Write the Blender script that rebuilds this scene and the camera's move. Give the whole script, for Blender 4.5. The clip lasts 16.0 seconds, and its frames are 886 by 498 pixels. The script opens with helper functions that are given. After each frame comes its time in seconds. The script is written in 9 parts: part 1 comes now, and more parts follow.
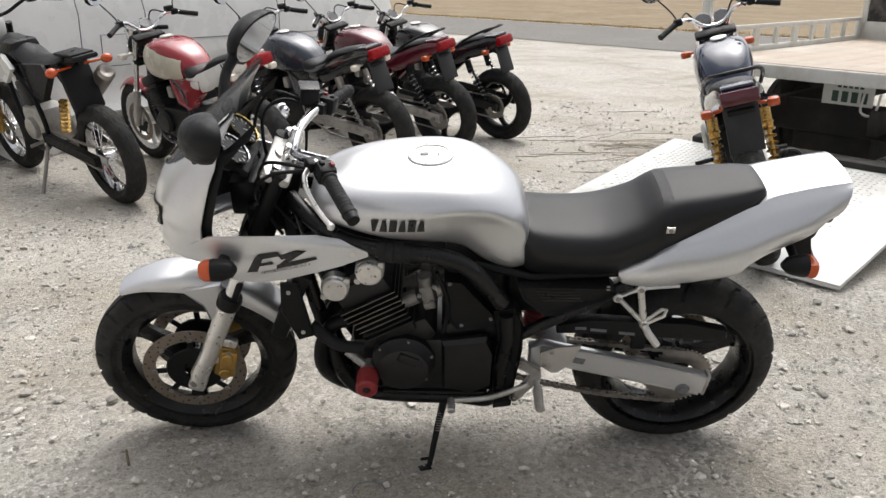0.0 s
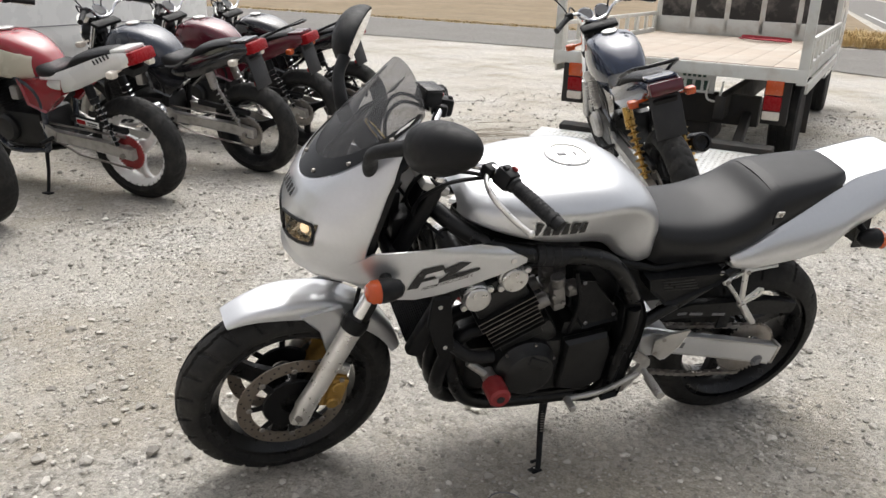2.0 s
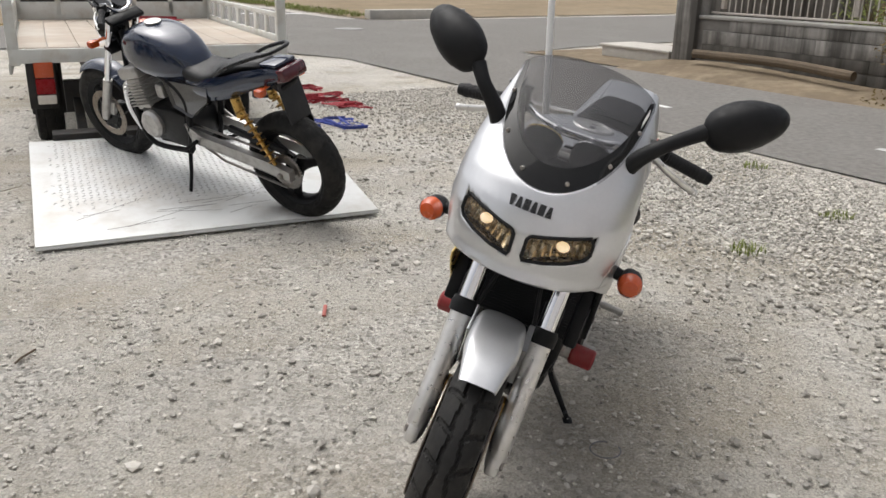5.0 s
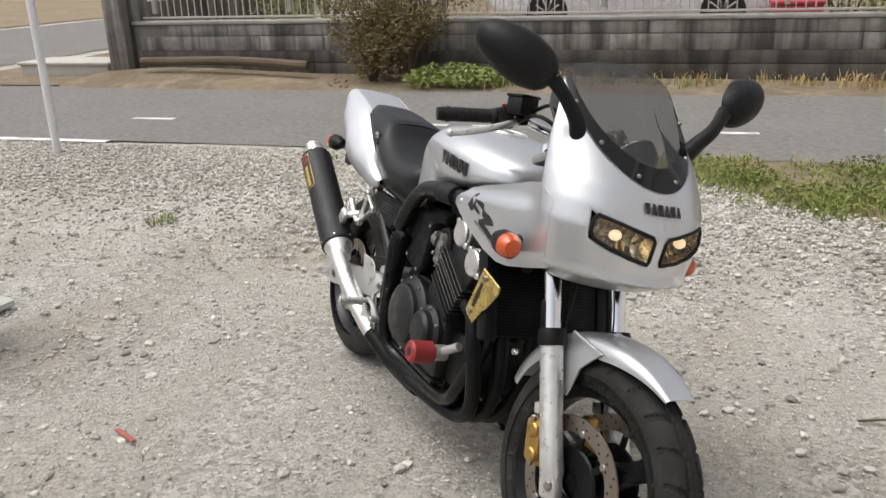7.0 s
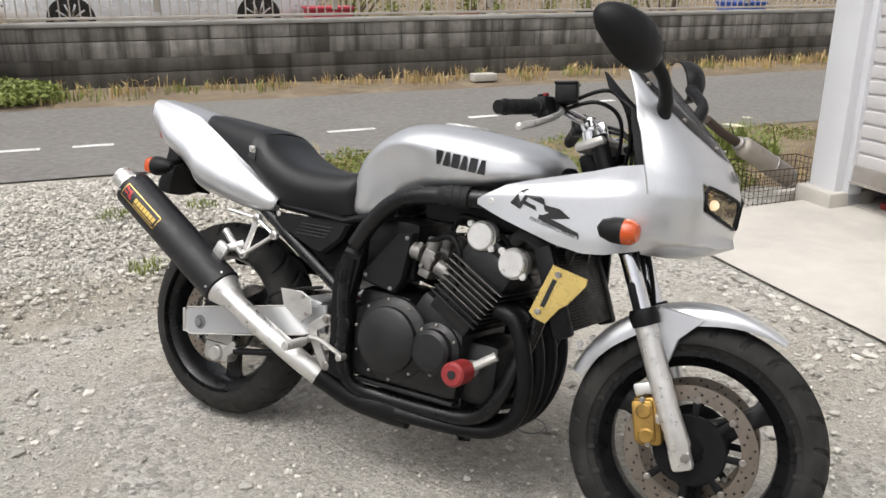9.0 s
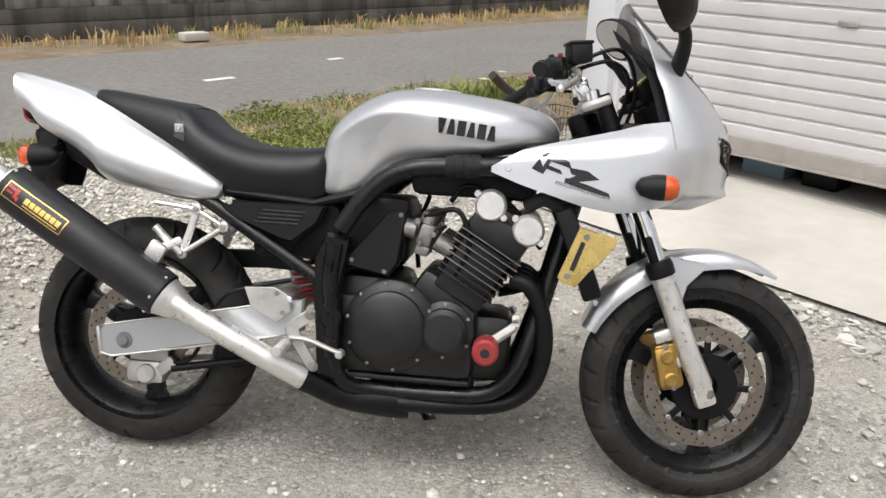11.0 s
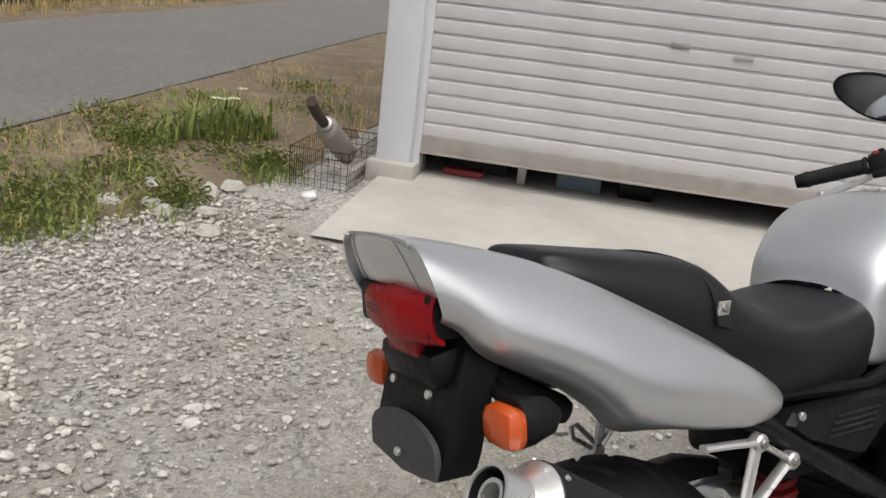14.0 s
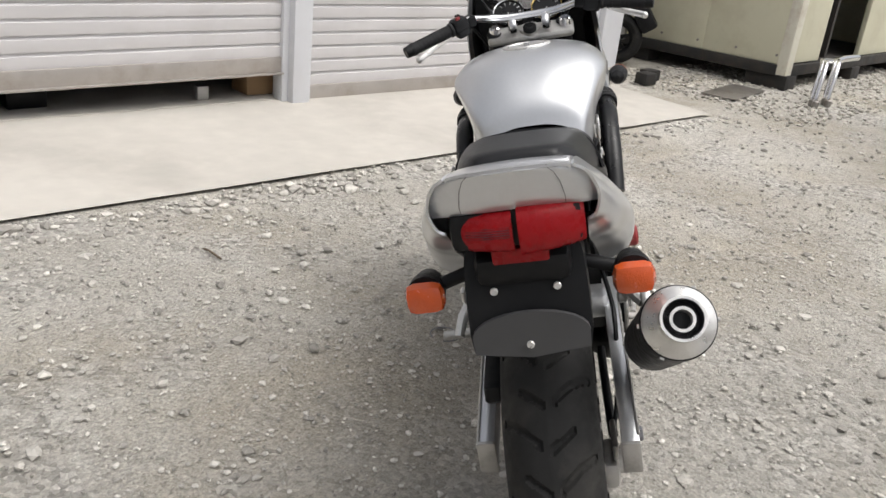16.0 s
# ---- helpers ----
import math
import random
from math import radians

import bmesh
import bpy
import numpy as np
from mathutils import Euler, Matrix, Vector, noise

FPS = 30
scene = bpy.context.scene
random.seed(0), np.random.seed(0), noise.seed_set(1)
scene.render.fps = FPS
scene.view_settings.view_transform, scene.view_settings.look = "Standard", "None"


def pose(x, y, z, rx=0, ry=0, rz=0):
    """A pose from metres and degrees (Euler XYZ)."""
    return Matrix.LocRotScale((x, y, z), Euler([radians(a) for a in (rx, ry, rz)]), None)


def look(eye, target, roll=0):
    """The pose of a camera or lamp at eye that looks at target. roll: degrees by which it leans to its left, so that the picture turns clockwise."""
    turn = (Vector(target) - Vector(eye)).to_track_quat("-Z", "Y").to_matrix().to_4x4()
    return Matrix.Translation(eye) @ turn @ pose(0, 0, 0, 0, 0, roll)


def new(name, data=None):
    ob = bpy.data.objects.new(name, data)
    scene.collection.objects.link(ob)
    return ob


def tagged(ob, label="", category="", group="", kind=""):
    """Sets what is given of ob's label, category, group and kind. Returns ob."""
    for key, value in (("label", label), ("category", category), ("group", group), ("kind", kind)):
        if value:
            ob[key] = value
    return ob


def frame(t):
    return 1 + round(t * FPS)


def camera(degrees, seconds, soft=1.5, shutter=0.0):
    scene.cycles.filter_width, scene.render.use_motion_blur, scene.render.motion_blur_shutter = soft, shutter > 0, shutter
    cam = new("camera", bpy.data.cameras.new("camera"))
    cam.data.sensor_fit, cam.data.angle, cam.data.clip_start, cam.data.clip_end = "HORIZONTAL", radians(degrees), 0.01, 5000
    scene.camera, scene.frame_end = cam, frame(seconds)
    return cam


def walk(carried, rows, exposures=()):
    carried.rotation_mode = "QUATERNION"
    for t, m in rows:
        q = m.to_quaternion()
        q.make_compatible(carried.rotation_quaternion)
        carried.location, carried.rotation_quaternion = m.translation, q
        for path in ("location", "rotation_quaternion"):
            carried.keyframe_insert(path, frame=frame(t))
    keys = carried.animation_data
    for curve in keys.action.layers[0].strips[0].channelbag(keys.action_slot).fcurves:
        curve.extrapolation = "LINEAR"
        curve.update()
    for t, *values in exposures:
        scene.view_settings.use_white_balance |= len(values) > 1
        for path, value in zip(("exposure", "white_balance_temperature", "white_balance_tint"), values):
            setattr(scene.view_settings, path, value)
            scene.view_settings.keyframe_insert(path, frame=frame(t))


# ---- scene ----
cam = camera(56.5, 16.0)
PATH = [
    (0, (-0.01, -2.321, 1.379), (0.011, -0.426, 0.738), 0.9),
    (0.5, (-0.065, -2.331, 1.391), (0.081, -0.428, 0.792), 2.4),
    (1, (-0.423, -2.341, 1.384), (-0.052, -0.472, 0.777), 2.6),
    (1.5, (-0.706, -2.232, 1.368), (-0.226, -0.406, 0.708), 2.6),
    (2, (-0.986, -2.087, 1.367), (-0.365, -0.299, 0.72), 2.4),
    (2.5, (-1.326, -1.986, 1.369), (-0.527, -0.272, 0.718), 1.8),
    (3, (-1.57, -1.738, 1.352), (-0.593, -0.116, 0.709), 1.0),
    (3.5, (-1.818, -1.464, 1.356), (-0.622, 0.008, 0.72), -0.0),
    (4, (-2.045, -1.195, 1.364), (-0.574, -0.001, 0.724), 0.8),
    (4.5, (-2.147, -0.884, 1.366), (-0.485, 0.031, 0.734), 0.8),
    (5, (-2.347, -0.559, 1.348), (-0.548, 0.027, 0.702), 1.0),
    (5.2, (-2.418, -0.411, 1.363), (-0.58, 0.031, 0.708), 1.0),
    (7.3, (-1.919, 1.025, 1.374), (-0.26, 0.112, 0.733), -2.0),
    (7.5, (-1.851, 1.117, 1.364), (-0.237, 0.122, 0.727), -2.0),
    (8, (-1.618, 1.402, 1.355), (-0.238, 0.107, 0.707), -0.5),
    (8.5, (-1.3, 1.54, 1.345), (-0.131, 0.048, 0.709), -0.0),
    (9, (-1.02, 1.695, 1.331), (-0.103, 0.039, 0.686), 0.1),
    (9.2, (-0.908, 1.766, 1.327), (-0.121, 0.052, 0.661), 0.4),
    (11.3, (-0.04, 1.812, 1.299), (0.047, -0.05, 0.574), 2.3),
    (11.5, (0.1, 1.727, 1.284), (0.136, -0.133, 0.552), 2.2),
    (12, (0.366, 1.546, 1.288), (0.266, -0.312, 0.553), 1.7),
    (12.5, (0.699, 1.313, 1.279), (0.487, -0.534, 0.542), 2.9),
    (13, (1.003, 1.059, 1.269), (0.754, -0.794, 0.558), 3.4),
    (13.5, (1.281, 0.802, 1.239), (0.716, -1.004, 0.592), 6.4),
    (14, (1.459, 0.588, 1.236), (0.453, -1.008, 0.573), 6.9),
    (14.5, (1.62, 0.4, 1.227), (0.219, -0.803, 0.459), 6.0),
    (15, (1.904, 0.282, 1.23), (0.234, -0.481, 0.437), 7.4),
    (15.5, (2.001, 0.019, 1.217), (0.225, -0.477, 0.444), 7.5),
    (16, (2.08, -0.242, 1.224), (0.235, -0.374, 0.463), 6.2),
]
walk(cam, [(t, look(eye, target, roll)) for t, eye, target, roll in PATH], [(0.0, 0.34), (2.5, 0.37), (5.0, 0.11), (7.5, 0.20), (9.0, 0.28), (12.0, 0.34), (12.5, 0.30), (13.0, 0.10), (13.5, -0.13), (14.5, -0.18), (15.0, 0.06), (16.0, 0.16)])

# ---- world and light: bright overcast ----
world = bpy.data.worlds.new("sky")
scene.world = world
world.use_nodes = True
wt = world.node_tree
sky = wt.nodes.new("ShaderNodeTexSky")
sky.sky_type = "NISHITA"
sky.sun_disc = False
sky.sun_elevation = radians(67)
sky.sun_rotation = radians(21)
sky.air_density = 0.6
sky.dust_density = 6.0
sky.ozone_density = 0.6
hue = wt.nodes.new("ShaderNodeHueSaturation")
hue.inputs["Saturation"].default_value = 0.25
wt.links.new(sky.outputs[0], hue.inputs["Color"])
wt.links.new(hue.outputs[0], wt.nodes["Background"].inputs[0])
wt.nodes["Background"].inputs[1].default_value = 0.174
sun = new("sun", bpy.data.lights.new("sun", "SUN"))
sun.data.energy = 0.85
sun.data.angle = radians(70)
sun.data.color = (1.0, 0.97, 0.92)
sun.matrix_world = look((0.8, 2.1, 5.2), (0, 0, 0))
scene.view_settings.exposure = 0.5

# ---- mesh helpers ----
SITE = Matrix.Rotation(radians(-40.4), 4, "Z")  # x across the lane, y along it


def site(n, u, z=0.0):
    return SITE @ Vector((n, u, z))


class Geo:
    """Collects vertices and faces of one mesh."""

    def __init__(self):
        self.v, self.f = [], []

    def add(self, verts, faces, m=None):
        o = len(self.v)
        self.v += [tuple(m @ Vector(p)) if m else tuple(p) for p in verts]
        self.f += [tuple(i + o for i in f) for f in faces]
        return self

    def box(self, c, s, bev=0.0, m=None, rot=(0, 0, 0)):
        """A box at c of size s, its edges chamfered."""
        hx, hy, hz = (a / 2 for a in s)
        r = pose(*c, *rot)
        m = m @ r if m else r
        if bev <= 0:
            v = [(x, y, z) for z in (-hz, hz) for y in (-hy, hy) for x in (-hx, hx)]
            return self.add(v, [(0, 2, 3, 1), (4, 5, 7, 6), (0, 1, 5, 4), (2, 6, 7, 3), (0, 4, 6, 2), (1, 3, 7, 5)], m)
        b = bmesh.new()
        bmesh.ops.create_cube(b, size=1)
        for w in b.verts:
            w.co = Vector((w.co.x * s[0], w.co.y * s[1], w.co.z * s[2]))
        bmesh.ops.bevel(b, geom=b.edges[:], offset=min(bev, hx * 0.95, hy * 0.95, hz * 0.95), segments=2, profile=0.5, affect="EDGES")
        b.verts.index_update()
        self.add([w.co for w in b.verts], [[w.index for w in f.verts] for f in b.faces], m)
        b.free()
        return self

    def tube(self, pts, r, seg=12, cap=True, m=None, flat=1.0):
        """A round tube along points; r a number or one for each point."""
        pts = [Vector(p) for p in pts]
        rs = r if isinstance(r, (list, tuple)) else [r] * len(pts)
        n = len(pts)
        tang = []
        for i in range(n):
            a = pts[min(i + 1, n - 1)] - pts[max(i - 1, 0)]
            tang.append(a.normalized() if a.length > 1e-9 else Vector((0, 0, 1)))
        ref = Vector((0, 0, 1)) if abs(tang[0].z) < 0.9 else Vector((0, 1, 0))
        side = tang[0].cross(ref).normalized()
        v, f = [], []
        for i in range(n):
            side = (side - tang[i] * side.dot(tang[i])).normalized()
            up = side.cross(tang[i])
            for k in range(seg):
                a = 2 * math.pi * k / seg
                v.append(pts[i] + side * (math.cos(a) * rs[i]) + up * (math.sin(a) * rs[i] * flat))
        for i in range(n - 1):
            for k in range(seg):
                k2 = (k + 1) % seg
                f.append((i * seg + k, i * seg + k2, (i + 1) * seg + k2, (i + 1) * seg + k))
        if cap:
            f.append(tuple(range(seg))[::-1])
            f.append(tuple((n - 1) * seg + k for k in range(seg)))
        return self.add(v, f, m)

    def lathe(self, prof, c=(0, 0, 0), axis=(0, 1, 0), seg=32, m=None, closed=False):
        """Turns a profile of (radius, height along axis) round an axis."""
        ax = Vector(axis).normalized()
        q = Vector((0, 0, 1)).rotation_difference(ax).to_matrix().to_4x4()
        r = Matrix.Translation(c) @ q
        m = m @ r if m else r
        v, f = [], []
        for rad, h in prof:
            for k in range(seg):
                a = 2 * math.pi * k / seg
                v.append((rad * math.cos(a), rad * math.sin(a), h))
        n = len(prof)
        for i in range(n if closed else n - 1):
            j = (i + 1) % n
            for k in range(seg):
                k2 = (k + 1) % seg
                f.append((i * seg + k, i * seg + k2, j * seg + k2, j * seg + k))
        if not closed:
            if prof[0][0] > 1e-6:
                f.append(tuple(range(seg))[::-1])
            if prof[-1][0] > 1e-6:
                f.append(tuple((n - 1) * seg + k for k in range(seg)))
        return self.add(v, f, m)

    def cyl(self, a, b, r, seg=20, bev=0.0, m=None):
        """A cylinder from a to b with chamfered ends."""
        a, b = Vector(a), Vector(b)
        d = (b - a).length
        e = min(bev, r * 0.6, d * 0.45)
        prof = [(r - e, 0), (r, e), (r, d - e), (r - e, d)] if e > 0 else [(r, 0), (r, d)]
        return self.lathe(prof, a, b - a, seg, m)

    def loft(self, rings, cap=True, ring_closed=True, m=None):
        """Faces between rings of equal length."""
        k, v, f = len(rings[0]), [p for r in rings for p in r], []
        for i in range(len(rings) - 1):
            for j in range(k if ring_closed else k - 1):
                j2 = (j + 1) % k
                f.append((i * k + j, i * k + j2, (i + 1) * k + j2, (i + 1) * k + j))
        if cap and ring_closed:
            f.append(tuple(range(k))[::-1])
            f.append(tuple((len(rings) - 1) * k + j for j in range(k)))
        return self.add(v, f, m)

    def prism(self, poly, lo, hi, plane="xz", m=None, bev=0.0):
        """A flat polygon with thickness. plane xz: extruded along y; xy: along z; yz: along x."""
        def p3(a, b, c):
            return {"xz": (a, c, b), "xy": (a, b, c), "yz": (c, a, b)}[plane]
        n = len(poly)
        if bev:
            cx, cy = sum(p[0] for p in poly) / n, sum(p[1] for p in poly) / n
            def shrink(p):
                d = math.hypot(p[0] - cx, p[1] - cy) or 1
                k = max(0.0, 1 - bev / d)
                return (cx + (p[0] - cx) * k, cy + (p[1] - cy) * k)
            inner = [shrink(p) for p in poly]
            e = min(bev, abs(hi - lo) * 0.45)
            rings = [[p3(*p, lo) for p in inner], [p3(*p, lo + e) for p in poly], [p3(*p, hi - e) for p in poly], [p3(*p, hi) for p in inner]]
        else:
            rings = [[p3(*p, lo) for p in poly], [p3(*p, hi) for p in poly]]
        return self.loft(rings, m=m)

    def ball(self, c, r, seg=16, m=None):
        rx, ry, rz = r if isinstance(r, (tuple, list)) else (r, r, r)
        h = max(4, seg // 2)
        v = [(0, 0, -1)]
        for i in range(1, h):
            a = math.pi * (i / h - 0.5)
            v += [(math.cos(a) * math.cos(2 * math.pi * k / seg), math.cos(a) * math.sin(2 * math.pi * k / seg), math.sin(a)) for k in range(seg)]
        v.append((0, 0, 1))
        f = [(0, 1 + (k + 1) % seg, 1 + k) for k in range(seg)]
        for i in range(h - 2):
            for k in range(seg):
                f.append((1 + i * seg + k, 1 + i * seg + (k + 1) % seg, 1 + (i + 1) * seg + (k + 1) % seg, 1 + (i + 1) * seg + k))
        t = len(v) - 1
        f += [(t, 1 + (h - 2) * seg + k, 1 + (h - 2) * seg + (k + 1) % seg) for k in range(seg)]
        return self.add([(c[0] + x * rx, c[1] + y * ry, c[2] + z * rz) for x, y, z in v], f, m)

    def sheet(self, grid, thick=0.0, m=None):
        """A grid of points as a surface; thick: a shell along its normals."""
        g = np.array(grid, float)
        a, b = g.shape[:2]
        if thick:
            du = np.gradient(g, axis=0)
            dv = np.gradient(g, axis=1)
            nn = np.cross(du, dv)
            nn /= np.maximum(np.linalg.norm(nn, axis=2, keepdims=True), 1e-9)
            back = g - nn * thick
        v = [tuple(p) for p in g.reshape(-1, 3)]
        f = [(i * b + j, (i + 1) * b + j, (i + 1) * b + j + 1, i * b + j + 1) for i in range(a - 1) for j in range(b - 1)]
        if thick:
            o = a * b
            v += [tuple(p) for p in back.reshape(-1, 3)]
            f += [(o + i * b + j, o + i * b + j + 1, o + (i + 1) * b + j + 1, o + (i + 1) * b + j) for i in range(a - 1) for j in range(b - 1)]
            rim = [i * b for i in range(a)] + [(a - 1) * b + j for j in range(1, b)] + [i * b + b - 1 for i in range(a - 2, -1, -1)] + [j for j in range(b - 2, 0, -1)]
            for i in range(len(rim)):
                p, q = rim[i], rim[(i + 1) % len(rim)]
                f.append((p, o + p, o + q, q))
        return self.add(v, f, m)


def made(name, geo, material, smooth=35):
    me = bpy.data.meshes.new(name)
    me.from_pydata(geo.v, [], geo.f)
    me.materials.append(material)
    if smooth:
        me.polygons.foreach_set("use_smooth", [True] * len(me.polygons))
        me.set_sharp_from_angle(angle=radians(smooth))
    me.update()
    return new(name, me)


def part(name, geo, material, parent, label="", smooth=35):
    """Links a mesh as one part under a thing or a part."""
    ob = made(name, geo, material, smooth)
    ob.parent = parent
    return tagged(ob, label)


def thing(name, geo, material, label, category, group="", kind="", m=None, smooth=35):
    ob = made(name, geo, material, smooth)
    if m:
        ob.matrix_world = m
    return tagged(ob, label, category, group, kind)


def root(name, label, category, m=None, group=""):
    ob = new(name)
    ob.empty_display_size = 0.1
    if m:
        ob.matrix_world = m
    return tagged(ob, label, category, group)


def curve(pts, n=10):
    """A smooth line through points (Catmull-Rom), n steps a span."""
    p = np.array(pts, float)
    q = np.vstack([2 * p[0] - p[1], p, 2 * p[-1] - p[-2]])
    out = []
    for i in range(len(p) - 1):
        a, b, c, d = q[i : i + 4]
        for k in range(n):
            t = k / n
            out.append(0.5 * (2 * b + (c - a) * t + (2 * a - 5 * b + 4 * c - d) * t * t + (3 * b - a - 3 * c + d) * t ** 3))
    out.append(p[-1])
    return [tuple(x) for x in out]


def smooth_grid(rows, n=5, k=5):
    """Refines a grid of control points both ways."""
    a = [curve(r, k) for r in rows]
    cols = [curve([r[j] for r in a], n) for j in range(len(a[0]))]
    return [[cols[j][i] for j in range(len(cols))] for i in range(len(cols[0]))]


def lerp_table(x, xs, ys):
    return float(np.interp(x, xs, ys))



# ---- materials ----
def material(name, color, rough=0.5, metal=0.0, var=0.12, scale=18.0, bump=0.0, bump_scale=120.0, dirt=None, dirt_amount=0.0, dirt_scale=5.0, coat=0.0, spec=0.5, coords="Object", random=0.0, rough_var=0.12, streak=None):
    """A surface with variation at two scales, fine relief and dirt."""
    ma = bpy.data.materials.new(name)
    ma.use_nodes = True
    nt = ma.node_tree
    N, L = nt.nodes, nt.links
    bs = N["Principled BSDF"]
    tc = N.new("ShaderNodeNewGeometry" if coords == "Position" else "ShaderNodeTexCoord")
    n1 = N.new("ShaderNodeTexNoise")
    n1.inputs["Scale"].default_value = scale
    n1.inputs["Detail"].default_value = 6
    n2 = N.new("ShaderNodeTexNoise")
    n2.inputs["Scale"].default_value = scale * 0.13
    n2.inputs["Detail"].default_value = 3
    for n in (n1, n2):
        L.new(tc.outputs[coords], n.inputs["Vector"])
    mx = N.new("ShaderNodeMath")
    mx.operation = "ADD"
    L.new(n1.outputs["Fac"], mx.inputs[0])
    L.new(n2.outputs["Fac"], mx.inputs[1])
    rg = N.new("ShaderNodeMapRange")
    rg.inputs["From Min"].default_value = 0.6
    rg.inputs["From Max"].default_value = 1.4
    rg.inputs["To Min"].default_value = 1 - var
    rg.inputs["To Max"].default_value = 1 + var
    L.new(mx.outputs[0], rg.inputs["Value"])
    sc = N.new("ShaderNodeVectorMath")
    sc.operation = "SCALE"
    sc.inputs[0].default_value = color
    L.new(rg.outputs[0], sc.inputs["Scale"])
    out = sc.outputs[0]
    if random:
        oi = N.new("ShaderNodeObjectInfo")
        rr = N.new("ShaderNodeMapRange")
        rr.inputs["To Min"].default_value = 1 - random
        rr.inputs["To Max"].default_value = 1 + random
        L.new(oi.outputs["Random"], rr.inputs["Value"])
        s2 = N.new("ShaderNodeVectorMath")
        s2.operation = "SCALE"
        L.new(out, s2.inputs[0])
        L.new(rr.outputs[0], s2.inputs["Scale"])
        out = s2.outputs[0]
    if dirt:
        n3 = N.new("ShaderNodeTexNoise")
        n3.inputs["Scale"].default_value = dirt_scale
        n3.inputs["Detail"].default_value = 8
        n3.inputs["Roughness"].default_value = 0.65
        L.new(tc.outputs[coords], n3.inputs["Vector"])
        r3 = N.new("ShaderNodeMapRange")
        r3.inputs["From Min"].default_value = 0.48
        r3.inputs["From Max"].default_value = 0.7
        r3.inputs["To Max"].default_value = dirt_amount
        L.new(n3.outputs["Fac"], r3.inputs["Value"])
        m3 = N.new("ShaderNodeMix")
        m3.data_type = "RGBA"
        L.new(r3.outputs[0], m3.inputs["Factor"])
        L.new(out, m3.inputs["A"])
        m3.inputs["B"].default_value = (*dirt, 1)
        out = m3.outputs["Result"]
    if streak:
        # stains run down: stretched along z
        tone, amount, fine = streak
        mp = N.new("ShaderNodeMapping")
        mp.inputs["Scale"].default_value = (fine, fine, fine * 0.06)
        L.new(tc.outputs[coords], mp.inputs["Vector"])
        n4 = N.new("ShaderNodeTexNoise")
        n4.inputs["Scale"].default_value = 1.0
        n4.inputs["Detail"].default_value = 7
        n4.inputs["Roughness"].default_value = 0.6
        L.new(mp.outputs[0], n4.inputs["Vector"])
        r4 = N.new("ShaderNodeMapRange")
        r4.inputs["From Min"].default_value = 0.44
        r4.inputs["From Max"].default_value = 0.62
        r4.inputs["To Max"].default_value = amount
        L.new(n4.outputs["Fac"], r4.inputs["Value"])
        m4 = N.new("ShaderNodeMix")
        m4.data_type = "RGBA"
        L.new(r4.outputs[0], m4.inputs["Factor"])
        L.new(out, m4.inputs["A"])
        m4.inputs["B"].default_value = (*tone, 1)
        out = m4.outputs["Result"]
    L.new(out, bs.inputs["Base Color"])
    rr2 = N.new("ShaderNodeMapRange")
    rr2.inputs["From Min"].default_value = 0.3
    rr2.inputs["From Max"].default_value = 0.7
    rr2.inputs["To Min"].default_value = max(0.02, rough - rough_var)
    rr2.inputs["To Max"].default_value = min(1, rough + rough_var)
    L.new(n1.outputs["Fac"], rr2.inputs["Value"])
    L.new(rr2.outputs[0], bs.inputs["Roughness"])
    bs.inputs["Metallic"].default_value = metal
    bs.inputs["Specular IOR Level"].default_value = spec
    bs.inputs["Coat Weight"].default_value = coat
    bs.inputs["Coat Roughness"].default_value = 0.06
    if bump:
        nb = N.new("ShaderNodeTexNoise")
        nb.inputs["Scale"].default_value = bump_scale
        nb.inputs["Detail"].default_value = 4
        L.new(tc.outputs[coords], nb.inputs["Vector"])
        bp = N.new("ShaderNodeBump")
        bp.inputs["Strength"].default_value = bump
        bp.inputs["Distance"].default_value = 0.01
        L.new(nb.outputs["Fac"], bp.inputs["Height"])
        L.new(bp.outputs[0], bs.inputs["Normal"])
    return ma



def tinted(name, color, clear, rough=0.05):
    """A thin tinted sheet: part see-through, part glossy."""
    ma = bpy.data.materials.new(name)
    ma.use_nodes = True
    nt = ma.node_tree
    bs = nt.nodes["Principled BSDF"]
    bs.inputs["Base Color"].default_value = (*[c * 0.3 for c in color], 1)
    bs.inputs["Roughness"].default_value = rough
    tr = nt.nodes.new("ShaderNodeBsdfTransparent")
    tr.inputs[0].default_value = (*color, 1)
    mx = nt.nodes.new("ShaderNodeMixShader")
    mx.inputs[0].default_value = clear
    nt.links.new(bs.outputs[0], mx.inputs[1])
    nt.links.new(tr.outputs[0], mx.inputs[2])
    nt.links.new(mx.outputs[0], nt.nodes["Material Output"].inputs[0])
    return ma


SILVER = material("silver_paint", (0.64, 0.65, 0.668), 0.34, 0.78, 0.03, 900, 0.02, 1500, coat=0.6, rough_var=0.03)
BLACK = material("black_satin", (0.004, 0.0042, 0.005), 0.45, 0.0, 0.25, 40, 0.06, 300, (0.02, 0.02, 0.02), 0.15, 9, spec=0.22)
BLACK_GLOSS = material("black_gloss", (0.004, 0.0042, 0.005), 0.32, 0.0, 0.15, 30, 0.0, dirt=(0.04, 0.039, 0.037), dirt_amount=0.15, spec=0.35)
PLASTIC = material("black_plastic", (0.006, 0.0063, 0.0072), 0.5, 0.0, 0.2, 60, 0.12, 700, (0.03, 0.03, 0.03), 0.15, 7, spec=0.25)
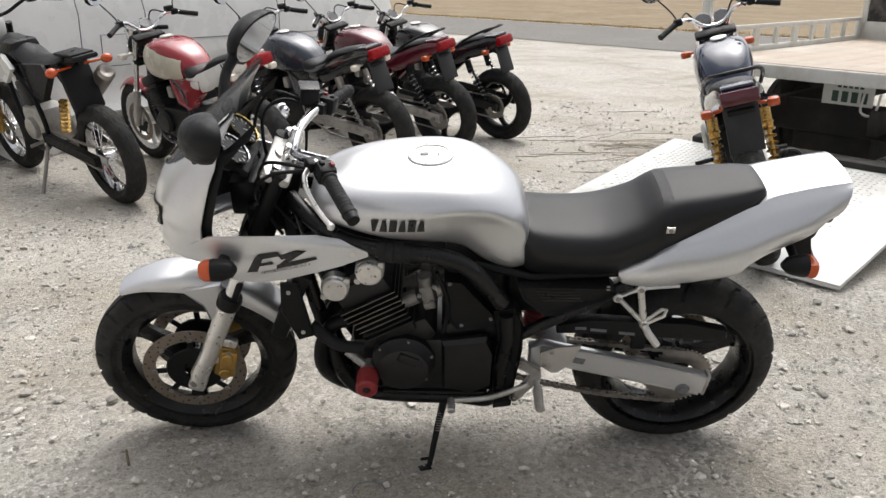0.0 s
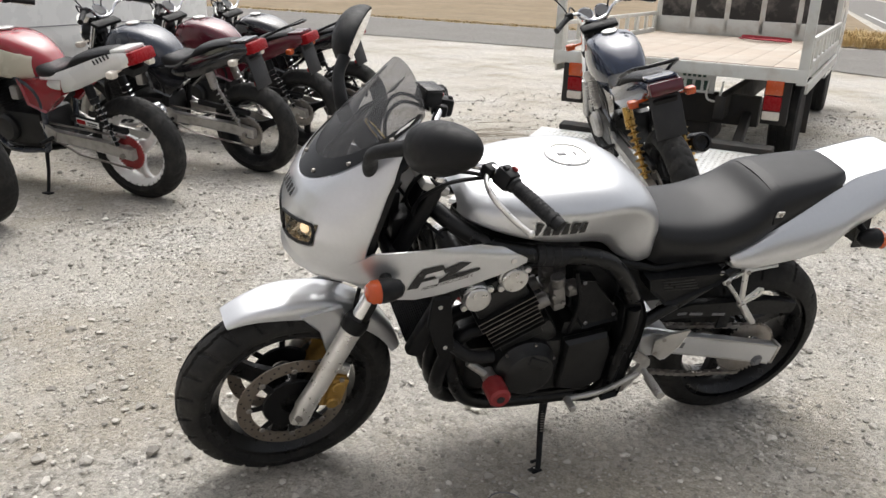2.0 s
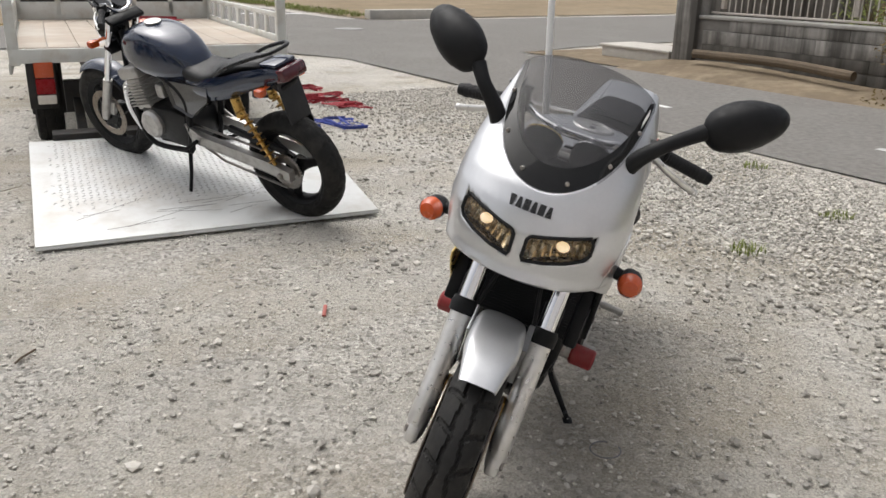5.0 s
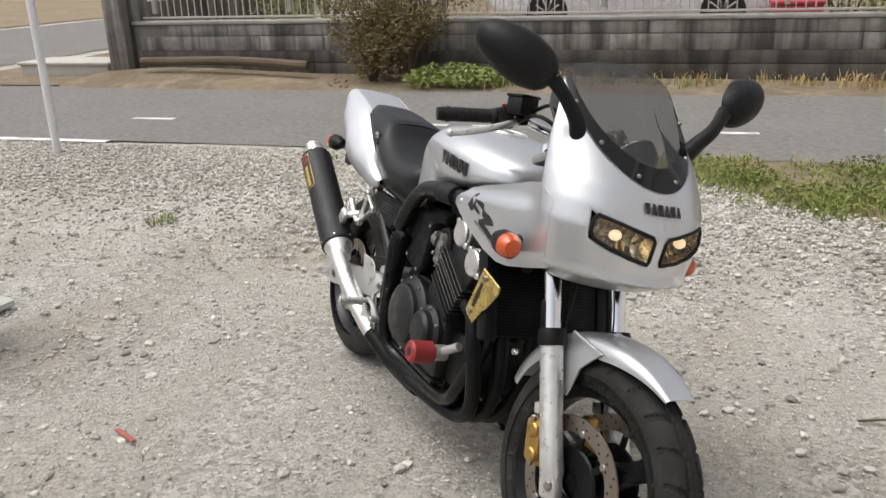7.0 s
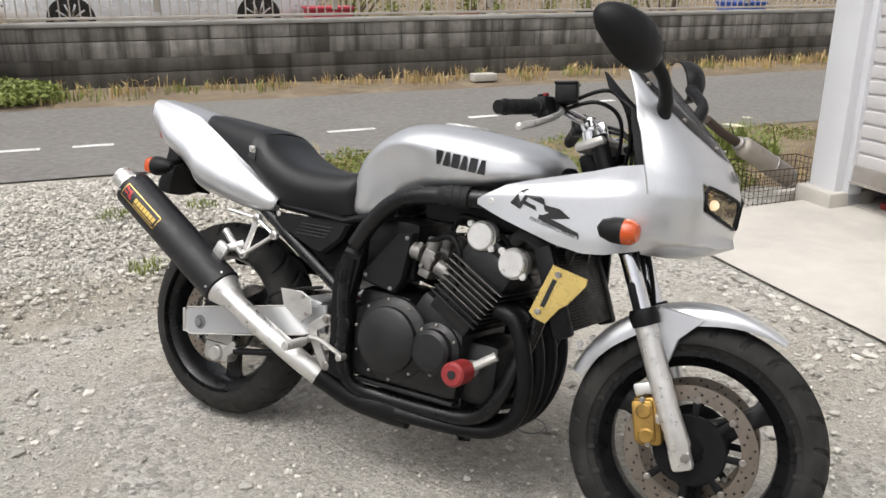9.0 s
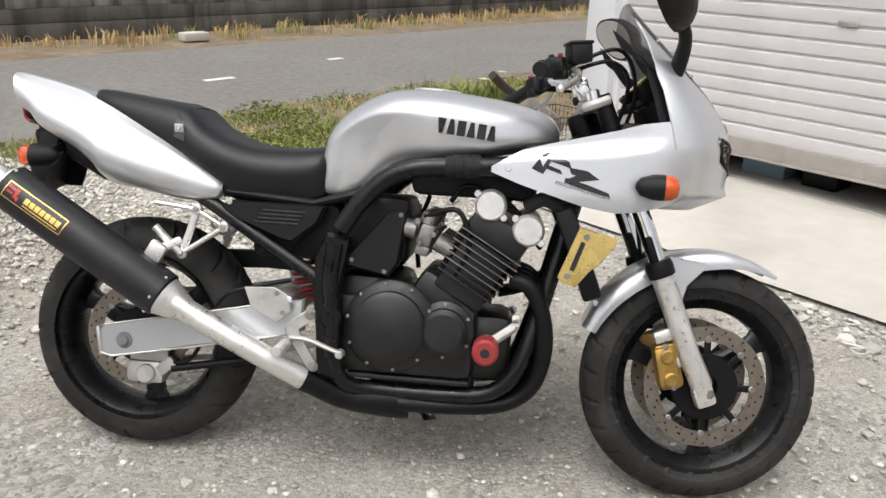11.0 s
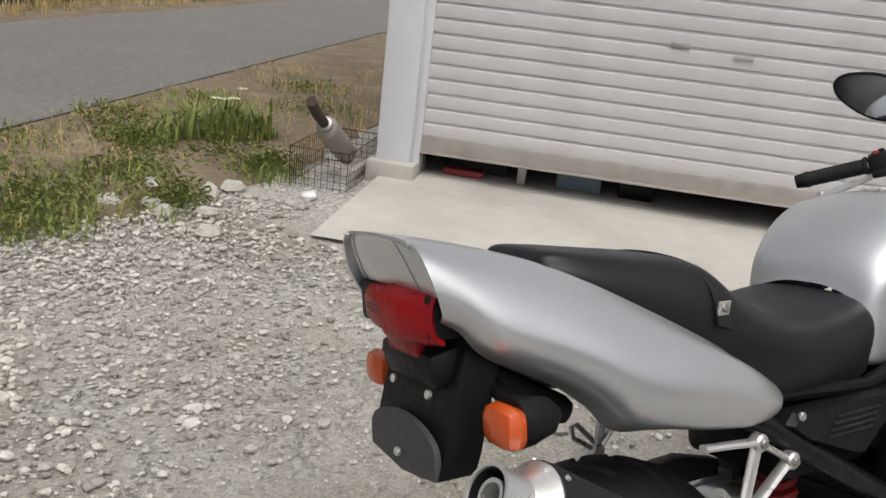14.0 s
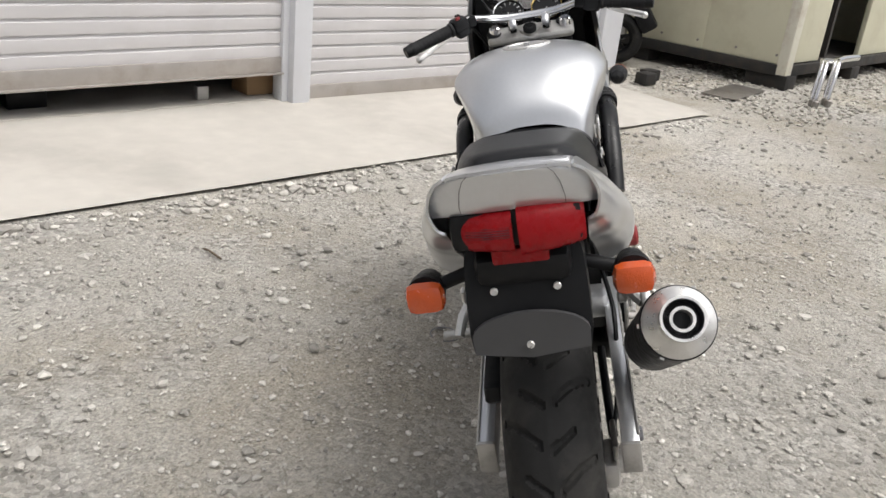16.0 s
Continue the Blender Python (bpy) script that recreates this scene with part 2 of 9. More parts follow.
VINYL = material("black_vinyl", (0.010, 0.0104, 0.0115), 0.40, 0.0, 0.10, 9, 0.10, 900, (0.022, 0.022, 0.024), 0.12, 3, spec=0.32, rough_var=0.05)
RUBBER = material("tyre_rubber", (0.016, 0.0158, 0.0155), 0.7, 0.0, 0.2, 60, 0.15, 500, (0.06, 0.056, 0.050), 0.5, 9, spec=0.25)
GRIP = material("grip_rubber", (0.011, 0.011, 0.012), 0.6, 0.0, 0.2, 60, 0.3, 400, spec=0.3)
ENGINE = material("engine_black", (0.008, 0.0083, 0.009), 0.40, 0.0, 0.25, 40, 0.12, 350, (0.03, 0.03, 0.029), 0.3, 11, spec=0.42)
ALU = material("cast_aluminium", (0.74, 0.73, 0.71), 0.36, 0.8, 0.1, 60, 0.06, 300, (0.4, 0.38, 0.34), 0.3, 14)
ALU_DULL = material("dull_aluminium", (0.52, 0.51, 0.49), 0.5, 0.8, 0.15, 60, 0.1, 300, (0.16, 0.14, 0.12), 0.5, 14)
CHROME = material("chrome", (0.85, 0.85, 0.86), 0.1, 1.0, 0.03, 60, rough_var=0.05)
STEEL = material("worn_steel", (0.33, 0.31, 0.29), 0.42, 0.85, 0.2, 60, 0.06, 300, (0.14, 0.10, 0.07), 0.5, 16)
DISC = material("brake_disc_steel", (0.26, 0.225, 0.19), 0.38, 0.85, 0.15, 90, 0.04, 300, (0.22, 0.16, 0.11), 0.4, 20)
GOLD = material("gold_caliper", (0.45, 0.28, 0.08), 0.4, 0.8, 0.2, 60, 0.06, 300, (0.14, 0.10, 0.06), 0.6, 18)
GOLD_PLATE = material("gold_anodised", (0.78, 0.58, 0.20), 0.3, 0.85, 0.05, 30)
RED_PLASTIC = material("red_slider", (0.25, 0.02, 0.022), 0.5, 0.0, 0.2, 60, 0.1, 300, (0.2, 0.1, 0.09), 0.3, 20)
AMBER = material("amber_lens", (0.52, 0.075, 0.010), 0.18, 0.0, 0.1, 80, 0.15, 300, coat=0.5)
RED_LENS = material("red_lens", (0.27, 0.004, 0.007), 0.30, 0.0, 0.1, 80, 0.1, 300, spec=0.25)
DARK_LENS = material("dark_red_lens", (0.08, 0.008, 0.014), 0.15, 0.0, 0.15, 80, 0.1, 300, coat=0.6)
DECAL = material("black_decal", (0.012, 0.012, 0.013), 0.35, 0.0, 0.1, 60)
DECAL_GREY = material("grey_decal", (0.16, 0.16, 0.17), 0.35, 0.0, 0.1, 60)
SCREEN = tinted("smoked_screen", (0.68, 0.68, 0.69), 0.82)
LENS = tinted("clear_lens", (0.97, 0.96, 0.93), 0.86)
REFLECTOR = material("lamp_reflector", (0.50, 0.42, 0.29), 0.24, 1.0, 0.1, 60, 0.03, 60)
CAN = material("black_silencer", (0.009, 0.009, 0.011), 0.5, 0.0, 0.15, 60, 0.08, 600, (0.035, 0.035, 0.036), 0.2, 8, spec=0.4)
MIRROR = material("mirror_glass", (0.9, 0.91, 0.92), 0.02, 1.0, 0.0, 10, rough_var=0.01)
WHITE_PAINT = material("white_van_paint", (0.74, 0.74, 0.72), 0.28, 0.0, 0.03, 6, coat=0.4, dirt=(0.5, 0.49, 0.46), dirt_amount=0.15, dirt_scale=2)

# ---- ground, roads, field ----
def gravel_material():
    ma = bpy.data.materials.new("gravel_ground")
    ma.use_nodes = True
    nt = ma.node_tree
    N, L = nt.nodes, nt.links
    bs = N["Principled BSDF"]
    tc = N.new("ShaderNodeTexCoord")

    def noise_tex(scale, detail=6, rough=0.6):
        n = N.new("ShaderNodeTexNoise")
        n.inputs["Scale"].default_value = scale
        n.inputs["Detail"].default_value = detail
        n.inputs["Roughness"].default_value = rough
        L.new(tc.outputs["Object"], n.inputs["Vector"])
        return n.outputs["Fac"]

    def ramp(fac, stops):
        r = N.new("ShaderNodeValToRGB")
        e = r.color_ramp.elements
        while len(e) < len(stops):
            e.new(0.5)
        for el, (p, c) in zip(e, stops):
            el.position, el.color = p, (*c, 1)
        L.new(fac, r.inputs[0])
        return r.outputs[0]

    def mix(kind, fac, a, b):
        m = N.new("ShaderNodeMix")
        m.data_type, m.blend_type = "RGBA", kind
        if isinstance(fac, float):
            m.inputs["Factor"].default_value = fac
        else:
            L.new(fac, m.inputs["Factor"])
        L.new(a, m.inputs["A"])
        L.new(b, m.inputs["B"])
        return m.outputs["Result"]

    sand = ramp(noise_tex(0.55, 5), [(0.35, (0.405, 0.383, 0.338)), (0.65, (0.565, 0.540, 0.484))])
    grain = ramp(noise_tex(110, 8, 0.85), [(0.30, (0.22, 0.22, 0.215)), (0.48, (0.98, 0.98, 0.98)), (0.68, (1.65, 1.65, 1.64))])
    col = mix("MULTIPLY", 1.0, sand, grain)
    vo = N.new("ShaderNodeTexVoronoi")
    vo.inputs["Scale"].default_value = 62
    L.new(tc.outputs["Object"], vo.inputs["Vector"])
    peb = ramp(vo.outputs["Color"], [(0.0, (0.15, 0.144, 0.134)), (0.45, (0.455, 0.436, 0.402)), (1.0, (0.80, 0.775, 0.725))])
    patch = ramp(noise_tex(1.7, 6), [(0.40, (0.12, 0.12, 0.12)), (0.60, (0.85, 0.85, 0.85))])
    col = mix("MIX", patch, col, peb)
    earth = mix("MULTIPLY", 1.0, ramp(noise_tex(3.1, 5), [(0.35, (0.285, 0.252, 0.198)), (0.65, (0.445, 0.406, 0.336))]), grain)
    dusty = ramp(noise_tex(0.75, 9, 0.68), [(0.46, (0.0, 0.0, 0.0)), (0.62, (0.8, 0.8, 0.8))])
    col = mix("MIX", dusty, col, earth)
    L.new(col, bs.inputs["Base Color"])
    bs.inputs["Roughness"].default_value = 0.95
    bs.inputs["Specular IOR Level"].default_value = 0.2
    add = N.new("ShaderNodeMath")
    add.operation = "ADD"
    vd = N.new("ShaderNodeMath")
    vd.operation = "MULTIPLY"
    vd.inputs[1].default_value = -0.6
    L.new(vo.outputs["Distance"], vd.inputs[0])
    L.new(vd.outputs[0], add.inputs[0])
    L.new(noise_tex(80, 8, 0.8), add.inputs[1])
    bp = N.new("ShaderNodeBump")
    bp.inputs["Strength"].default_value = 1.0
    bp.inputs["Distance"].default_value = 0.012
    L.new(add.outputs[0], bp.inputs["Height"])
    L.new(bp.outputs[0], bs.inputs["Normal"])
    return ma


GRAVEL = gravel_material()
ASPHALT = material("asphalt", (0.190, 0.180, 0.167), 0.9, 0.0, 0.34, 130, 0.5, 260, (0.23, 0.225, 0.21), 0.5, 0.8, spec=0.25)
SOIL = material("ploughed_soil", (0.25, 0.198, 0.135), 0.95, 0.0, 0.2, 3, 0.7, 14, (0.35, 0.288, 0.21), 0.5, 0.5, spec=0.1)
VERGE = material("verge_earth", (0.19, 0.15, 0.105), 0.95, 0.0, 0.25, 8, 0.8, 40, (0.33, 0.28, 0.2), 0.6, 2, spec=0.1)
CONCRETE = material("concrete_apron", (0.50, 0.475, 0.43), 0.85, 0.0, 0.12, 9, 0.3, 220, (0.30, 0.28, 0.25), 0.5, 0.9, spec=0.25)
WALL_C = material("stained_block_wall", (0.27, 0.257, 0.237), 0.9, 0.0, 0.3, 7, 0.6, 90, (0.09, 0.084, 0.075), 0.8, 1.6, spec=0.2, random=0.16, coords="Position", streak=((0.055, 0.051, 0.046), 0.85, 5.0))
SHUTTER = material("shutter_steel", (0.62, 0.605, 0.61), 0.42, 0.15, 0.05, 4, dirt=(0.45, 0.43, 0.42), dirt_amount=0.25, dirt_scale=3)
SHUTTER_BAR = material("shutter_bottom_bar", (0.45, 0.42, 0.39), 0.4, 0.6, 0.1, 10, dirt=(0.3, 0.25, 0.2), dirt_amount=0.4, dirt_scale=8)
PILLAR = material("pillar_paint", (0.66, 0.67, 0.70), 0.5, 0.0, 0.04, 5, 0.05, 100, (0.5, 0.5, 0.5), 0.25, 3)
LINE = material("worn_road_paint", (0.72, 0.72, 0.70), 0.8, 0.0, 0.1, 20, 0.3, 200, (0.22, 0.22, 0.22), 0.95, 7)
CREAM = material("cream_shed_panel", (0.62, 0.60, 0.46), 0.5, 0.0, 0.05, 3, 0.05, 60, (0.42, 0.38, 0.26), 0.35, 2.5)
# interior shade put into the colour; also serves a dark box and pots
DARK = material("interior_shade_and_dark_goods", (0.05, 0.045, 0.04), 0.9, 0.0, 0.3, 6)
FENCE = material("fence_paint", (0.46, 0.43, 0.39), 0.5, 0.2, 0.06, 20, dirt=(0.3, 0.2, 0.12), dirt_amount=0.35, dirt_scale=12)


def flat(name, poly, z, mat, label, step=None):
    g = Geo()
    g.add([site(n, u, z) for n, u in poly], [tuple(range(len(poly)))])
    return thing(name, g, mat, label, name.split("_")[0], kind="structure", smooth=0)


g = Geo()
xs = sorted(set([-600, -200, -80, -30] + [x * 0.5 for x in range(-24, 25)] + [30, 80, 200, 600]))
rows = []
for y in xs:
    row = []
    for x in xs:
        amp = 0.012 if max(abs(x), abs(y)) < 11 else 0.0
        row.append((x, y, amp * (noise.noise((x * 0.7, y * 0.7, 0)) - 0.2) - 0.004))
    rows.append(row)
g.sheet([[r[i] for r in rows] for i in range(len(xs))])
thing("ground", g, GRAVEL, "pale dusty gravel yard with scattered stones", "ground", kind="structure")

# the lane beside the yard, the cross road behind it, and the lane going on past the fields
flat("road_lane", [(4.0, -70), (7.15, -70), (7.15, 9.6), (9.5, 10.2), (60, 10.2), (60, 17.2), (9.4, 17.9), (8.0, 19.2), (8.0, 90), (3.7, 90), (3.6, 19.2), (2.2, 18.5), (-80, 18.7), (-80, 13.3), (1.0, 13.2), (3.0, 12.0), (4.0, 9.8)], 0.008, ASPHALT, "worn grey asphalt lane with faded paint")
flat("field_far", [(-90, 19.0), (3.2, 18.9), (3.5, 120), (-90, 120)], 0.02, SOIL, "bare ploughed brown field beyond the road")
flat("field_side", [(8.6, 18.5), (90, 18.2), (90, 120), (8.6, 120)], 0.02, SOIL, "bare ploughed brown field beside the lane")


def furrows(name, n0, n1, u0, u1, step, along, label):
    g = Geo()
    k = int((n1 - n0 if along == "u" else u1 - u0) / step)
    for i in range(k):
        w = step * 0.36
        c = (n0 if along == "u" else u0) + step * (i + 0.5)
        a0, a1 = (u0, u1) if along == "u" else (n0, n1)
        rows = []
        for j in range(21):
            a = a0 + (a1 - a0) * j / 20
            s = 0.06 * noise.noise((a * 0.4, c * 2, 3))
            pts = [(c - w, 0.012), (c + s, 0.05 + 0.02 * noise.noise((a, c, 0))), (c + w, 0.012)]
            rows.append([tuple(site(p, a, z + 0.01)) if along == "u" else tuple(site(a, p, z + 0.01)) for p, z in pts])
        g.sheet(rows)
    return thing(name, g, SOIL, label, "furrows", kind="stuff")


furrows("field_furrows", -60, 3, 19.4, 64, 0.9, "n", "low ploughed furrows of brown soil")
furrows("field_furrows", 9.8, 60, 19.4, 64, 0.9, "n", "low ploughed furrows of brown soil")


def strip(name, n0, u0, n1, u1, w, label):
    d = Vector((n1 - n0, u1 - u0))
    s = Vector((-d.y, d.x)).normalized() * w / 2
    g = Geo()
    poly = [(n0 + s.x, u0 + s.y), (n0 - s.x, u0 - s.y), (n1 - s.x, u1 - s.y), (n1 + s.x, u1 + s.y)]
    g.add([site(a, b, 0.012) for a, b in poly], [(0, 1, 2, 3)])
    return thing(name, g, LINE, label, "road marking", kind="structure", smooth=0)


for n0, a, n1, b in ((5.05, 0.80, 5.05, 1.10), (5.05, 1.33, 5.05, 1.86), (5.05, 4.15, 5.05, 4.6), (4.97, -0.90, 5.0, -1.32), (5.23, -2.30, 5.25, -2.60), (5.68, -3.95, 5.70, -4.15)):
    strip("lane_dash", n0, a, n1, b, 0.09, "faded white dash painted on the lane")
strip("lane_line", 3.95, 4.1, 3.95, 6.5, 0.10, "worn white edge line beside the gravel")
strip("lane_line", 4.1, 20.0, 4.1, 44, 0.12, "white edge line along the far lane")
strip("lane_line", 6.2, 21.9, 8.0, 21.5, 0.40, "white stop line at the crossing")
g = Geo()
g.lathe([(0.32, 0.0), (0.32, 0.008), (0.28, 0.010), (0.0, 0.011)], site(6.7, 15.5, 0.008), (0, 0, 1), 32)
thing("manhole_cover", g, material("iron_cover", (0.30, 0.30, 0.29), 0.7, 0.3, 0.2, 30, 0.5, 120), "round pale iron manhole cover in the lane", "manhole cover")

# raised verge in front of the block wall
rows = []
for i in range(61):
    u = -42 + i * 0.82
    rise = lerp_table(u, (-40, -2, 4, 6, 7.5), (0.0, 0.01, 0.05, 0.14, 0.05))
    row = []
    for n, k in ((7.05, 0.0), (7.25, 0.35), (7.6, 0.8), (8.0, 1.0), (8.6, 1.0)):
        w = 0.06 * noise.noise((u * 1.3, n * 2, 5))
        row.append(tuple(site(n + (w if k < 1 else 0), u, 0.004 + rise * k + (0.03 * noise.noise((u * 2, n * 3, 1)) if 0 < k else 0) + 0.01 * (k > 0))))
    rows.append(row)
g = Geo().sheet(smooth_grid(rows, 2, 3))
thing("verge", g, VERGE, "rough earth verge with litter along the wall", "verge", kind="structure")

# corner of the verge at the crossing
rows = [[tuple(site(7.2 + 4.5 * i / 8, 7.2 + 2.4 * j / 6, 0.015 + 0.05 * max(0, noise.noise((i, j, 2))))) for j in range(7)] for i in range(9)]
thing("verge_corner", Geo().sheet(rows), VERGE, "patch of bare earth at the lane corner", "verge", kind="structure")

# ---- block retaining wall with its fence ----
WALL_N, WALL_TOP = 8.15, 0.72
wall = tagged(new("wall_street"), "dark stained concrete block retaining wall", "wall", kind="structure")
g = Geo()
g.box((WALL_N + 0.16, -16.6, 0.22), (0.24, 47.0, 0.98), m=SITE)
part("wall_core", g, material("mortar", (0.15, 0.142, 0.13), 0.95, 0.0, 0.3, 9, 0.5, 60, (0.06, 0.06, 0.055), 0.7, 2), wall)
g = Geo()
g.box((8.35, 6.9, 0.63), (0.5, 0.4, 1.15), 0.01, m=SITE)
g.box((8.35, 6.9, 1.22), (0.54, 0.44, 0.05), 0.01, m=SITE)
part("pier", g, WALL_C, wall, "end pier of stacked grey blocks")
g = Geo()
g.box((11.5, 7.0, 0.5), (6.5, 0.22, 1.0), m=SITE)
part("return_wall", g, WALL_C, wall)
g = Geo()
g.box((WALL_N + 0.16, -16.6, WALL_TOP + 0.015), (0.3, 47.0, 0.05), 0.012, m=SITE)
part("coping", g, material("coping_concrete", (0.30, 0.29, 0.27), 0.9, 0.0, 0.2, 6, 0.4, 80, (0.14, 0.135, 0.125), 0.6, 2.5), wall)

# yard behind the wall
flat("yard", [(8.4, -60), (60, -60), (60, 6.9), (8.4, 6.9)], 0.36, VERGE, "earth yard behind the wall, higher than the lane")

fence = root("fence", "pale metal railing with upright bars on the wall", "fence")
POST_U = [6.4 - 2.05 * i for i in range(23)]
for a in (0.80, 1.62):
    part("rail", Geo().box((WALL_N + 0.16, -16.7, a), (0.035, 46.6, 0.028), 0.004, m=SITE), FENCE, fence)
post_g = Geo().box((0, 0, 0.4), (0.06, 0.06, 0.84), 0.006)
post0 = None
for u in POST_U:
    if post0 is None:
        post0 = part("post", post_g, FENCE, fence)
        post0.matrix_local = Matrix.Translation(site(WALL_N + 0.16, u, 0.875)) @ SITE
    else:
        o = post0.copy()
        scene.collection.objects.link(o)
        o.matrix_local = Matrix.Translation(site(WALL_N + 0.16, u, 0.875)) @ SITE
bar0 = None
for i in range(210):
    u = 6.3 - 0.105 * i
    if bar0 is None:
        bar0 = part("bar", Geo().box((0, 0, 0.345), (0.014, 0.014, 0.80)), FENCE, fence)
        o = bar0
    else:
        o = bar0.copy()
        scene.collection.objects.link(o)
    o.matrix_local = Matrix.Translation(site(WALL_N + 0.16, u, 0.875)) @ SITE
g = Geo()
for i in range(210):
    g.box((WALL_N + 0.16, 6.3 - 0.105 * (i + 210), 1.22), (0.014, 0.014, 0.80), m=SITE)
tagged(part("far_bars", g, FENCE, fence), kind="stuff")

# ---- garage with two roller shutters ----
BLD = Matrix.Rotation(radians(-41.84), 4, "Z")
FY = -3.15
garage = tagged(new("building_garage"), "grey garage with two ribbed steel roller shutters", "garage", kind="structure")


def gpart(name, geo, mat, label=""):
    for_all = part(name, geo, mat, garage, label)
    for_all.matrix_local = BLD
    return for_all


for x0, x1, base in ((1.70, 1.90, True), (-1.12, -1.0, False), (-4.2, -3.95, True)):
    g = Geo().box(((x0 + x1) / 2, FY - 0.02, 1.6), (x1 - x0, 0.26, 3.2), 0.008)
    gpart("pillar", g, PILLAR, "pale blue-grey painted pillar")
    if base:
        g = Geo().box(((x0 + x1) / 2 + 0.0, FY + 0.0, 0.05), (x1 - x0 + 0.08, 0.34, 0.14), 0.012)
        gpart("pillar_footing", g, CONCRETE, "stained concrete footing")
for x in (1.685, -0.985):
    gpart("shutter_rail", Geo().box((x, FY + 0.0, 1.5), (0.05, 0.10, 3.0), 0.004), PILLAR)
gpart("shutter_rail", Geo().box((-1.142, FY, 1.5), (0.045, 0.10, 3.0), 0.004), PILLAR)
gpart("shutter_rail", Geo().box((-3.93, FY, 1.5), (0.045, 0.10, 3.0), 0.004), PILLAR)
gpart("lintel", Geo().box((-1.15, FY - 0.05, 3.1), (6.1, 0.3, 0.6), 0.01), PILLAR)
gpart("side_wall", Geo().box((1.80, FY - 3.1, 1.6), (0.12, 6.0, 3.2)), PILLAR)
gpart("side_wall", Geo().box((-4.08, FY - 3.1, 1.6), (0.12, 6.0, 3.2)), PILLAR)
# inner and back walls carry the garage's indoor shade in their colour
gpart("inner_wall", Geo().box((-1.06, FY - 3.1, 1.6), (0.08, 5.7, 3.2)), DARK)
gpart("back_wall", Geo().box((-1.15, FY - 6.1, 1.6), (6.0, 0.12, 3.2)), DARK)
gpart("roof", Geo().box((-1.15, FY - 3.0, 3.3), (6.4, 6.6, 0.12)), PILLAR)


def shutter(x0, x1, z0, tilt, label):
    """Ribbed slats above a bottom bar."""
    s = tagged(new("shutter"), label)
    s.parent = garage
    s.matrix_local = BLD @ pose((x0 + x1) / 2, FY + 0.02, z0, 0, tilt, 0)
    w = x1 - x0
    prof = [(0.0, 0.0), (0.0, 0.058), (0.010, 0.064), (0.013, 0.070), (0.010, 0.076), (0.0, 0.082)]
    pts = [(p[0], p[1]) for p in prof]
    first = None
    for i in range(36):
        z = 0.10 + 0.082 * i
        if first is None:
            g = Geo()
            sec = [(0.0, 0.001), (0.006, 0.03), (0.005, 0.062), (-0.009, 0.068), (-0.010, 0.078), (0.0, 0.081), (-0.014, 0.081), (-0.014, 0.001)]
            g.loft([[(-w / 2, y, h) for y, h in sec], [(w / 2, y, h) for y, h in sec]])
            first = part("slat", g, SHUTTER, s, smooth=20)
            o = first
        else:
            o = first.copy()
            scene.collection.objects.link(o)
        o.matrix_local = Matrix.Translation((0, 0, z))
    part("bottom_bar", Geo().box((0, 0.002, 0.05), (w, 0.03, 0.105), 0.004), SHUTTER_BAR, s, "tarnished metal bottom bar")
    part("bar_lip", Geo().box((0, 0.012, 0.006), (w, 0.05, 0.012), 0.003), SHUTTER_BAR, s)
    return s


sh1 = shutter(-0.97, 1.66, 0.19, 0.6, "half-raised ribbed grey roller shutter")
shutter(-3.90, -1.165, 0.02, 0.0, "closed ribbed grey roller shutter")
for x in (0.0, -0.32):
    part("finger_pull", Geo().box((x, 0.012, 0.73 if x else 0.76), (0.10, 0.012, 0.026), 0.004), ALU_DULL, sh1, "small metal finger pull")
g = Geo()
rows = [[(1.86 - 5.76 * i / 12, -1.9 - 0.012 * math.sin(i * 3.1) - (j / 6) * 1.25, 0.012 + 0.028 * (j / 6)) for j in range(7)] for i in range(13)]
g.sheet(rows, 0.0)
g.box((-1.15, FY - 3.0, 0.015), (5.8, 6.0, 0.06))
thing("apron", g, CONCRETE, "pale concrete apron with dark tyre scuffs", "apron", kind="structure", m=BLD)

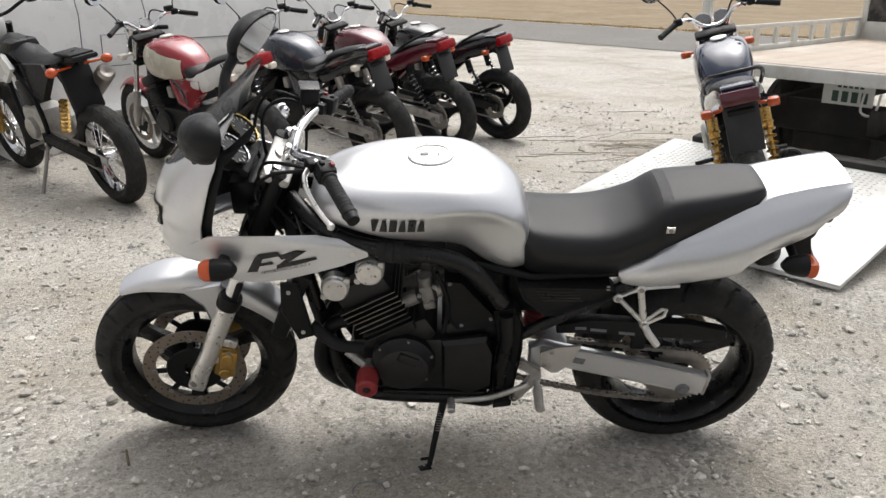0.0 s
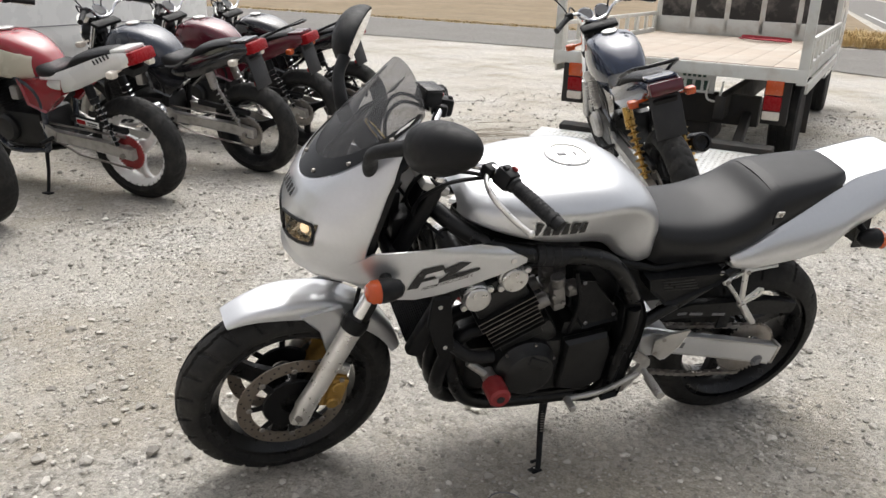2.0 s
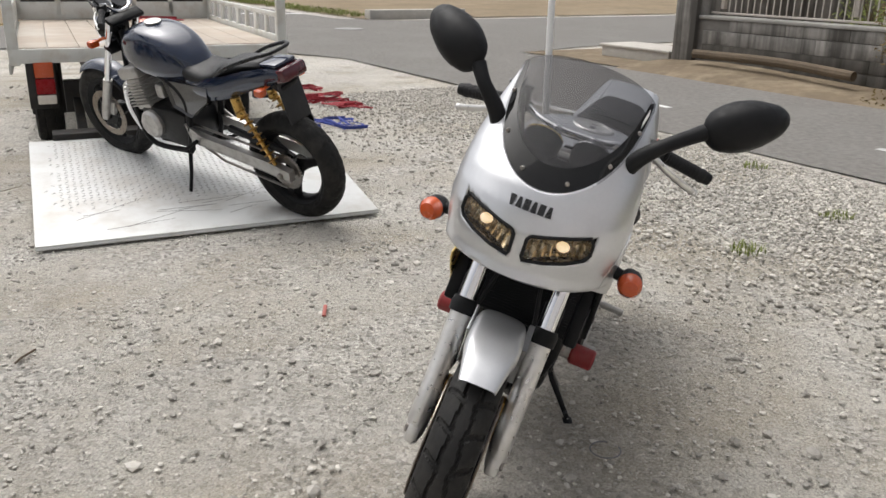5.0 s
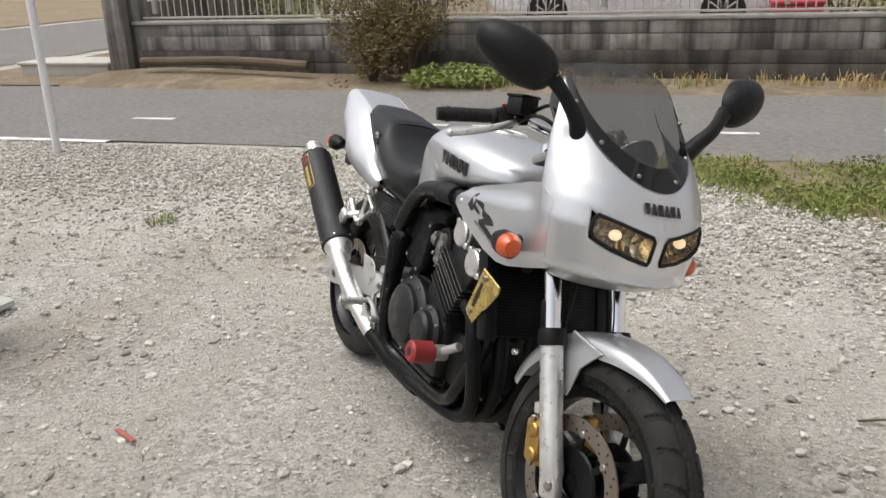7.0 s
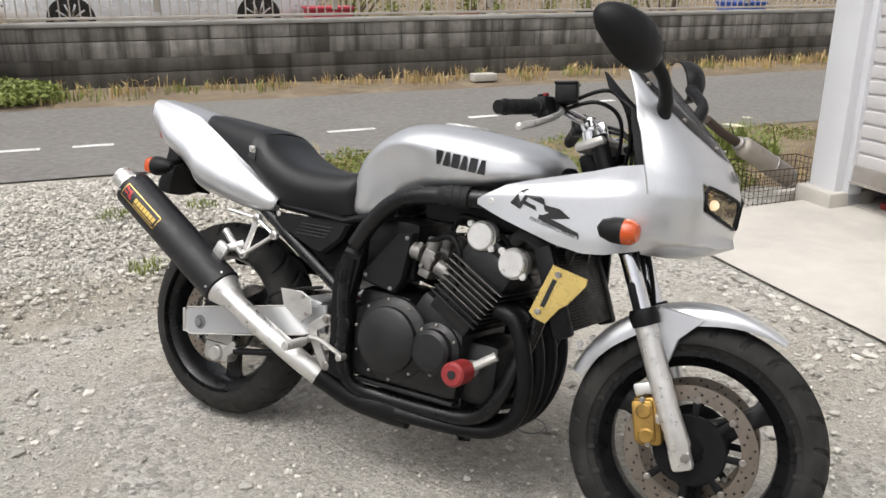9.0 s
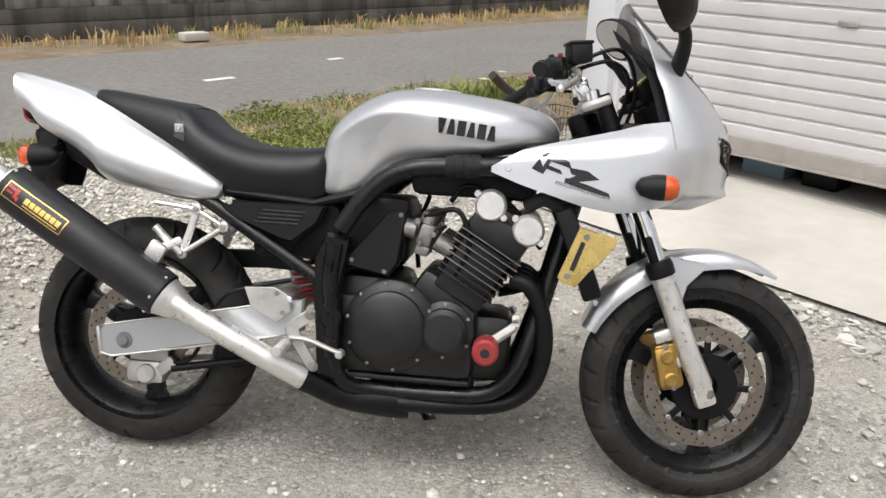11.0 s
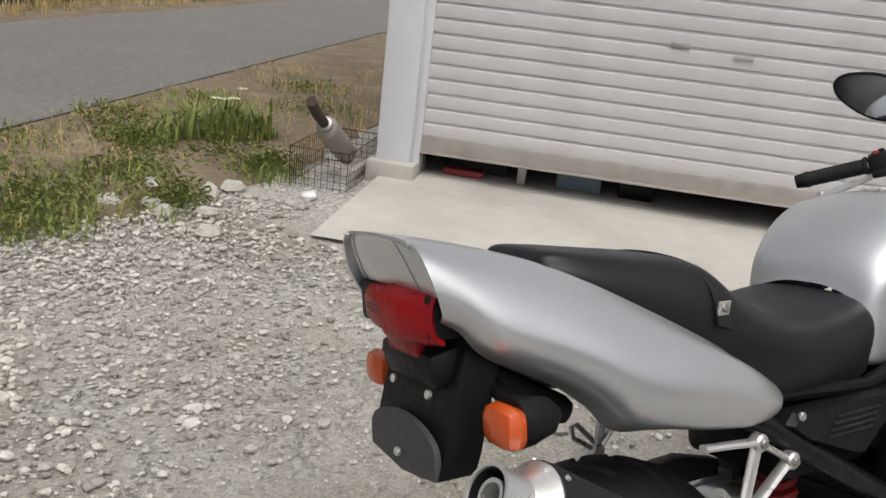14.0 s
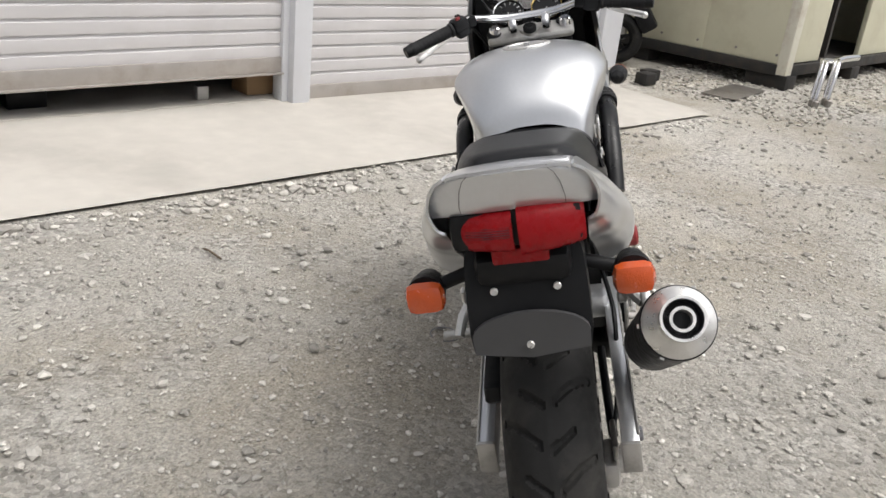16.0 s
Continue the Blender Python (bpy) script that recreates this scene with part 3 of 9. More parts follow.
# ---- wheels, tyres, discs ----
def tyre_geo(R, w, rim, tread="", seg=240, across=8):
    """A tyre round the y axis; tread grooves are cut into it."""
    half = [(R, 0.0), (R - 0.03 * w, 0.2 * w), (R - 0.13 * w, 0.36 * w), (R - 0.30 * w, 0.47 * w), (R - 0.46 * w, 0.5 * w), (rim + 0.022, 0.46 * w), (rim - 0.002, 0.36 * w)]
    half = curve(half, across)
    prof = [(r, -y) for r, y in half[::-1]] + half[1:]
    k = len(prof)
    v, f = [], []
    for i in range(seg):
        a = 2 * math.pi * i / seg
        for r, y in prof:
            t = abs(y) / w
            d = 0.0
            if tread == "front" and t < 0.46:
                s = a * 24 / math.pi / 2 * 1.0
                zig = 0.14 + 0.03 * (abs((s % 1) - 0.5) * 4 - 1)
                if abs(t - zig) < 0.030:
                    d = 1
                if t > 0.15 and abs(((s + 0.9 * t * (1 if y > 0 else 1)) % 1) - 0.5) < 0.085:
                    d = 1
                if t < 0.03:
                    d = 0.0
            if tread == "rear" and t < 0.46:
                s = a * 13 / math.pi / 2 + (0.5 if y > 0 else 0)
                q = (s - 1.5 * t + 1.2 * t * t) % 1
                if 0.06 < t < 0.44 and q < 0.10:
                    d = 1
                q = (s + 0.45 - 0.9 * t) % 1
                if 0.02 < t < 0.26 and q < 0.09:
                    d = 1
            if tread == "road" and t < 0.45:
                s = a * 30 / math.pi / 2
                if abs(((s + (1.6 * t)) % 1) - 0.5) < 0.09 and t > 0.06:
                    d = 1
            rr = r - 0.0070 * d
            v.append((rr * math.cos(a), y, rr * math.sin(a)))
    for i in range(seg):
        i2 = (i + 1) % seg
        for j in range(k - 1):
            f.append((i * k + j, i * k + j + 1, i2 * k + j + 1, i2 * k + j))
    g = Geo()
    return g.add(v, f)


def rim_geo(rim, w, spokes=3, hub=0.045, hubw=0.11, sw=(0.062, 0.040), twist=0.0):
    """A cast wheel round the y axis."""
    h = w / 2
    g = Geo()
    g.lathe([(rim - 0.004, -h), (rim + 0.009, -h), (rim + 0.009, -h + 0.006), (rim - 0.004, -h + 0.016), (rim - 0.012, 0), (rim - 0.004, h - 0.016), (rim + 0.009, h - 0.006), (rim + 0.009, h), (rim - 0.004, h), (rim - 0.016, h - 0.012), (rim - 0.030, h * 0.45), (rim - 0.032, 0), (rim - 0.030, -h * 0.45), (rim - 0.016, -h + 0.012)], seg=72, closed=True)
    g.lathe([(0.012, -hubw / 2), (hub * 0.8, -hubw / 2), (hub, -hubw / 2 + 0.012), (hub, hubw / 2 - 0.012), (hub * 0.8, hubw / 2), (0.012, hubw / 2)], seg=32)
    for s in range(spokes):
        a0 = 2 * math.pi * s / spokes + 0.4
        rings = []
        for i in range(7):
            t = i / 6
            r = hub * 0.8 + (rim - 0.022 - hub * 0.8) * t
            a = a0 + twist * t * t
            hw = (sw[0] * (1 - t) ** 2 + sw[1] * t + (0.018 if i == 6 else 0)) / 2
            th = (0.040 * (1 - t) + 0.026 * t) / 2
            c, sn = math.cos(a), math.sin(a)
            ring = []
            for p, q in ((-1, -0.6), (-0.7, -1), (0.7, -1), (1, -0.6), (1, 0.6), (0.7, 1), (-0.7, 1), (-1, 0.6)):
                ring.append((r * c - sn * hw * p, th * q, r * sn + c * hw * p))
            rings.append(ring)
        g.loft(rings)
    return g


def wire_rim_geo(rim, w, hub=0.05, hubw=0.12, n=32):
    g = Geo()
    h = w / 2
    g.lathe([(rim - 0.004, -h), (rim + 0.009, -h), (rim - 0.008, 0), (rim + 0.009, h), (rim - 0.004, h), (rim - 0.020, 0)], seg=64, closed=True)
    g.lathe([(0.012, -hubw / 2), (hub, -hubw / 2), (hub * 0.6, -hubw / 2 + 0.015), (hub * 0.6, hubw / 2 - 0.015), (hub, hubw / 2), (0.012, hubw / 2)], seg=24)
    for i in range(n):
        a = 2 * math.pi * i / n
        b = a + (0.5 if i % 2 else -0.5)
        y = hubw * 0.42 * (1 if i % 4 < 2 else -1)
        g.tube([(hub * 0.9 * math.cos(a), y, hub * 0.9 * math.sin(a)), ((rim - 0.015) * math.cos(b), 0, (rim - 0.015) * math.sin(b))], 0.0022, 5)
    return g


def disc_geo(ro, ri, t=0.0025, seg=64):
    return Geo().lathe([(ri, -t), (ro - 0.001, -t), (ro, 0), (ro - 0.001, t), (ri, t)], seg=seg, closed=True)


# flat dots on both disc faces; their black stands in for shaded drilled holes
def hole_dot_geo(ro, ri, t=0.0029, n=36):
    g = Geo()
    for i in range(n):
        for k in range(3):
            a = 2 * math.pi * (i + k * 0.33) / n
            r = ri + (ro - ri) * (0.22 + 0.28 * k)
            if (i + k) % 2 == 0:
                for s in (-1, 1):
                    g.cyl((r * math.cos(a), s * (t - 0.0006), r * math.sin(a)), (r * math.cos(a), s * t, r * math.sin(a)), 0.0032, 8)
    return g


def carrier_geo(ri, arms=8):
    g = Geo()
    ro = max(0.066, ri * 0.74)
    g.lathe([(0.032, -0.004), (ro - 0.004, -0.005), (ro, 0), (ro - 0.004, 0.005), (0.032, 0.004)], seg=32, closed=True)
    for i in range(arms):
        a = 2 * math.pi * i / arms
        m = Matrix.Rotation(-a, 4, "Y")
        g.box(((0.058 + ri + 0.012) / 2, 0, 0), (ri + 0.012 - 0.058, 0.007, 0.017), 0.003, m=m)
    return g


def rivet_geo(ri, n=8, side=1):
    g = Geo()
    for i in range(n):
        a = 2 * math.pi * i / n
        r = ri + 0.004
        g.cyl((r * math.cos(a), -0.006, r * math.sin(a)), (r * math.cos(a), 0.006, r * math.sin(a)), 0.0085, 12, 0.002)
    return g



def bolts(g, pts, d, r=0.006, h=0.006, seg=8):
    for p in pts:
        a = Vector(p)
        g.cyl(a, a + Vector(d) * h, r, seg, 0.0012)
    return g


# ---- the silver motorcycle on its side stand ----
# its own axes: x to the rear, y to its right, z up
MB = root("motorcycle", "silver half-faired sport motorcycle with black seat on its side stand", "motorcycle", pose(0, 0.012, 0, 15.2, 0, -0.5))
FA, RA = (-0.716, 0.0, 0.286), (0.706, 0.0, 0.302)
# the steering is turned a little to the left, about the raked head axis
HEAD, RAKE = Vector((-0.372, 0, 0.93)), Vector((0.376, 0, 0.927))
STEER = Matrix.Translation(HEAD) @ Matrix.Rotation(radians(6.0), 4, RAKE) @ Matrix.Translation(-HEAD)


def wheel(parent, name, c, R, w, rim, rw, mat, tread, spokes=3, label="", twist=0.0, seg=240, across=8, sw=(0.085, 0.055)):
    o = part(name, rim_geo(rim, rw, spokes, twist=twist, sw=sw), mat, parent, label)
    o.matrix_local = Matrix.Translation(c)
    part("tyre", tyre_geo(R, w, rim, tread, seg, across), RUBBER, o, "worn black rubber tyre", 40)
    return o


def disc_on(w, y, ro, ri, arms=8, steel=DISC, holes=36):
    d = part("brake_disc", disc_geo(ro, ri), steel, w, "drilled steel brake disc")
    d.matrix_local = Matrix.Translation((0, y, 0))
    for nm, ge, ma in (("disc_hole", hole_dot_geo(ro, ri, n=holes), DECAL), ("disc_carrier", carrier_geo(ri, arms), BLACK), ("disc_rivet", rivet_geo(ri, arms), STEEL)):
        ge.v = [(a, b + y, c) for a, b, c in ge.v]
        part(nm, ge, ma, w)


fw = wheel(MB, "front_wheel", FA, 0.2935, 0.114, 0.216, 0.095, BLACK_GLOSS, "front", label="black three-spoke cast wheel", seg=480, across=7)
disc_on(fw, -0.066, 0.149, 0.112)
disc_on(fw, 0.066, 0.149, 0.112)
rw_ = wheel(MB, "rear_wheel", RA, 0.298, 0.166, 0.216, 0.140, BLACK_GLOSS, "rear", label="black three-spoke cast wheel", seg=480, across=7)
disc_on(rw_, 0.078, 0.132, 0.094)
g = Geo().lathe([(0.05, -0.092), (0.088, -0.092), (0.094, -0.089), (0.088, -0.086), (0.05, -0.086)], seg=44, closed=True)
for i in range(44):
    a = 2 * math.pi * i / 44
    g.box((0.094 * math.cos(a), -0.089, 0.094 * math.sin(a)), (0.010, 0.005, 0.006), rot=(0, -math.degrees(a), 0))
part("sprocket", g, STEEL, rw_)

# fork
for s in (-1, 1):
    g = Geo()
    g.tube([(-0.703, s * 0.103, 0.262), (-0.695, s * 0.103, 0.30), (-0.66, s * 0.102, 0.37), (-0.575, s * 0.102, 0.565)], [0.021, 0.027, 0.026, 0.027], 20)
    g.box((-0.703, s * 0.103, 0.272), (0.05, 0.034, 0.055), 0.01, rot=(0, 22, 0))
    for z in (0.41, 0.345):
        g.box((-0.635 + (0.41 - z) * -0.42 + 0.03, s * 0.09, z + 0.0), (0.06, 0.02, 0.03), 0.006, rot=(0, 22, 0))
    part("fork_leg", g, ALU, MB, "silver fork slider")
    part("fork_tube", Geo().tube([(-0.578, s * 0.102, 0.56), (-0.513, s * 0.102, 0.71)], 0.0205, 20), CHROME, MB, "chrome fork tube")
    part("fork_upper", Geo().tube([(-0.515, s * 0.102, 0.705), (-0.402, s * 0.102, 0.965)], 0.0215, 20), BLACK, MB, "black upper fork tube")
    g = Geo().tube([(-0.582, s * 0.102, 0.552), (-0.572, s * 0.102, 0.574), (-0.566, s * 0.102, 0.588)], [0.032, 0.034, 0.030], 20)
    g.box((-0.548, s * 0.102, 0.61), (0.020, 0.05, 0.075), 0.008, rot=(0, 22, 0))
    part("fork_clamp", g, BLACK, MB)
    part("axle_nut", Geo().cyl((-0.712, s * 0.118, 0.28), (-0.712, s * 0.126, 0.28), 0.012, 6, 0.002), STEEL, MB)
    # caliper behind the leg
    g = Geo()
    g.box((-0.618, s * 0.078, 0.335), (0.062, 0.046, 0.115), 0.014, rot=(0, 14, 0))
    g.box((-0.610, s * 0.100, 0.335), (0.050, 0.020, 0.098), 0.012, rot=(0, 14, 0))
    for z in (0.305, 0.36):
        g.cyl((-0.614 + (z - 0.335) * 0.25, s * 0.10, z), (-0.614 + (z - 0.335) * 0.25, s * 0.117, z), 0.018, 16, 0.004)
    c = part("brake_caliper", g, GOLD, MB, "gold front brake caliper")
    part("caliper_bolt", bolts(Geo(), [(-0.600, s * 0.108, 0.385), (-0.628, s * 0.108, 0.288)], (0, s, 0), 0.007, 0.008), STEEL, c)
    part("brake_hose", Geo().tube(curve([(-0.615, s * 0.085, 0.40), (-0.60, s * 0.07, 0.47), (-0.575, s * 0.075, 0.56), (-0.54, s * 0.05, 0.70), (-0.47, s * 0.04, 0.86)], 6), 0.0055, 8), BLACK, MB)

# front mudguard: an arched shell with side stays
rows = []
for i in range(15):
    a = radians(121 - 99 * i / 14)
    t = i / 14
    R = 0.326 + 0.008 * math.sin(t * math.pi)
    wid = 0.063 * (0.55 + 0.45 * min(1, 3.2 * t + 0.25)) * (0.8 + 0.2 * min(1, (1 - t) * 5))
    drop = 0.050 * min(1, 0.25 + 2.2 * t) * (0.65 + 0.35 * min(1, (1 - t) * 3))
    row = []
    for q, k in ((-1.0, 1.0), (-0.98, 0.55), (-0.82, 0.16), (-0.45, 0.02), (0, 0), (0.45, 0.02), (0.82, 0.16), (0.98, 0.55), (1.0, 1.0)):
        r = R - drop * k
        row.append((FA[0] + r * math.cos(a), wid * q, FA[2] + r * math.sin(a)))
    rows.append(row)
mg = part("front_mudguard", Geo().sheet(smooth_grid(rows, 3, 4), 0.003), SILVER, MB, "silver front mudguard", 50)
for s in (-1, 1):
    g = Geo().prism([(-0.705, 0.585), (-0.60, 0.60), (-0.575, 0.53), (-0.60, 0.455), (-0.635, 0.455), (-0.655, 0.53)], s * 0.064, s * 0.071, bev=0.004)
    part("mudguard_stay", g, SILVER, mg)
    part("mudguard_bolt", bolts(Geo(), [(-0.432, s * 0.068, 0.475)], (0, s, 0), 0.008, 0.012), ALU, mg)

for ob in MB.children:
    if ob.name.split(".")[0] in ("front_wheel", "fork_leg", "fork_tube", "fork_upper", "fork_clamp", "axle_nut", "brake_caliper", "brake_hose", "front_mudguard"):
        ob.matrix_basis = STEER @ ob.matrix_basis

# ---- fairing shell: rounded sections, screen above ----
FH = (0.715, 0.735, 0.752, 0.775, 0.81, 0.855, 0.90, 0.94, 0.98, 1.04, 1.10, 1.16, 1.21)
FX = (-0.655, -0.700, -0.735, -0.728, -0.732, -0.735, -0.722, -0.700, -0.668, -0.612, -0.550, -0.488, -0.440)
FWD = (0.130, 0.165, 0.192, 0.194, 0.200, 0.206, 0.206, 0.203, 0.197, 0.184, 0.170, 0.158, 0.150)
FR = (-0.560, -0.565, -0.570, -0.575, -0.578, -0.574, -0.562, -0.550, -0.538, -0.510, -0.478, -0.440, -0.415)


def shell_at(s, h):
    """A point of the fairing: s from -1 (left rear edge) over 0 (nose) to 1."""
    xn, w, xr = lerp_table(h, FH, FX), lerp_table(h, FH, FWD), lerp_table(h, FH, FR)
    a = abs(s) * math.pi / 2
    y = w * math.copysign(math.sin(a) ** 0.92, s)
    x = xr - (xr - xn) * max(0.0, math.cos(a)) ** 1.05
    return (x, y, h)


def shell_x(y, h):
    """How far forward the fairing lies at a width and height."""
    xn, w, xr = lerp_table(h, FH, FX), lerp_table(h, FH, FWD), lerp_table(h, FH, FR)
    q = min(0.999, abs(y) / w) ** (1 / 0.92)
    return xr - (xr - xn) * math.sqrt(1 - q * q) ** 1.05


def screen_line(s):
    return 0.946 + 0.195 * min(1.0, abs(s) / 0.78) ** 1.8 - 0.13 * max(0.0, abs(s) - 0.80) / 0.2


def in_lamp(y, h, grow=0.0):
    """Whether a place on the nose lies in one of the two lamp openings."""
    y = abs(y)
    lo, hi = 0.797 + 0.30 * max(0, y - 0.03) * 0.9, 0.856 + 0.22 * max(0, y - 0.02)
    return 0.016 - grow < y < 0.150 + grow - 0.25 * max(0, 0.845 - h) and lo - grow < h < hi + grow


sv = [-1 + 2 * i / 96 for i in range(97)]
NV = 44
grid = [[shell_at(s, 0.715 + (screen_line(s) - 0.715) * j / NV) for j in range(NV + 1)] for s in sv]
g = Geo()
for row in grid:
    g.v += [tuple(p) for p in row]
for i in range(96):
    for j in range(NV):
        c = [(grid[i][j][k] + grid[i + 1][j + 1][k]) / 2 for k in range(3)]
        if not in_lamp(c[1], c[2], 0.001):
            g.f.append((i * (NV + 1) + j, i * (NV + 1) + j + 1, (i + 1) * (NV + 1) + j + 1, (i + 1) * (NV + 1) + j))
fairing = part("fairing", g, SILVER, MB, "silver painted half fairing", 60)
fairing.modifiers.new("shell", "SOLIDIFY").thickness = 0.004
# black inner side of the shell
inner = [[(p[0] + 0.012, p[1] * 0.95, p[2]) for p in (shell_at(s, 0.76 + (screen_line(s) - 0.02 - 0.76) * j / 8) for j in range(9))] for s in [-1 + 2 * i / 32 for i in range(33)]]
g = Geo()
rows = [[(p[0] + 0.055 if abs(p[1]) < 0.17 else p[0] + 0.01, p[1] * 0.96, p[2]) for p in r] for r in inner]
part("inner_panel", Geo().sheet(rows), PLASTIC, MB, "black inner fairing lining")
# screen
rows = []
for s in [-0.80 + 1.60 * i / 40 for i in range(41)]:
    top = 1.148 + 0.042 * (1 - (abs(s) / 0.80) ** 2)
    rows.append([tuple(np.array(shell_at(s, screen_line(s) - 0.008 + (top - screen_line(s) + 0.008) * j / 12)) + (0.004, 0, 0)) for j in range(13)])
screen = part("windscreen", Geo().sheet(rows, 0.003), SCREEN, MB, "smoked plastic windscreen", 60)
# dark printed border along the foot of the screen
rows = []
for s in [-0.78 + 1.56 * i / 40 for i in range(41)]:
    rows.append([tuple(np.array(shell_at(s, screen_line(s) + min(0.046, 1.15 - screen_line(s)) * j / 3)) - (0.0012, 0, 0)) for j in range(4)])
part("screen_border", Geo().sheet(rows), tinted("screen_border_print", (0.05, 0.05, 0.05), 0.3), screen)
for s in (-0.62, -0.40, -0.14, 0.14, 0.40, 0.62):
    p = Vector(shell_at(s, screen_line(s) + 0.016))
    part("screen_bolt", Geo().cyl(p + Vector((0.004, 0, 0)), p + Vector((-0.005, math.copysign(0.003, s), 0)), 0.0048, 10, 0.001), STEEL, screen)
sl = [shell_at(-0.62 - 0.02 * k, screen_line(-0.62 - 0.02 * k) + h) for k, h in ((0, 0.026), (4, 0.020), (4, 0.034), (0, 0.040))]
part("screen_sticker", Geo().add([(p[0] - 0.003, p[1] - 0.003, p[2]) for p in sl], [(0, 1, 2, 3)]), material("white_sticker", (0.7, 0.7, 0.68), 0.5), screen, "small white label")

# headlamps: bowl, bulb and clear lens behind each opening
for s in (-1, 1):
    outline = [(0.017, 0.798), (0.06, 0.805), (0.105, 0.818), (0.138, 0.832), (0.147, 0.846), (0.146, 0.870), (0.138, 0.882), (0.10, 0.874), (0.05, 0.863), (0.022, 0.857), (0.015, 0.848), (0.0145, 0.806)]
    pts = [(shell_x(y, h), s * y, h) for y, h in outline]
    cy, ch = 0.082, 0.842
    rings = []
    for k, d in ((1.03, 0.002), (0.97, 0.018), (0.80, 0.045), (0.45, 0.062), (0.15, 0.066)):
        rings.append([(shell_x(cy + (y - cy) * k, ch + (h - ch) * k) + d, s * (cy + (y - cy) * k), ch + (h - ch) * k) for y, h in outline])
    lamp = part("headlight", Geo().loft(rings, cap=False), REFLECTOR, MB, "headlight with clear lens and bright reflector", 60)
    lens_rows = []
    for i in range(11):
        row = []
        for k in (0.0, 0.35, 0.7, 1.0):
            y, h = outline[i % 12][0], outline[i % 12][1]
            row.append((shell_x(cy + (y - cy) * k, ch + (h - ch) * k) - 0.001, s * (cy + (y - cy) * k), ch + (h - ch) * k))
        lens_rows.append(row)
    row0 = lens_rows[0]
    y, h = outline[11]
    lens_rows.append([(shell_x(cy + (y - cy) * k, ch + (h - ch) * k) - 0.001, s * (cy + (y - cy) * k), ch + (h - ch) * k) for k in (0.0, 0.35, 0.7, 1.0)])
    lens_rows.append(row0)
    lens = part("lens", Geo().sheet(lens_rows), LENS, lamp, "clear lens", 60)
    lens.visible_shadow = False
    ring = [Vector(p) for p in pts] + [Vector(pts[0]), Vector(pts[1])]
    part("lamp_gasket", Geo().tube([p - Vector((0.0005, 0, 0)) for p in ring], 0.0042, 8), PLASTIC, lamp)
    bx = shell_x(cy, ch)
    for q0 in range(7):
        rows = []
        for i in range(5):
            y = 0.022 + 0.117 * (q0 + i / 4) / 7
            lo, hi = 0.803 + 0.30 * max(0, y - 0.03), 0.854 + 0.20 * max(0, y - 0.02)
            e = ((y - cy) / 0.065) ** 2
            rows.append([(shell_x(y, (lo + hi) / 2) + 0.050 - 0.026 * e - 0.018 * (2 * j / 6 - 1) ** 2 + 0.006 * (2 * i / 4 - 1) ** 2, s * y, lo + (hi - lo) * j / 6) for j in range(7)])
        part("reflector_facet", Geo().sheet(rows), REFLECTOR, lamp, smooth=40)
    g = Geo().cyl((bx + 0.062, s * 0.088, 0.845), (bx + 0.03, s * 0.088, 0.845), 0.011, 14, 0.003)
    part("bulb", g, CHROME, lamp)
    # weak warm emission added to the bulb so the reflector facets catch glints
    glow = bpy.data.materials.get("warm_bulb")
    if not glow:
        glow = bpy.data.materials.new("warm_bulb")
        glow.use_nodes = True
        glow.node_tree.nodes["Principled BSDF"].inputs["Emission Color"].default_value = (1.0, 0.72, 0.4, 1)
        glow.node_tree.nodes["Principled BSDF"].inputs["Emission Strength"].default_value = 0.8
    part("bulb_glow", Geo().ball((bx + 0.028, s * 0.088, 0.845), (0.012, 0.015, 0.012), 12), glow, lamp, "bulb with a faint warm glow")

# side panels of the fairing
SPX = (-0.625, -0.56, -0.50, -0.45, -0.38, -0.30, -0.24, -0.195, -0.172)
SPU = (0.800, 0.836, 0.839, 0.840, 0.840, 0.838, 0.826, 0.802, 0.788)
SPU_R = (0.880, 0.912, 0.902, 0.886, 0.868, 0.848, 0.830, 0.803, 0.789)  # the right panel runs higher into the shell
SPL = (0.745, 0.722, 0.706, 0.701, 0.712, 0.735, 0.752, 0.768, 0.776)
SPY = (0.196, 0.203, 0.206, 0.207, 0.206, 0.203, 0.199, 0.194, 0.190)


def shell_w(x, h):
    """Half width of the shell at a length and height."""
    xn, w, xr = lerp_table(h, FH, FX), lerp_table(h, FH, FWD), lerp_table(h, FH, FR)
    if x >= xr:
        return w
    c = min(1.0, (xr - x) / (xr - xn)) ** (1 / 1.05)
    return w * math.sqrt(max(0.0, 1 - c * c)) ** 0.92


def panel_y(x, h):
    lo, hi, y = lerp_table(x, SPX, SPL), lerp_table(x, SPX, SPU), lerp_table(x, SPX, SPY)
    # below the crease the flank stands upright, above it a shallow hollow leads to the cockpit edge
    k = max(0.0, min(1.0, (x + 0.62) / 0.10))
    crease = 0.800 + 0.05 * max(0.0, min(1.0, (-0.20 - x) / 0.35))
    hollow = max(0.0, min(1.0, (h - crease) / 0.022))
    own = y + 0.003 - 0.10 * max(0.0, 0.735 - h) - 0.011 * hollow * hollow * (3 - 2 * hollow) * max(0.0, min(1.0, (x + 0.57) / 0.06))
    k = k * k * (3 - 2 * k)
    return (shell_w(x, max(h, 0.735)) + 0.0008) * (1 - k) + own * k


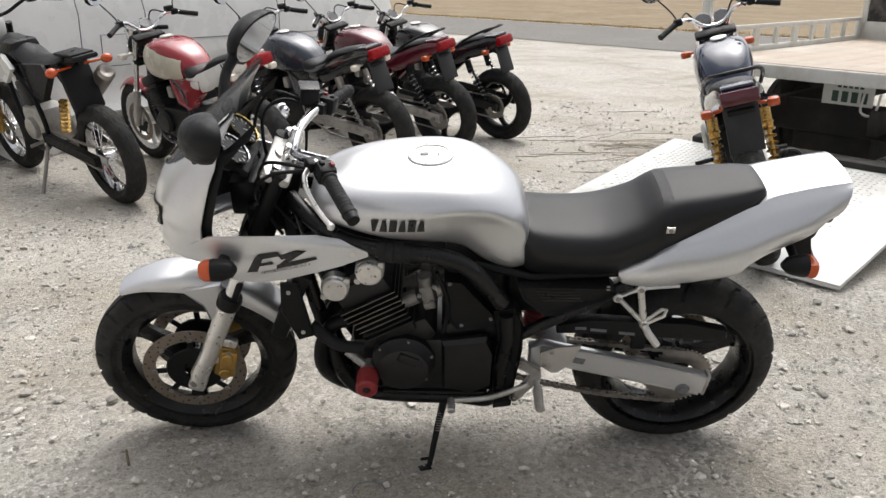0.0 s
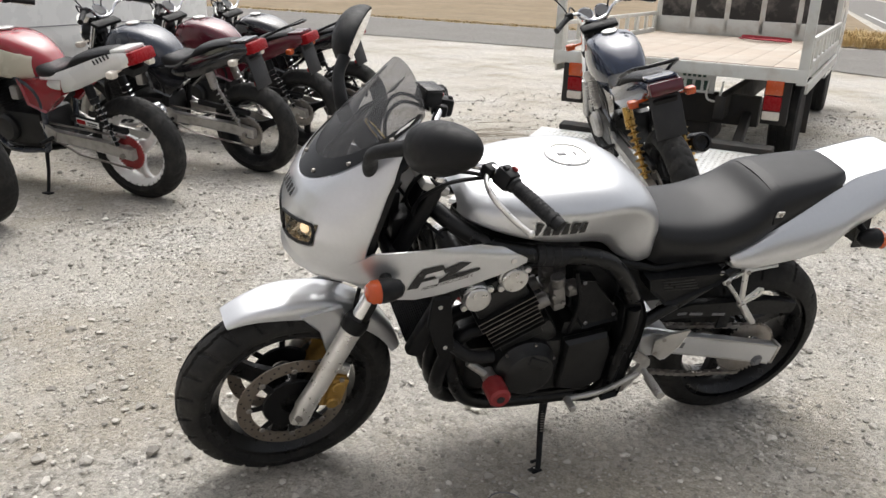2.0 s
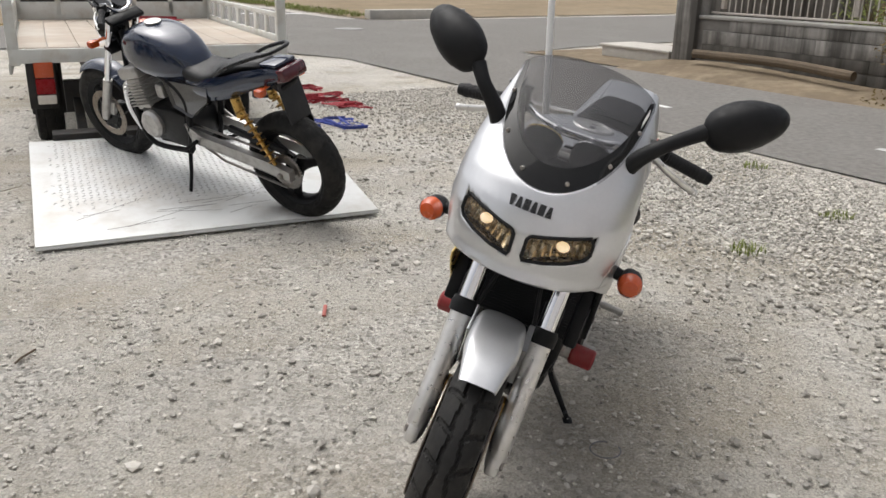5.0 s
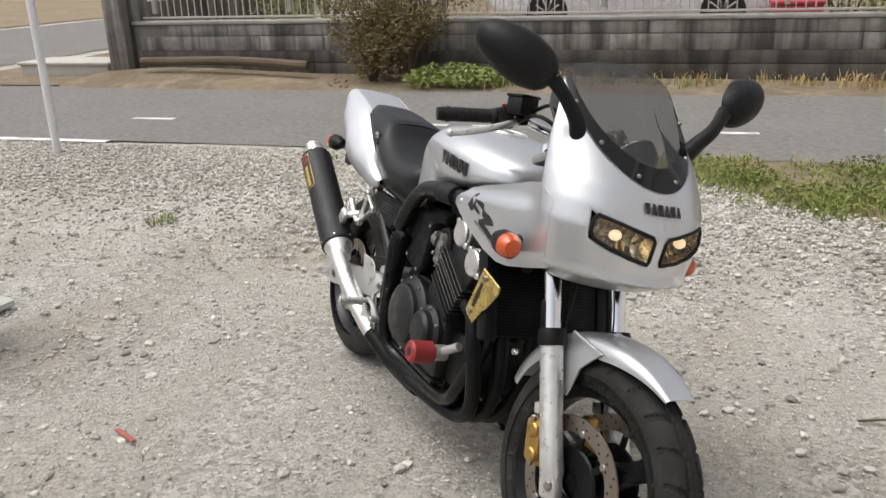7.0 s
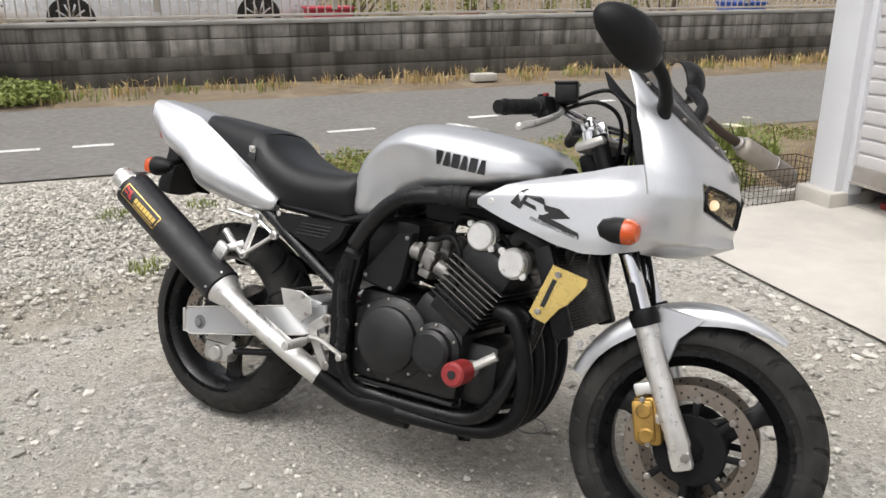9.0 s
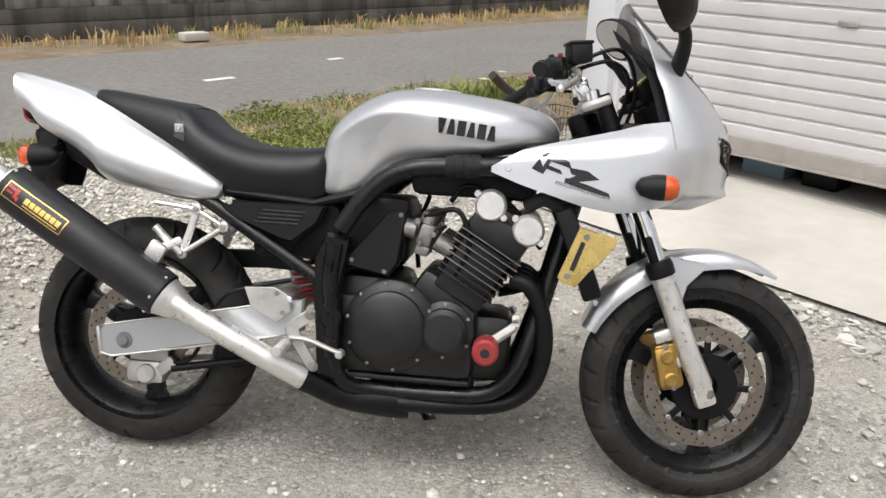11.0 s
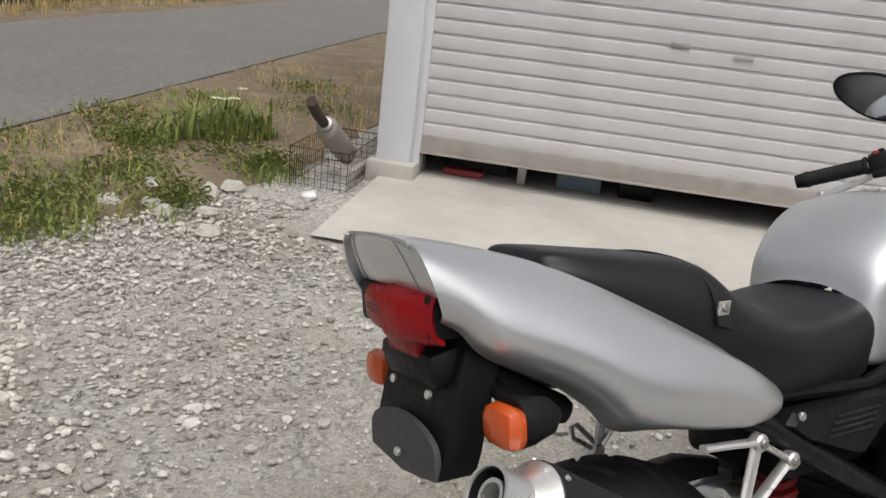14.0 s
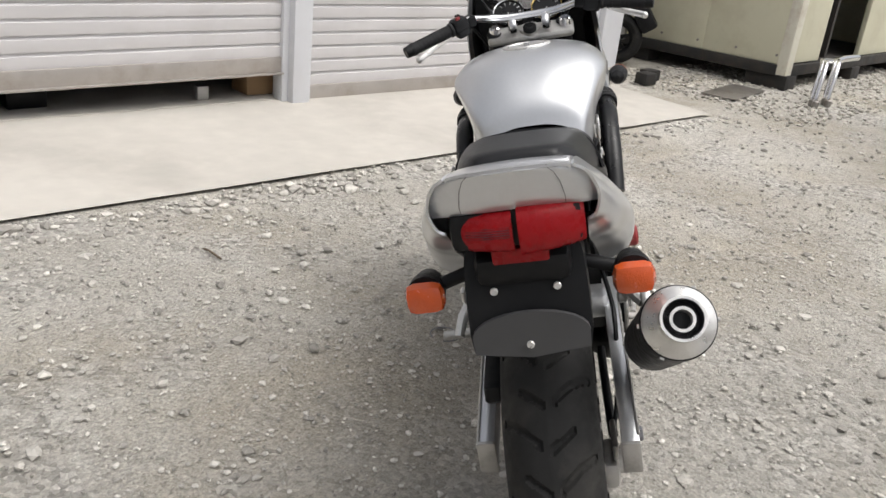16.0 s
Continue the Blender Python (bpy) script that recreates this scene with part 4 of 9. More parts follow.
for s in (-1, 1):
    rows = []
    for i in range(46):
        x = -0.610 + 0.438 * i / 45
        lo, hi = lerp_table(x, SPX, SPL), lerp_table(x, SPX, SPU if s < 0 else SPU_R)
        rows.append([(x, s * panel_y(x, lo + (hi - lo) * j / 14), lo + (hi - lo) * j / 14) for j in range(15)])
    if s > 0:
        rows = [r[::-1] for r in rows]
    pan = part("fairing_panel", Geo().sheet(rows, 0.005), SILVER, MB, "silver fairing side panel with black graphics", 50)
    part("panel_bolt", bolts(Geo(), [(-0.210, s * 0.196, 0.787)], (0, s, 0), 0.008, 0.005, 12), ALU, pan)
    # black brush-like graphic made of slanted strokes
    strokes = [[(-0.475, 0.735), (-0.448, 0.738), (-0.432, 0.776), (-0.452, 0.779), (-0.462, 0.760)], [(-0.452, 0.779), (-0.432, 0.776), (-0.385, 0.787), (-0.392, 0.799), (-0.440, 0.792)],
               [(-0.442, 0.754), (-0.405, 0.762), (-0.410, 0.770), (-0.438, 0.764)], [(-0.385, 0.775), (-0.335, 0.792), (-0.322, 0.800), (-0.350, 0.803), (-0.392, 0.786)],
               [(-0.350, 0.803), (-0.322, 0.800), (-0.368, 0.768), (-0.395, 0.758)], [(-0.400, 0.748), (-0.340, 0.762), (-0.296, 0.776), (-0.300, 0.783), (-0.350, 0.773), (-0.398, 0.760)]]
    g = Geo()
    for st in strokes:
        if s > 0:
            st = [(-0.262 - (x + 0.475), 0.790 - 0.30 * (x + 0.475) + h - 0.735 - 0.23 * (x + 0.475)) for x, h in st]
        g.add([(x, s * (panel_y(x, h) + 0.0018), h) for x, h in st], [tuple(range(len(st)))])
    part("graphic", g, DECAL, pan, "black brush-stroke graphic", 0)
    cu = bpy.data.curves.new("lettering", "FONT")
    cu.body, cu.size, cu.extrude = "PERFORMANCE INLINE 4", 0.0125, 0.0
    cu.align_x = "CENTER"
    tmp = bpy.data.objects.new("lettering", cu)
    me = bpy.data.meshes.new_from_object(tmp)
    bpy.data.objects.remove(tmp)
    ca, sa = math.cos(radians(13)), math.sin(radians(13))
    g = Geo()
    vs = []
    for w in me.vertices:
        x, y = w.co.x * 0.92 + w.co.y * 0.2, w.co.y
        if s > 0:
            X, H = -0.378 - (x * ca + y * sa * 0.0) , 0.744 + y - x * sa
        else:
            X, H = -0.378 + x * ca, 0.744 + y + x * sa
        vs.append((X, s * (panel_y(X, H) + 0.0018), H))
    g.add(vs, [tuple(f.vertices) for f in me.polygons])
    part("lettering", g, DECAL, pan, "small black lettering", 0)

# maker's mark on the nose: six small plain blocks
def word_blocks(place, n, w, h, gap, tall=True):
    """Plain upright blocks of letter size along a line; place(a, b) maps them onto a surface."""
    g = Geo()
    for i in range(n):
        a = i * (w + gap)
        lo, hi = ((0.30, 0.0), (0.0, 0.26), (0.0, 0.0), (0.0, 0.26), (0.0, 0.0), (0.0, 0.26))[i % 6]
        shapes = [[(a + w * lo, 0), (a + w * (1 - lo), 0), (a + w * (1 - hi), h), (a + w * hi, h)]]
        for sh in shapes:
            g.add([place(p, q) for p, q in sh], [(0, 1, 2, 3)])
    return g


def nose_place(a, b):
    y, h = 0.050 - a, 0.903 + b
    return (shell_x(y, h) - 0.006, y, h)


part("maker_mark", word_blocks(nose_place, 6, 0.0138, 0.021, 0.0028), DECAL, fairing, "small black maker's mark", 0)

# mirrors
for s in (-1, 1):
    mx, my, mz = (-0.480, 0.347, 1.172) if s < 0 else (-0.512, 0.310, 1.160)
    g = Geo().tube(curve([(-0.560, s * 0.140, 1.00), (-0.574, s * 0.166, 1.05), (-0.574, s * 0.205, 1.092), (mx - 0.044, s * (my - 0.075), mz - 0.034)], 5), [0.019, 0.0185, 0.018, 0.0175, 0.017, 0.0165, 0.016, 0.0155, 0.015, 0.0145, 0.014, 0.014, 0.014, 0.0145, 0.015, 0.016], 14, flat=1.15)
    mir = part("mirror", g, PLASTIC, MB, "black fairing mirror")
    axis = Vector((0.090, s * 0.150, 0.072)).normalized()
    yv = axis
    xv = (Vector((1, 0, 0)) - yv * yv.x).normalized()
    zv = xv.cross(yv).normalized()
    mm = Matrix.Translation((mx, s * my, mz)) @ Matrix((xv, yv, zv)).transposed().to_4x4()
    hd = Geo().ball((0, 0, 0), (0.056, 0.097, 0.054), 28)
    hd.v = [(min(x, 0.008), y, z * (1 - 0.18 * y / 0.097) * (1.06 if abs(z) < 0.04 else 1)) for x, y, z in hd.v]
    hd.v = [tuple(mm @ Vector(p)) for p in hd.v]
    part("mirror_housing", hd, PLASTIC, mir)
    gl = [(0.0095, 0.089 * math.cos(t), 0.048 * math.sin(t) * (1 - 0.18 * math.cos(t))) for t in (2 * math.pi * i / 32 for i in range(32))]
    part("mirror_glass", Geo().add([mm @ Vector(p) for p in gl], [tuple(range(32))]), MIRROR, mir, "mirror glass", 0)

# front indicators
for s in (-1, 1):
    g = Geo().tube([(-0.525, s * 0.19, 0.775), (-0.532, s * 0.235, 0.768)], [0.016, 0.014], 12)
    g.lathe([(0.006, -0.045), (0.020, -0.035), (0.028, -0.010), (0.029, 0.012), (0.028, 0.018)], (-0.535, s * 0.245, 0.766), (-1, s * 0.12, 0.0), 20)
    ind = part("indicator", g, PLASTIC, MB, "front indicator with amber lens")
    part("indicator_lens", Geo().lathe([(0.0285, 0.018), (0.027, 0.034), (0.018, 0.046), (0.0, 0.050)], (-0.535, s * 0.245, 0.766), (-1, s * 0.12, 0.0), 20), AMBER, ind, "amber lens")

# instruments and yoke
g = Geo()
g.box((-0.402, 0, 0.948), (0.075, 0.25, 0.026), 0.011, rot=(0, 22, 0))
g.lathe([(0.030, -0.016), (0.030, 0.016), (0.02, 0.020)], (-0.395, 0, 0.95), (0.40, 0, 0.92), 24)
yoke = part("top_yoke", g, ALU_DULL, MB, "cast aluminium top yoke")
for s in (-1, 1):
    part("fork_cap", Geo().cyl((-0.398, s * 0.102, 0.955), (-0.390, s * 0.102, 0.980), 0.017, 20, 0.004), CHROME, yoke)
    part("bar_clamp", Geo().box((-0.372, s * 0.048, 0.985), (0.034, 0.026, 0.056), 0.008, rot=(0, 22, 0)), CHROME, yoke)
g = Geo().cyl((-0.375, 0, 0.955), (-0.368, 0, 0.974), 0.019, 20, 0.003)
part("ignition_lock", g, PLASTIC, yoke)
part("lower_yoke", Geo().box((-0.470, 0, 0.765), (0.085, 0.26, 0.035), 0.012, rot=(0, 22, 0)), BLACK, MB)
part("steering_head", Geo().cyl((-0.445, 0, 0.75), (-0.372, 0, 0.93), 0.034, 24, 0.004), BLACK, MB)
BAR = curve([(-0.210, -0.320, 0.974), (-0.262, -0.215, 1.003), (-0.300, -0.160, 1.020), (-0.352, -0.105, 1.010), (-0.366, -0.050, 1.003), (-0.366, 0.050, 1.003), (-0.352, 0.105, 1.010), (-0.318, 0.160, 1.024), (-0.292, 0.215, 1.014), (-0.262, 0.320, 0.997)], 5)
bar = part("handlebar", Geo().tube(BAR, 0.0112, 14), CHROME, MB, "chrome tubular handlebar")
bar.matrix_local = Matrix.Translation((0.006, 0.008, 0.0)) @ Matrix.Rotation(radians(1.8), 4, "Z")
for s, e, i0 in ((-1, Vector((-0.210, -0.320, 0.974)), Vector((-0.266, -0.207, 1.005))), (1, Vector((-0.262, 0.320, 0.997)), Vector((-0.294, 0.205, 1.015)))):
    d = (e - i0).normalized()
    g = Geo().tube([i0, i0 + d * 0.006, i0 + d * 0.010, e - d * 0.012, e - d * 0.006, e], [0.020, 0.020, 0.0165, 0.0165, 0.019, 0.018], 20)
    for k in range(9):
        c = i0 + d * (0.018 + 0.011 * k)
        g.tube([c, c + d * 0.005], 0.0174, 20)
    part("grip", g, GRIP, bar, "black rubber grip")
    part("bar_end", Geo().tube([e - d * 0.001, e + d * 0.004, e + d * 0.020], [0.016, 0.017, 0.015], 18), PLASTIC, bar)
    g = Geo()
    c = i0 - d * 0.024
    xv = d
    q = Vector((1, 0, 0)).rotation_difference(d).to_matrix().to_4x4()
    m = Matrix.Translation(c) @ q
    g.box((0, 0, 0.0), (0.046, 0.044, 0.046), 0.009, m=m)
    g.box((0.002, 0.010, -0.018), (0.036, 0.034, 0.020), 0.006, m=m)
    g.box((-0.006, -0.01, 0.024), (0.014, 0.012, 0.010), 0.003, m=m)
    sw = part("switch_housing", g, PLASTIC, bar, "black handlebar switch cluster")
    part("switch_button", Geo().box((0.004, 0.012, 0.026), (0.014, 0.009, 0.008), 0.002, m=m), RED_PLASTIC, sw, "red switch button")
    # lever in front of the grip
    p0 = i0 - d * 0.045 + Vector((-0.030, 0, -0.004))
    pts = [p0, p0 + d * 0.03 + Vector((-0.022, 0, -0.004)), p0 + d * 0.07 + Vector((-0.030, 0, -0.014)), p0 + d * 0.12 + Vector((-0.024, 0, -0.026)), p0 + d * 0.165 + Vector((-0.012, 0, -0.034))]
    lv = Geo().tube(curve(pts, 5), 0.0062, 10, flat=1.4)
    lv.ball(pts[-1], 0.0095, 12)
    part("brake_lever" if s > 0 else "clutch_lever", lv, ALU, bar, "polished aluminium lever")
    part("lever_perch", Geo().box((-0.010, 0, 0), (0.03, 0.04, 0.03), 0.006, m=Matrix.Translation(p0 + Vector((0.014, 0, 0.002))) @ q), BLACK, bar)
m = Matrix.Translation((-0.350, 0.172, 1.052)) @ pose(0, 0, 0, 0, 6, 12)
res = part("brake_reservoir", Geo().box((0, 0, 0), (0.050, 0.058, 0.042), 0.006, m=m), PLASTIC, bar, "black brake fluid reservoir")
part("reservoir_cap", Geo().box((0, 0, 0.023), (0.054, 0.062, 0.008), 0.003, m=m), BLACK_GLOSS, res)
for s in (-1, 1):
    m = Matrix.Translation((-0.505, s * 0.058 - 0.005, 1.005)) @ Vector((0, 0, 1)).rotation_difference(Vector((0.72, 0, 0.69))).to_matrix().to_4x4()
    g = Geo().lathe([(0.030, -0.050), (0.044, -0.030), (0.046, 0.0), (0.043, 0.002), (0.041, -0.003)], axis=(0, 0, 1), seg=32, m=m)
    cup = part("instrument", g, PLASTIC, MB, "round black instrument with dark dial")
    part("dial", Geo().lathe([(0.041, -0.0028), (0.0, -0.0026)], axis=(0, 0, 1), seg=32, m=m), DECAL, cup, "dark dial face")
    g = Geo()
    for k in range(11):
        a = radians(220 - 26 * k)
        g.box((0.034 * math.cos(a), 0.034 * math.sin(a), -0.0018), (0.009, 0.0018, 0.0006), m=m, rot=(0, 0, math.degrees(a)))
    g.box((0.012, 0.008, -0.001), (0.030, 0.0022, 0.0008), m=m, rot=(0, 0, 40))
    part("dial_marks", g, material("dial_white", (0.8, 0.8, 0.78), 0.5), cup, "white dial marks", 0)
    part("bezel", Geo().lathe([(0.043, 0.001), (0.0465, 0.004), (0.0455, -0.004)], axis=(0, 0, 1), seg=32, m=m, closed=True), CHROME if s < 0 else GOLD_PLATE, cup)
part("instrument_bracket", Geo().box((-0.50, 0, 0.955), (0.06, 0.17, 0.02), 0.006, rot=(0, 30, 0)), BLACK, MB)
for k, pts in enumerate(([(-0.29, -0.17, 1.005), (-0.36, -0.15, 1.01), (-0.43, -0.10, 0.98), (-0.45, -0.06, 0.88), (-0.36, -0.10, 0.80)], [(-0.33, 0.17, 1.01), (-0.42, 0.16, 1.04), (-0.47, 0.12, 1.00), (-0.45, 0.07, 0.88), (-0.40, 0.08, 0.80)], [(-0.31, 0.15, 1.015), (-0.44, 0.14, 1.07), (-0.49, 0.10, 0.98), (-0.46, 0.05, 0.84)], [(-0.29, -0.16, 1.00), (-0.40, -0.17, 0.99), (-0.45, -0.12, 0.90), (-0.40, -0.10, 0.78)])):
    part("control_cable", Geo().tube(curve(pts, 7), 0.0048, 8), BLACK, MB)
g = Geo()
g.box((-0.50, 0.02, 0.86), (0.07, 0.16, 0.10), 0.01)
g.box((-0.46, -0.05, 0.82), (0.06, 0.08, 0.07), 0.01)
part("fairing_bracket", g, BLACK, MB)

# ---- tank, seat, tail ----
def mirror_rows(stations):
    """Full rows from stations of x and half sections listed from the middle outwards."""
    rows = []
    for x, half in stations:
        rows.append([(x, -y, z) for y, z in half[::-1]] + [(x, y, z) for y, z in half[1:]])
    return rows


TANK = [
    (-0.325, [(0, 0.890), (0.030, 0.889), (0.055, 0.882), (0.068, 0.872), (0.070, 0.864), (0.066, 0.856), (0.04, 0.852)]),
    (-0.300, [(0, 0.918), (0.045, 0.916), (0.085, 0.905), (0.112, 0.888), (0.120, 0.872), (0.116, 0.852), (0.07, 0.842)]),
    (-0.240, [(0, 0.939), (0.058, 0.937), (0.112, 0.924), (0.148, 0.902), (0.160, 0.876), (0.154, 0.842), (0.09, 0.828)]),
    (-0.140, [(0, 0.954), (0.070, 0.952), (0.135, 0.938), (0.174, 0.910), (0.184, 0.878), (0.172, 0.822), (0.10, 0.808)]),
    (-0.030, [(0, 0.963), (0.075, 0.961), (0.145, 0.945), (0.184, 0.912), (0.190, 0.880), (0.164, 0.806), (0.10, 0.795)]),
    (0.060, [(0, 0.961), (0.072, 0.958), (0.140, 0.942), (0.180, 0.908), (0.176, 0.872), (0.142, 0.785), (0.10, 0.772)]),
    (0.125, [(0, 0.942), (0.065, 0.939), (0.125, 0.922), (0.162, 0.890), (0.154, 0.850), (0.130, 0.735), (0.09, 0.722)]),
    (0.185, [(0, 0.905), (0.056, 0.902), (0.108, 0.886), (0.138, 0.858), (0.138, 0.820), (0.124, 0.706), (0.08, 0.697)]),
    (0.222, [(0, 0.866), (0.048, 0.863), (0.092, 0.850), (0.118, 0.826), (0.122, 0.790), (0.116, 0.704), (0.07, 0.696)]),
    (0.238, [(0, 0.820), (0.040, 0.818), (0.080, 0.806), (0.104, 0.786), (0.110, 0.760), (0.106, 0.708), (0.07, 0.702)]),
]
g = Geo().sheet(smooth_grid(mirror_rows(TANK), 5, 5))
tank = part("fuel_tank", g, SILVER, MB, "silver fuel tank with black maker's mark", 60)
tank_pts = np.array(g.v)


def tank_y(x, z):
    """Half width of the tank at a place on its flank."""
    d = (tank_pts[:, 0] - x) ** 2 + (tank_pts[:, 2] - z) ** 2 + np.where(tank_pts[:, 1] > 0.09, 0, 9)
    i = np.argsort(d)[:4]
    w = 1 / (d[i] + 1e-7)
    return float((tank_pts[i, 1] * w).sum() / w.sum())


for s in (-1, 1):
    def flank(a, b, s=s):
        u = a + 0.12 * b
        x, z = (-0.166 + u, 0.846 + b + 0.03 * a) if s < 0 else (-0.040 - u, 0.858 + b - 0.10 * a)
        return (x, s * (tank_y(x, z) + 0.0045), z)
    part("maker_mark", word_blocks(flank, 6, 0.0190, 0.034, 0.0042), DECAL, tank, "black maker's mark", 0)
mcap = Matrix.Translation((-0.020, 0, 0.9625)) @ pose(0, 0, 0, 0, -2, 0)
cap = part("fuel_cap", Geo().lathe([(0.060, -0.004), (0.060, 0.002), (0.057, 0.005), (0.050, 0.0055), (0.049, 0.003), (0.0, 0.0035)], axis=(0, 0, 1), seg=48, m=mcap), ALU, tank, "round aluminium fuel cap")
for k in range(7):
    a = 2 * math.pi * k / 7
    part("cap_bolt", Geo().cyl((0.0545 * math.cos(a), 0.0545 * math.sin(a), 0.004), (0.0545 * math.cos(a), 0.0545 * math.sin(a), 0.006), 0.0026, 10, m=mcap), DECAL_GREY, cap)
part("key_flap", Geo().box((-0.016, 0, 0.004), (0.022, 0.014, 0.003), 0.001, m=mcap), DECAL_GREY, cap)
part("cap_mark", Geo().box((0.020, 0, 0.004), (0.004, 0.020, 0.002), 0.001, m=mcap), DECAL_GREY, cap)

SEAT = [
    (0.218, [(0, 0.806), (0.06, 0.803), (0.092, 0.792), (0.112, 0.765), (0.106, 0.70)]),
    (0.238, [(0, 0.812), (0.070, 0.808), (0.110, 0.794), (0.130, 0.760), (0.118, 0.692)]),
    (0.262, [(0, 0.808), (0.080, 0.804), (0.120, 0.788), (0.138, 0.748), (0.122, 0.686)]),
    (0.31, [(0, 0.803), (0.085, 0.799), (0.126, 0.781), (0.144, 0.740), (0.124, 0.684)]),
    (0.39, [(0, 0.803), (0.09, 0.799), (0.132, 0.780), (0.149, 0.740), (0.130, 0.684)]),
    (0.455, [(0, 0.815), (0.092, 0.810), (0.134, 0.791), (0.150, 0.752), (0.132, 0.690)]),
    (0.525, [(0, 0.846), (0.09, 0.840), (0.130, 0.818), (0.145, 0.776), (0.134, 0.710)]),
    (0.572, [(0, 0.884), (0.085, 0.878), (0.122, 0.852), (0.137, 0.806), (0.132, 0.740)]),
    (0.61, [(0, 0.897), (0.080, 0.892), (0.115, 0.868), (0.130, 0.828), (0.127, 0.768)]),
    (0.70, [(0, 0.908), (0.074, 0.904), (0.103, 0.886), (0.117, 0.856), (0.114, 0.814)]),
    (0.785, [(0, 0.918), (0.066, 0.915), (0.088, 0.902), (0.099, 0.883), (0.097, 0.858)]),
    (0.828, [(0, 0.920), (0.056, 0.917), (0.070, 0.907), (0.078, 0.894), (0.076, 0.872)]),
    (0.842, [(0, 0.902), (0.046, 0.900), (0.058, 0.894), (0.064, 0.886), (0.062, 0.872)]),
]
seat = part("seat", Geo().sheet(smooth_grid(mirror_rows(SEAT), 5, 5)), VINYL, MB, "black vinyl two-level seat", 60)
part("seat_base", Geo().box((0.40, 0, 0.70), (0.34, 0.21, 0.03), 0.01), PLASTIC, seat)
strap = [(0.587, y, z - 0.026) for y, z in [(-0.140, 0.828), (-0.128, 0.868), (-0.105, 0.894), (-0.08, 0.908), (-0.04, 0.914), (0, 0.916), (0.04, 0.914), (0.08, 0.908), (0.105, 0.894), (0.128, 0.868), (0.140, 0.828)]]
st_rows = [[(x + dx, y * 1.008, z + 0.004 + (dx * 0.35)) for x, y, z in curve(strap, 4)] for dx in (-0.013, 0.013)]
part("grab_strap", Geo().sheet(st_rows, 0.004), VINYL, seat, "black strap across the seat", 40)
for s in (-1, 1):
    o = part("strap_plate", Geo().box((0.588, s * 0.1375, 0.832), (0.022, 0.004, 0.020), 0.001, rot=(s * -12, 0, 0)), ALU, seat, "small metal strap plate")
    part("strap_screw", bolts(Geo(), [(0.588, s * 0.1385, 0.832)], (0, s, 0.2), 0.006, 0.004), STEEL, o)

COWL = [
    (0.476, [(0.128, 0.699), (0.136, 0.700), (0.142, 0.694), (0.138, 0.686), (0.126, 0.683)]),
    (0.490, [(0.126, 0.710), (0.142, 0.710), (0.152, 0.694), (0.146, 0.675), (0.122, 0.669)]),
    (0.540, [(0.132, 0.742), (0.150, 0.739), (0.164, 0.709), (0.154, 0.672), (0.120, 0.662)]),
    (0.600, [(0.131, 0.780), (0.150, 0.766), (0.167, 0.724), (0.155, 0.680), (0.117, 0.666)]),
    (0.680, [(0.120, 0.823), (0.147, 0.799), (0.173, 0.748), (0.161, 0.698), (0.116, 0.680)]),
    (0.765, [(0.104, 0.866), (0.139, 0.832), (0.171, 0.776), (0.160, 0.719), (0.116, 0.694)]),
    (0.800, [(0.098, 0.882), (0.135, 0.846), (0.167, 0.795), (0.154, 0.747), (0.110, 0.728)]),
    (0.850, [(0.090, 0.902), (0.128, 0.866), (0.157, 0.819), (0.145, 0.779), (0.104, 0.764)]),
    (0.940, [(0.086, 0.925), (0.120, 0.893), (0.141, 0.853), (0.131, 0.821), (0.098, 0.808)]),
    (0.990, [(0.086, 0.938), (0.112, 0.913), (0.125, 0.882), (0.118, 0.853), (0.098, 0.842)]),
    (1.018, [(0.086, 0.943), (0.103, 0.931), (0.115, 0.898), (0.110, 0.868), (0.098, 0.858)]),
]


def tail_y(x):
    """The tail unit sits a little out of line."""
    return 0.0


for s in (-1, 1):
    rows = [[(x + (0.34 * max(0, z - 0.895) - 0.45 * max(0, 0.895 - z)) * max(0, (x - 0.94) / 0.078), s * y + tail_y(x), z) for y, z in (half if s < 0 else half[::-1])] for x, half in COWL]
    part("tail_cowl", Geo().sheet(smooth_grid(rows, 5, 5), 0.004), SILVER, MB, "silver tail cowl side", 60)
rows = []
DECK = ((0.815, 0.884, 0.094), (0.85, 0.906, 0.090), (0.92, 0.925, 0.088), (0.97, 0.936, 0.087), (1.014, 0.944, 0.087), (1.038, 0.947, 0.085))
for x, z, w in DECK:
    rows.append([(x - 0.006 * q * q * max(0, (x - 0.98) / 0.07), w * q, z + 0.005 * (1 - q * q) - (0.005 if abs(q) == 1 else 0)) for q in (-1, -0.92, -0.5, 0, 0.5, 0.92, 1)])
deck = part("tail_deck", Geo().sheet(smooth_grid(rows, 5, 4), 0.004), SILVER, MB, "silver tail cowl top", 60)
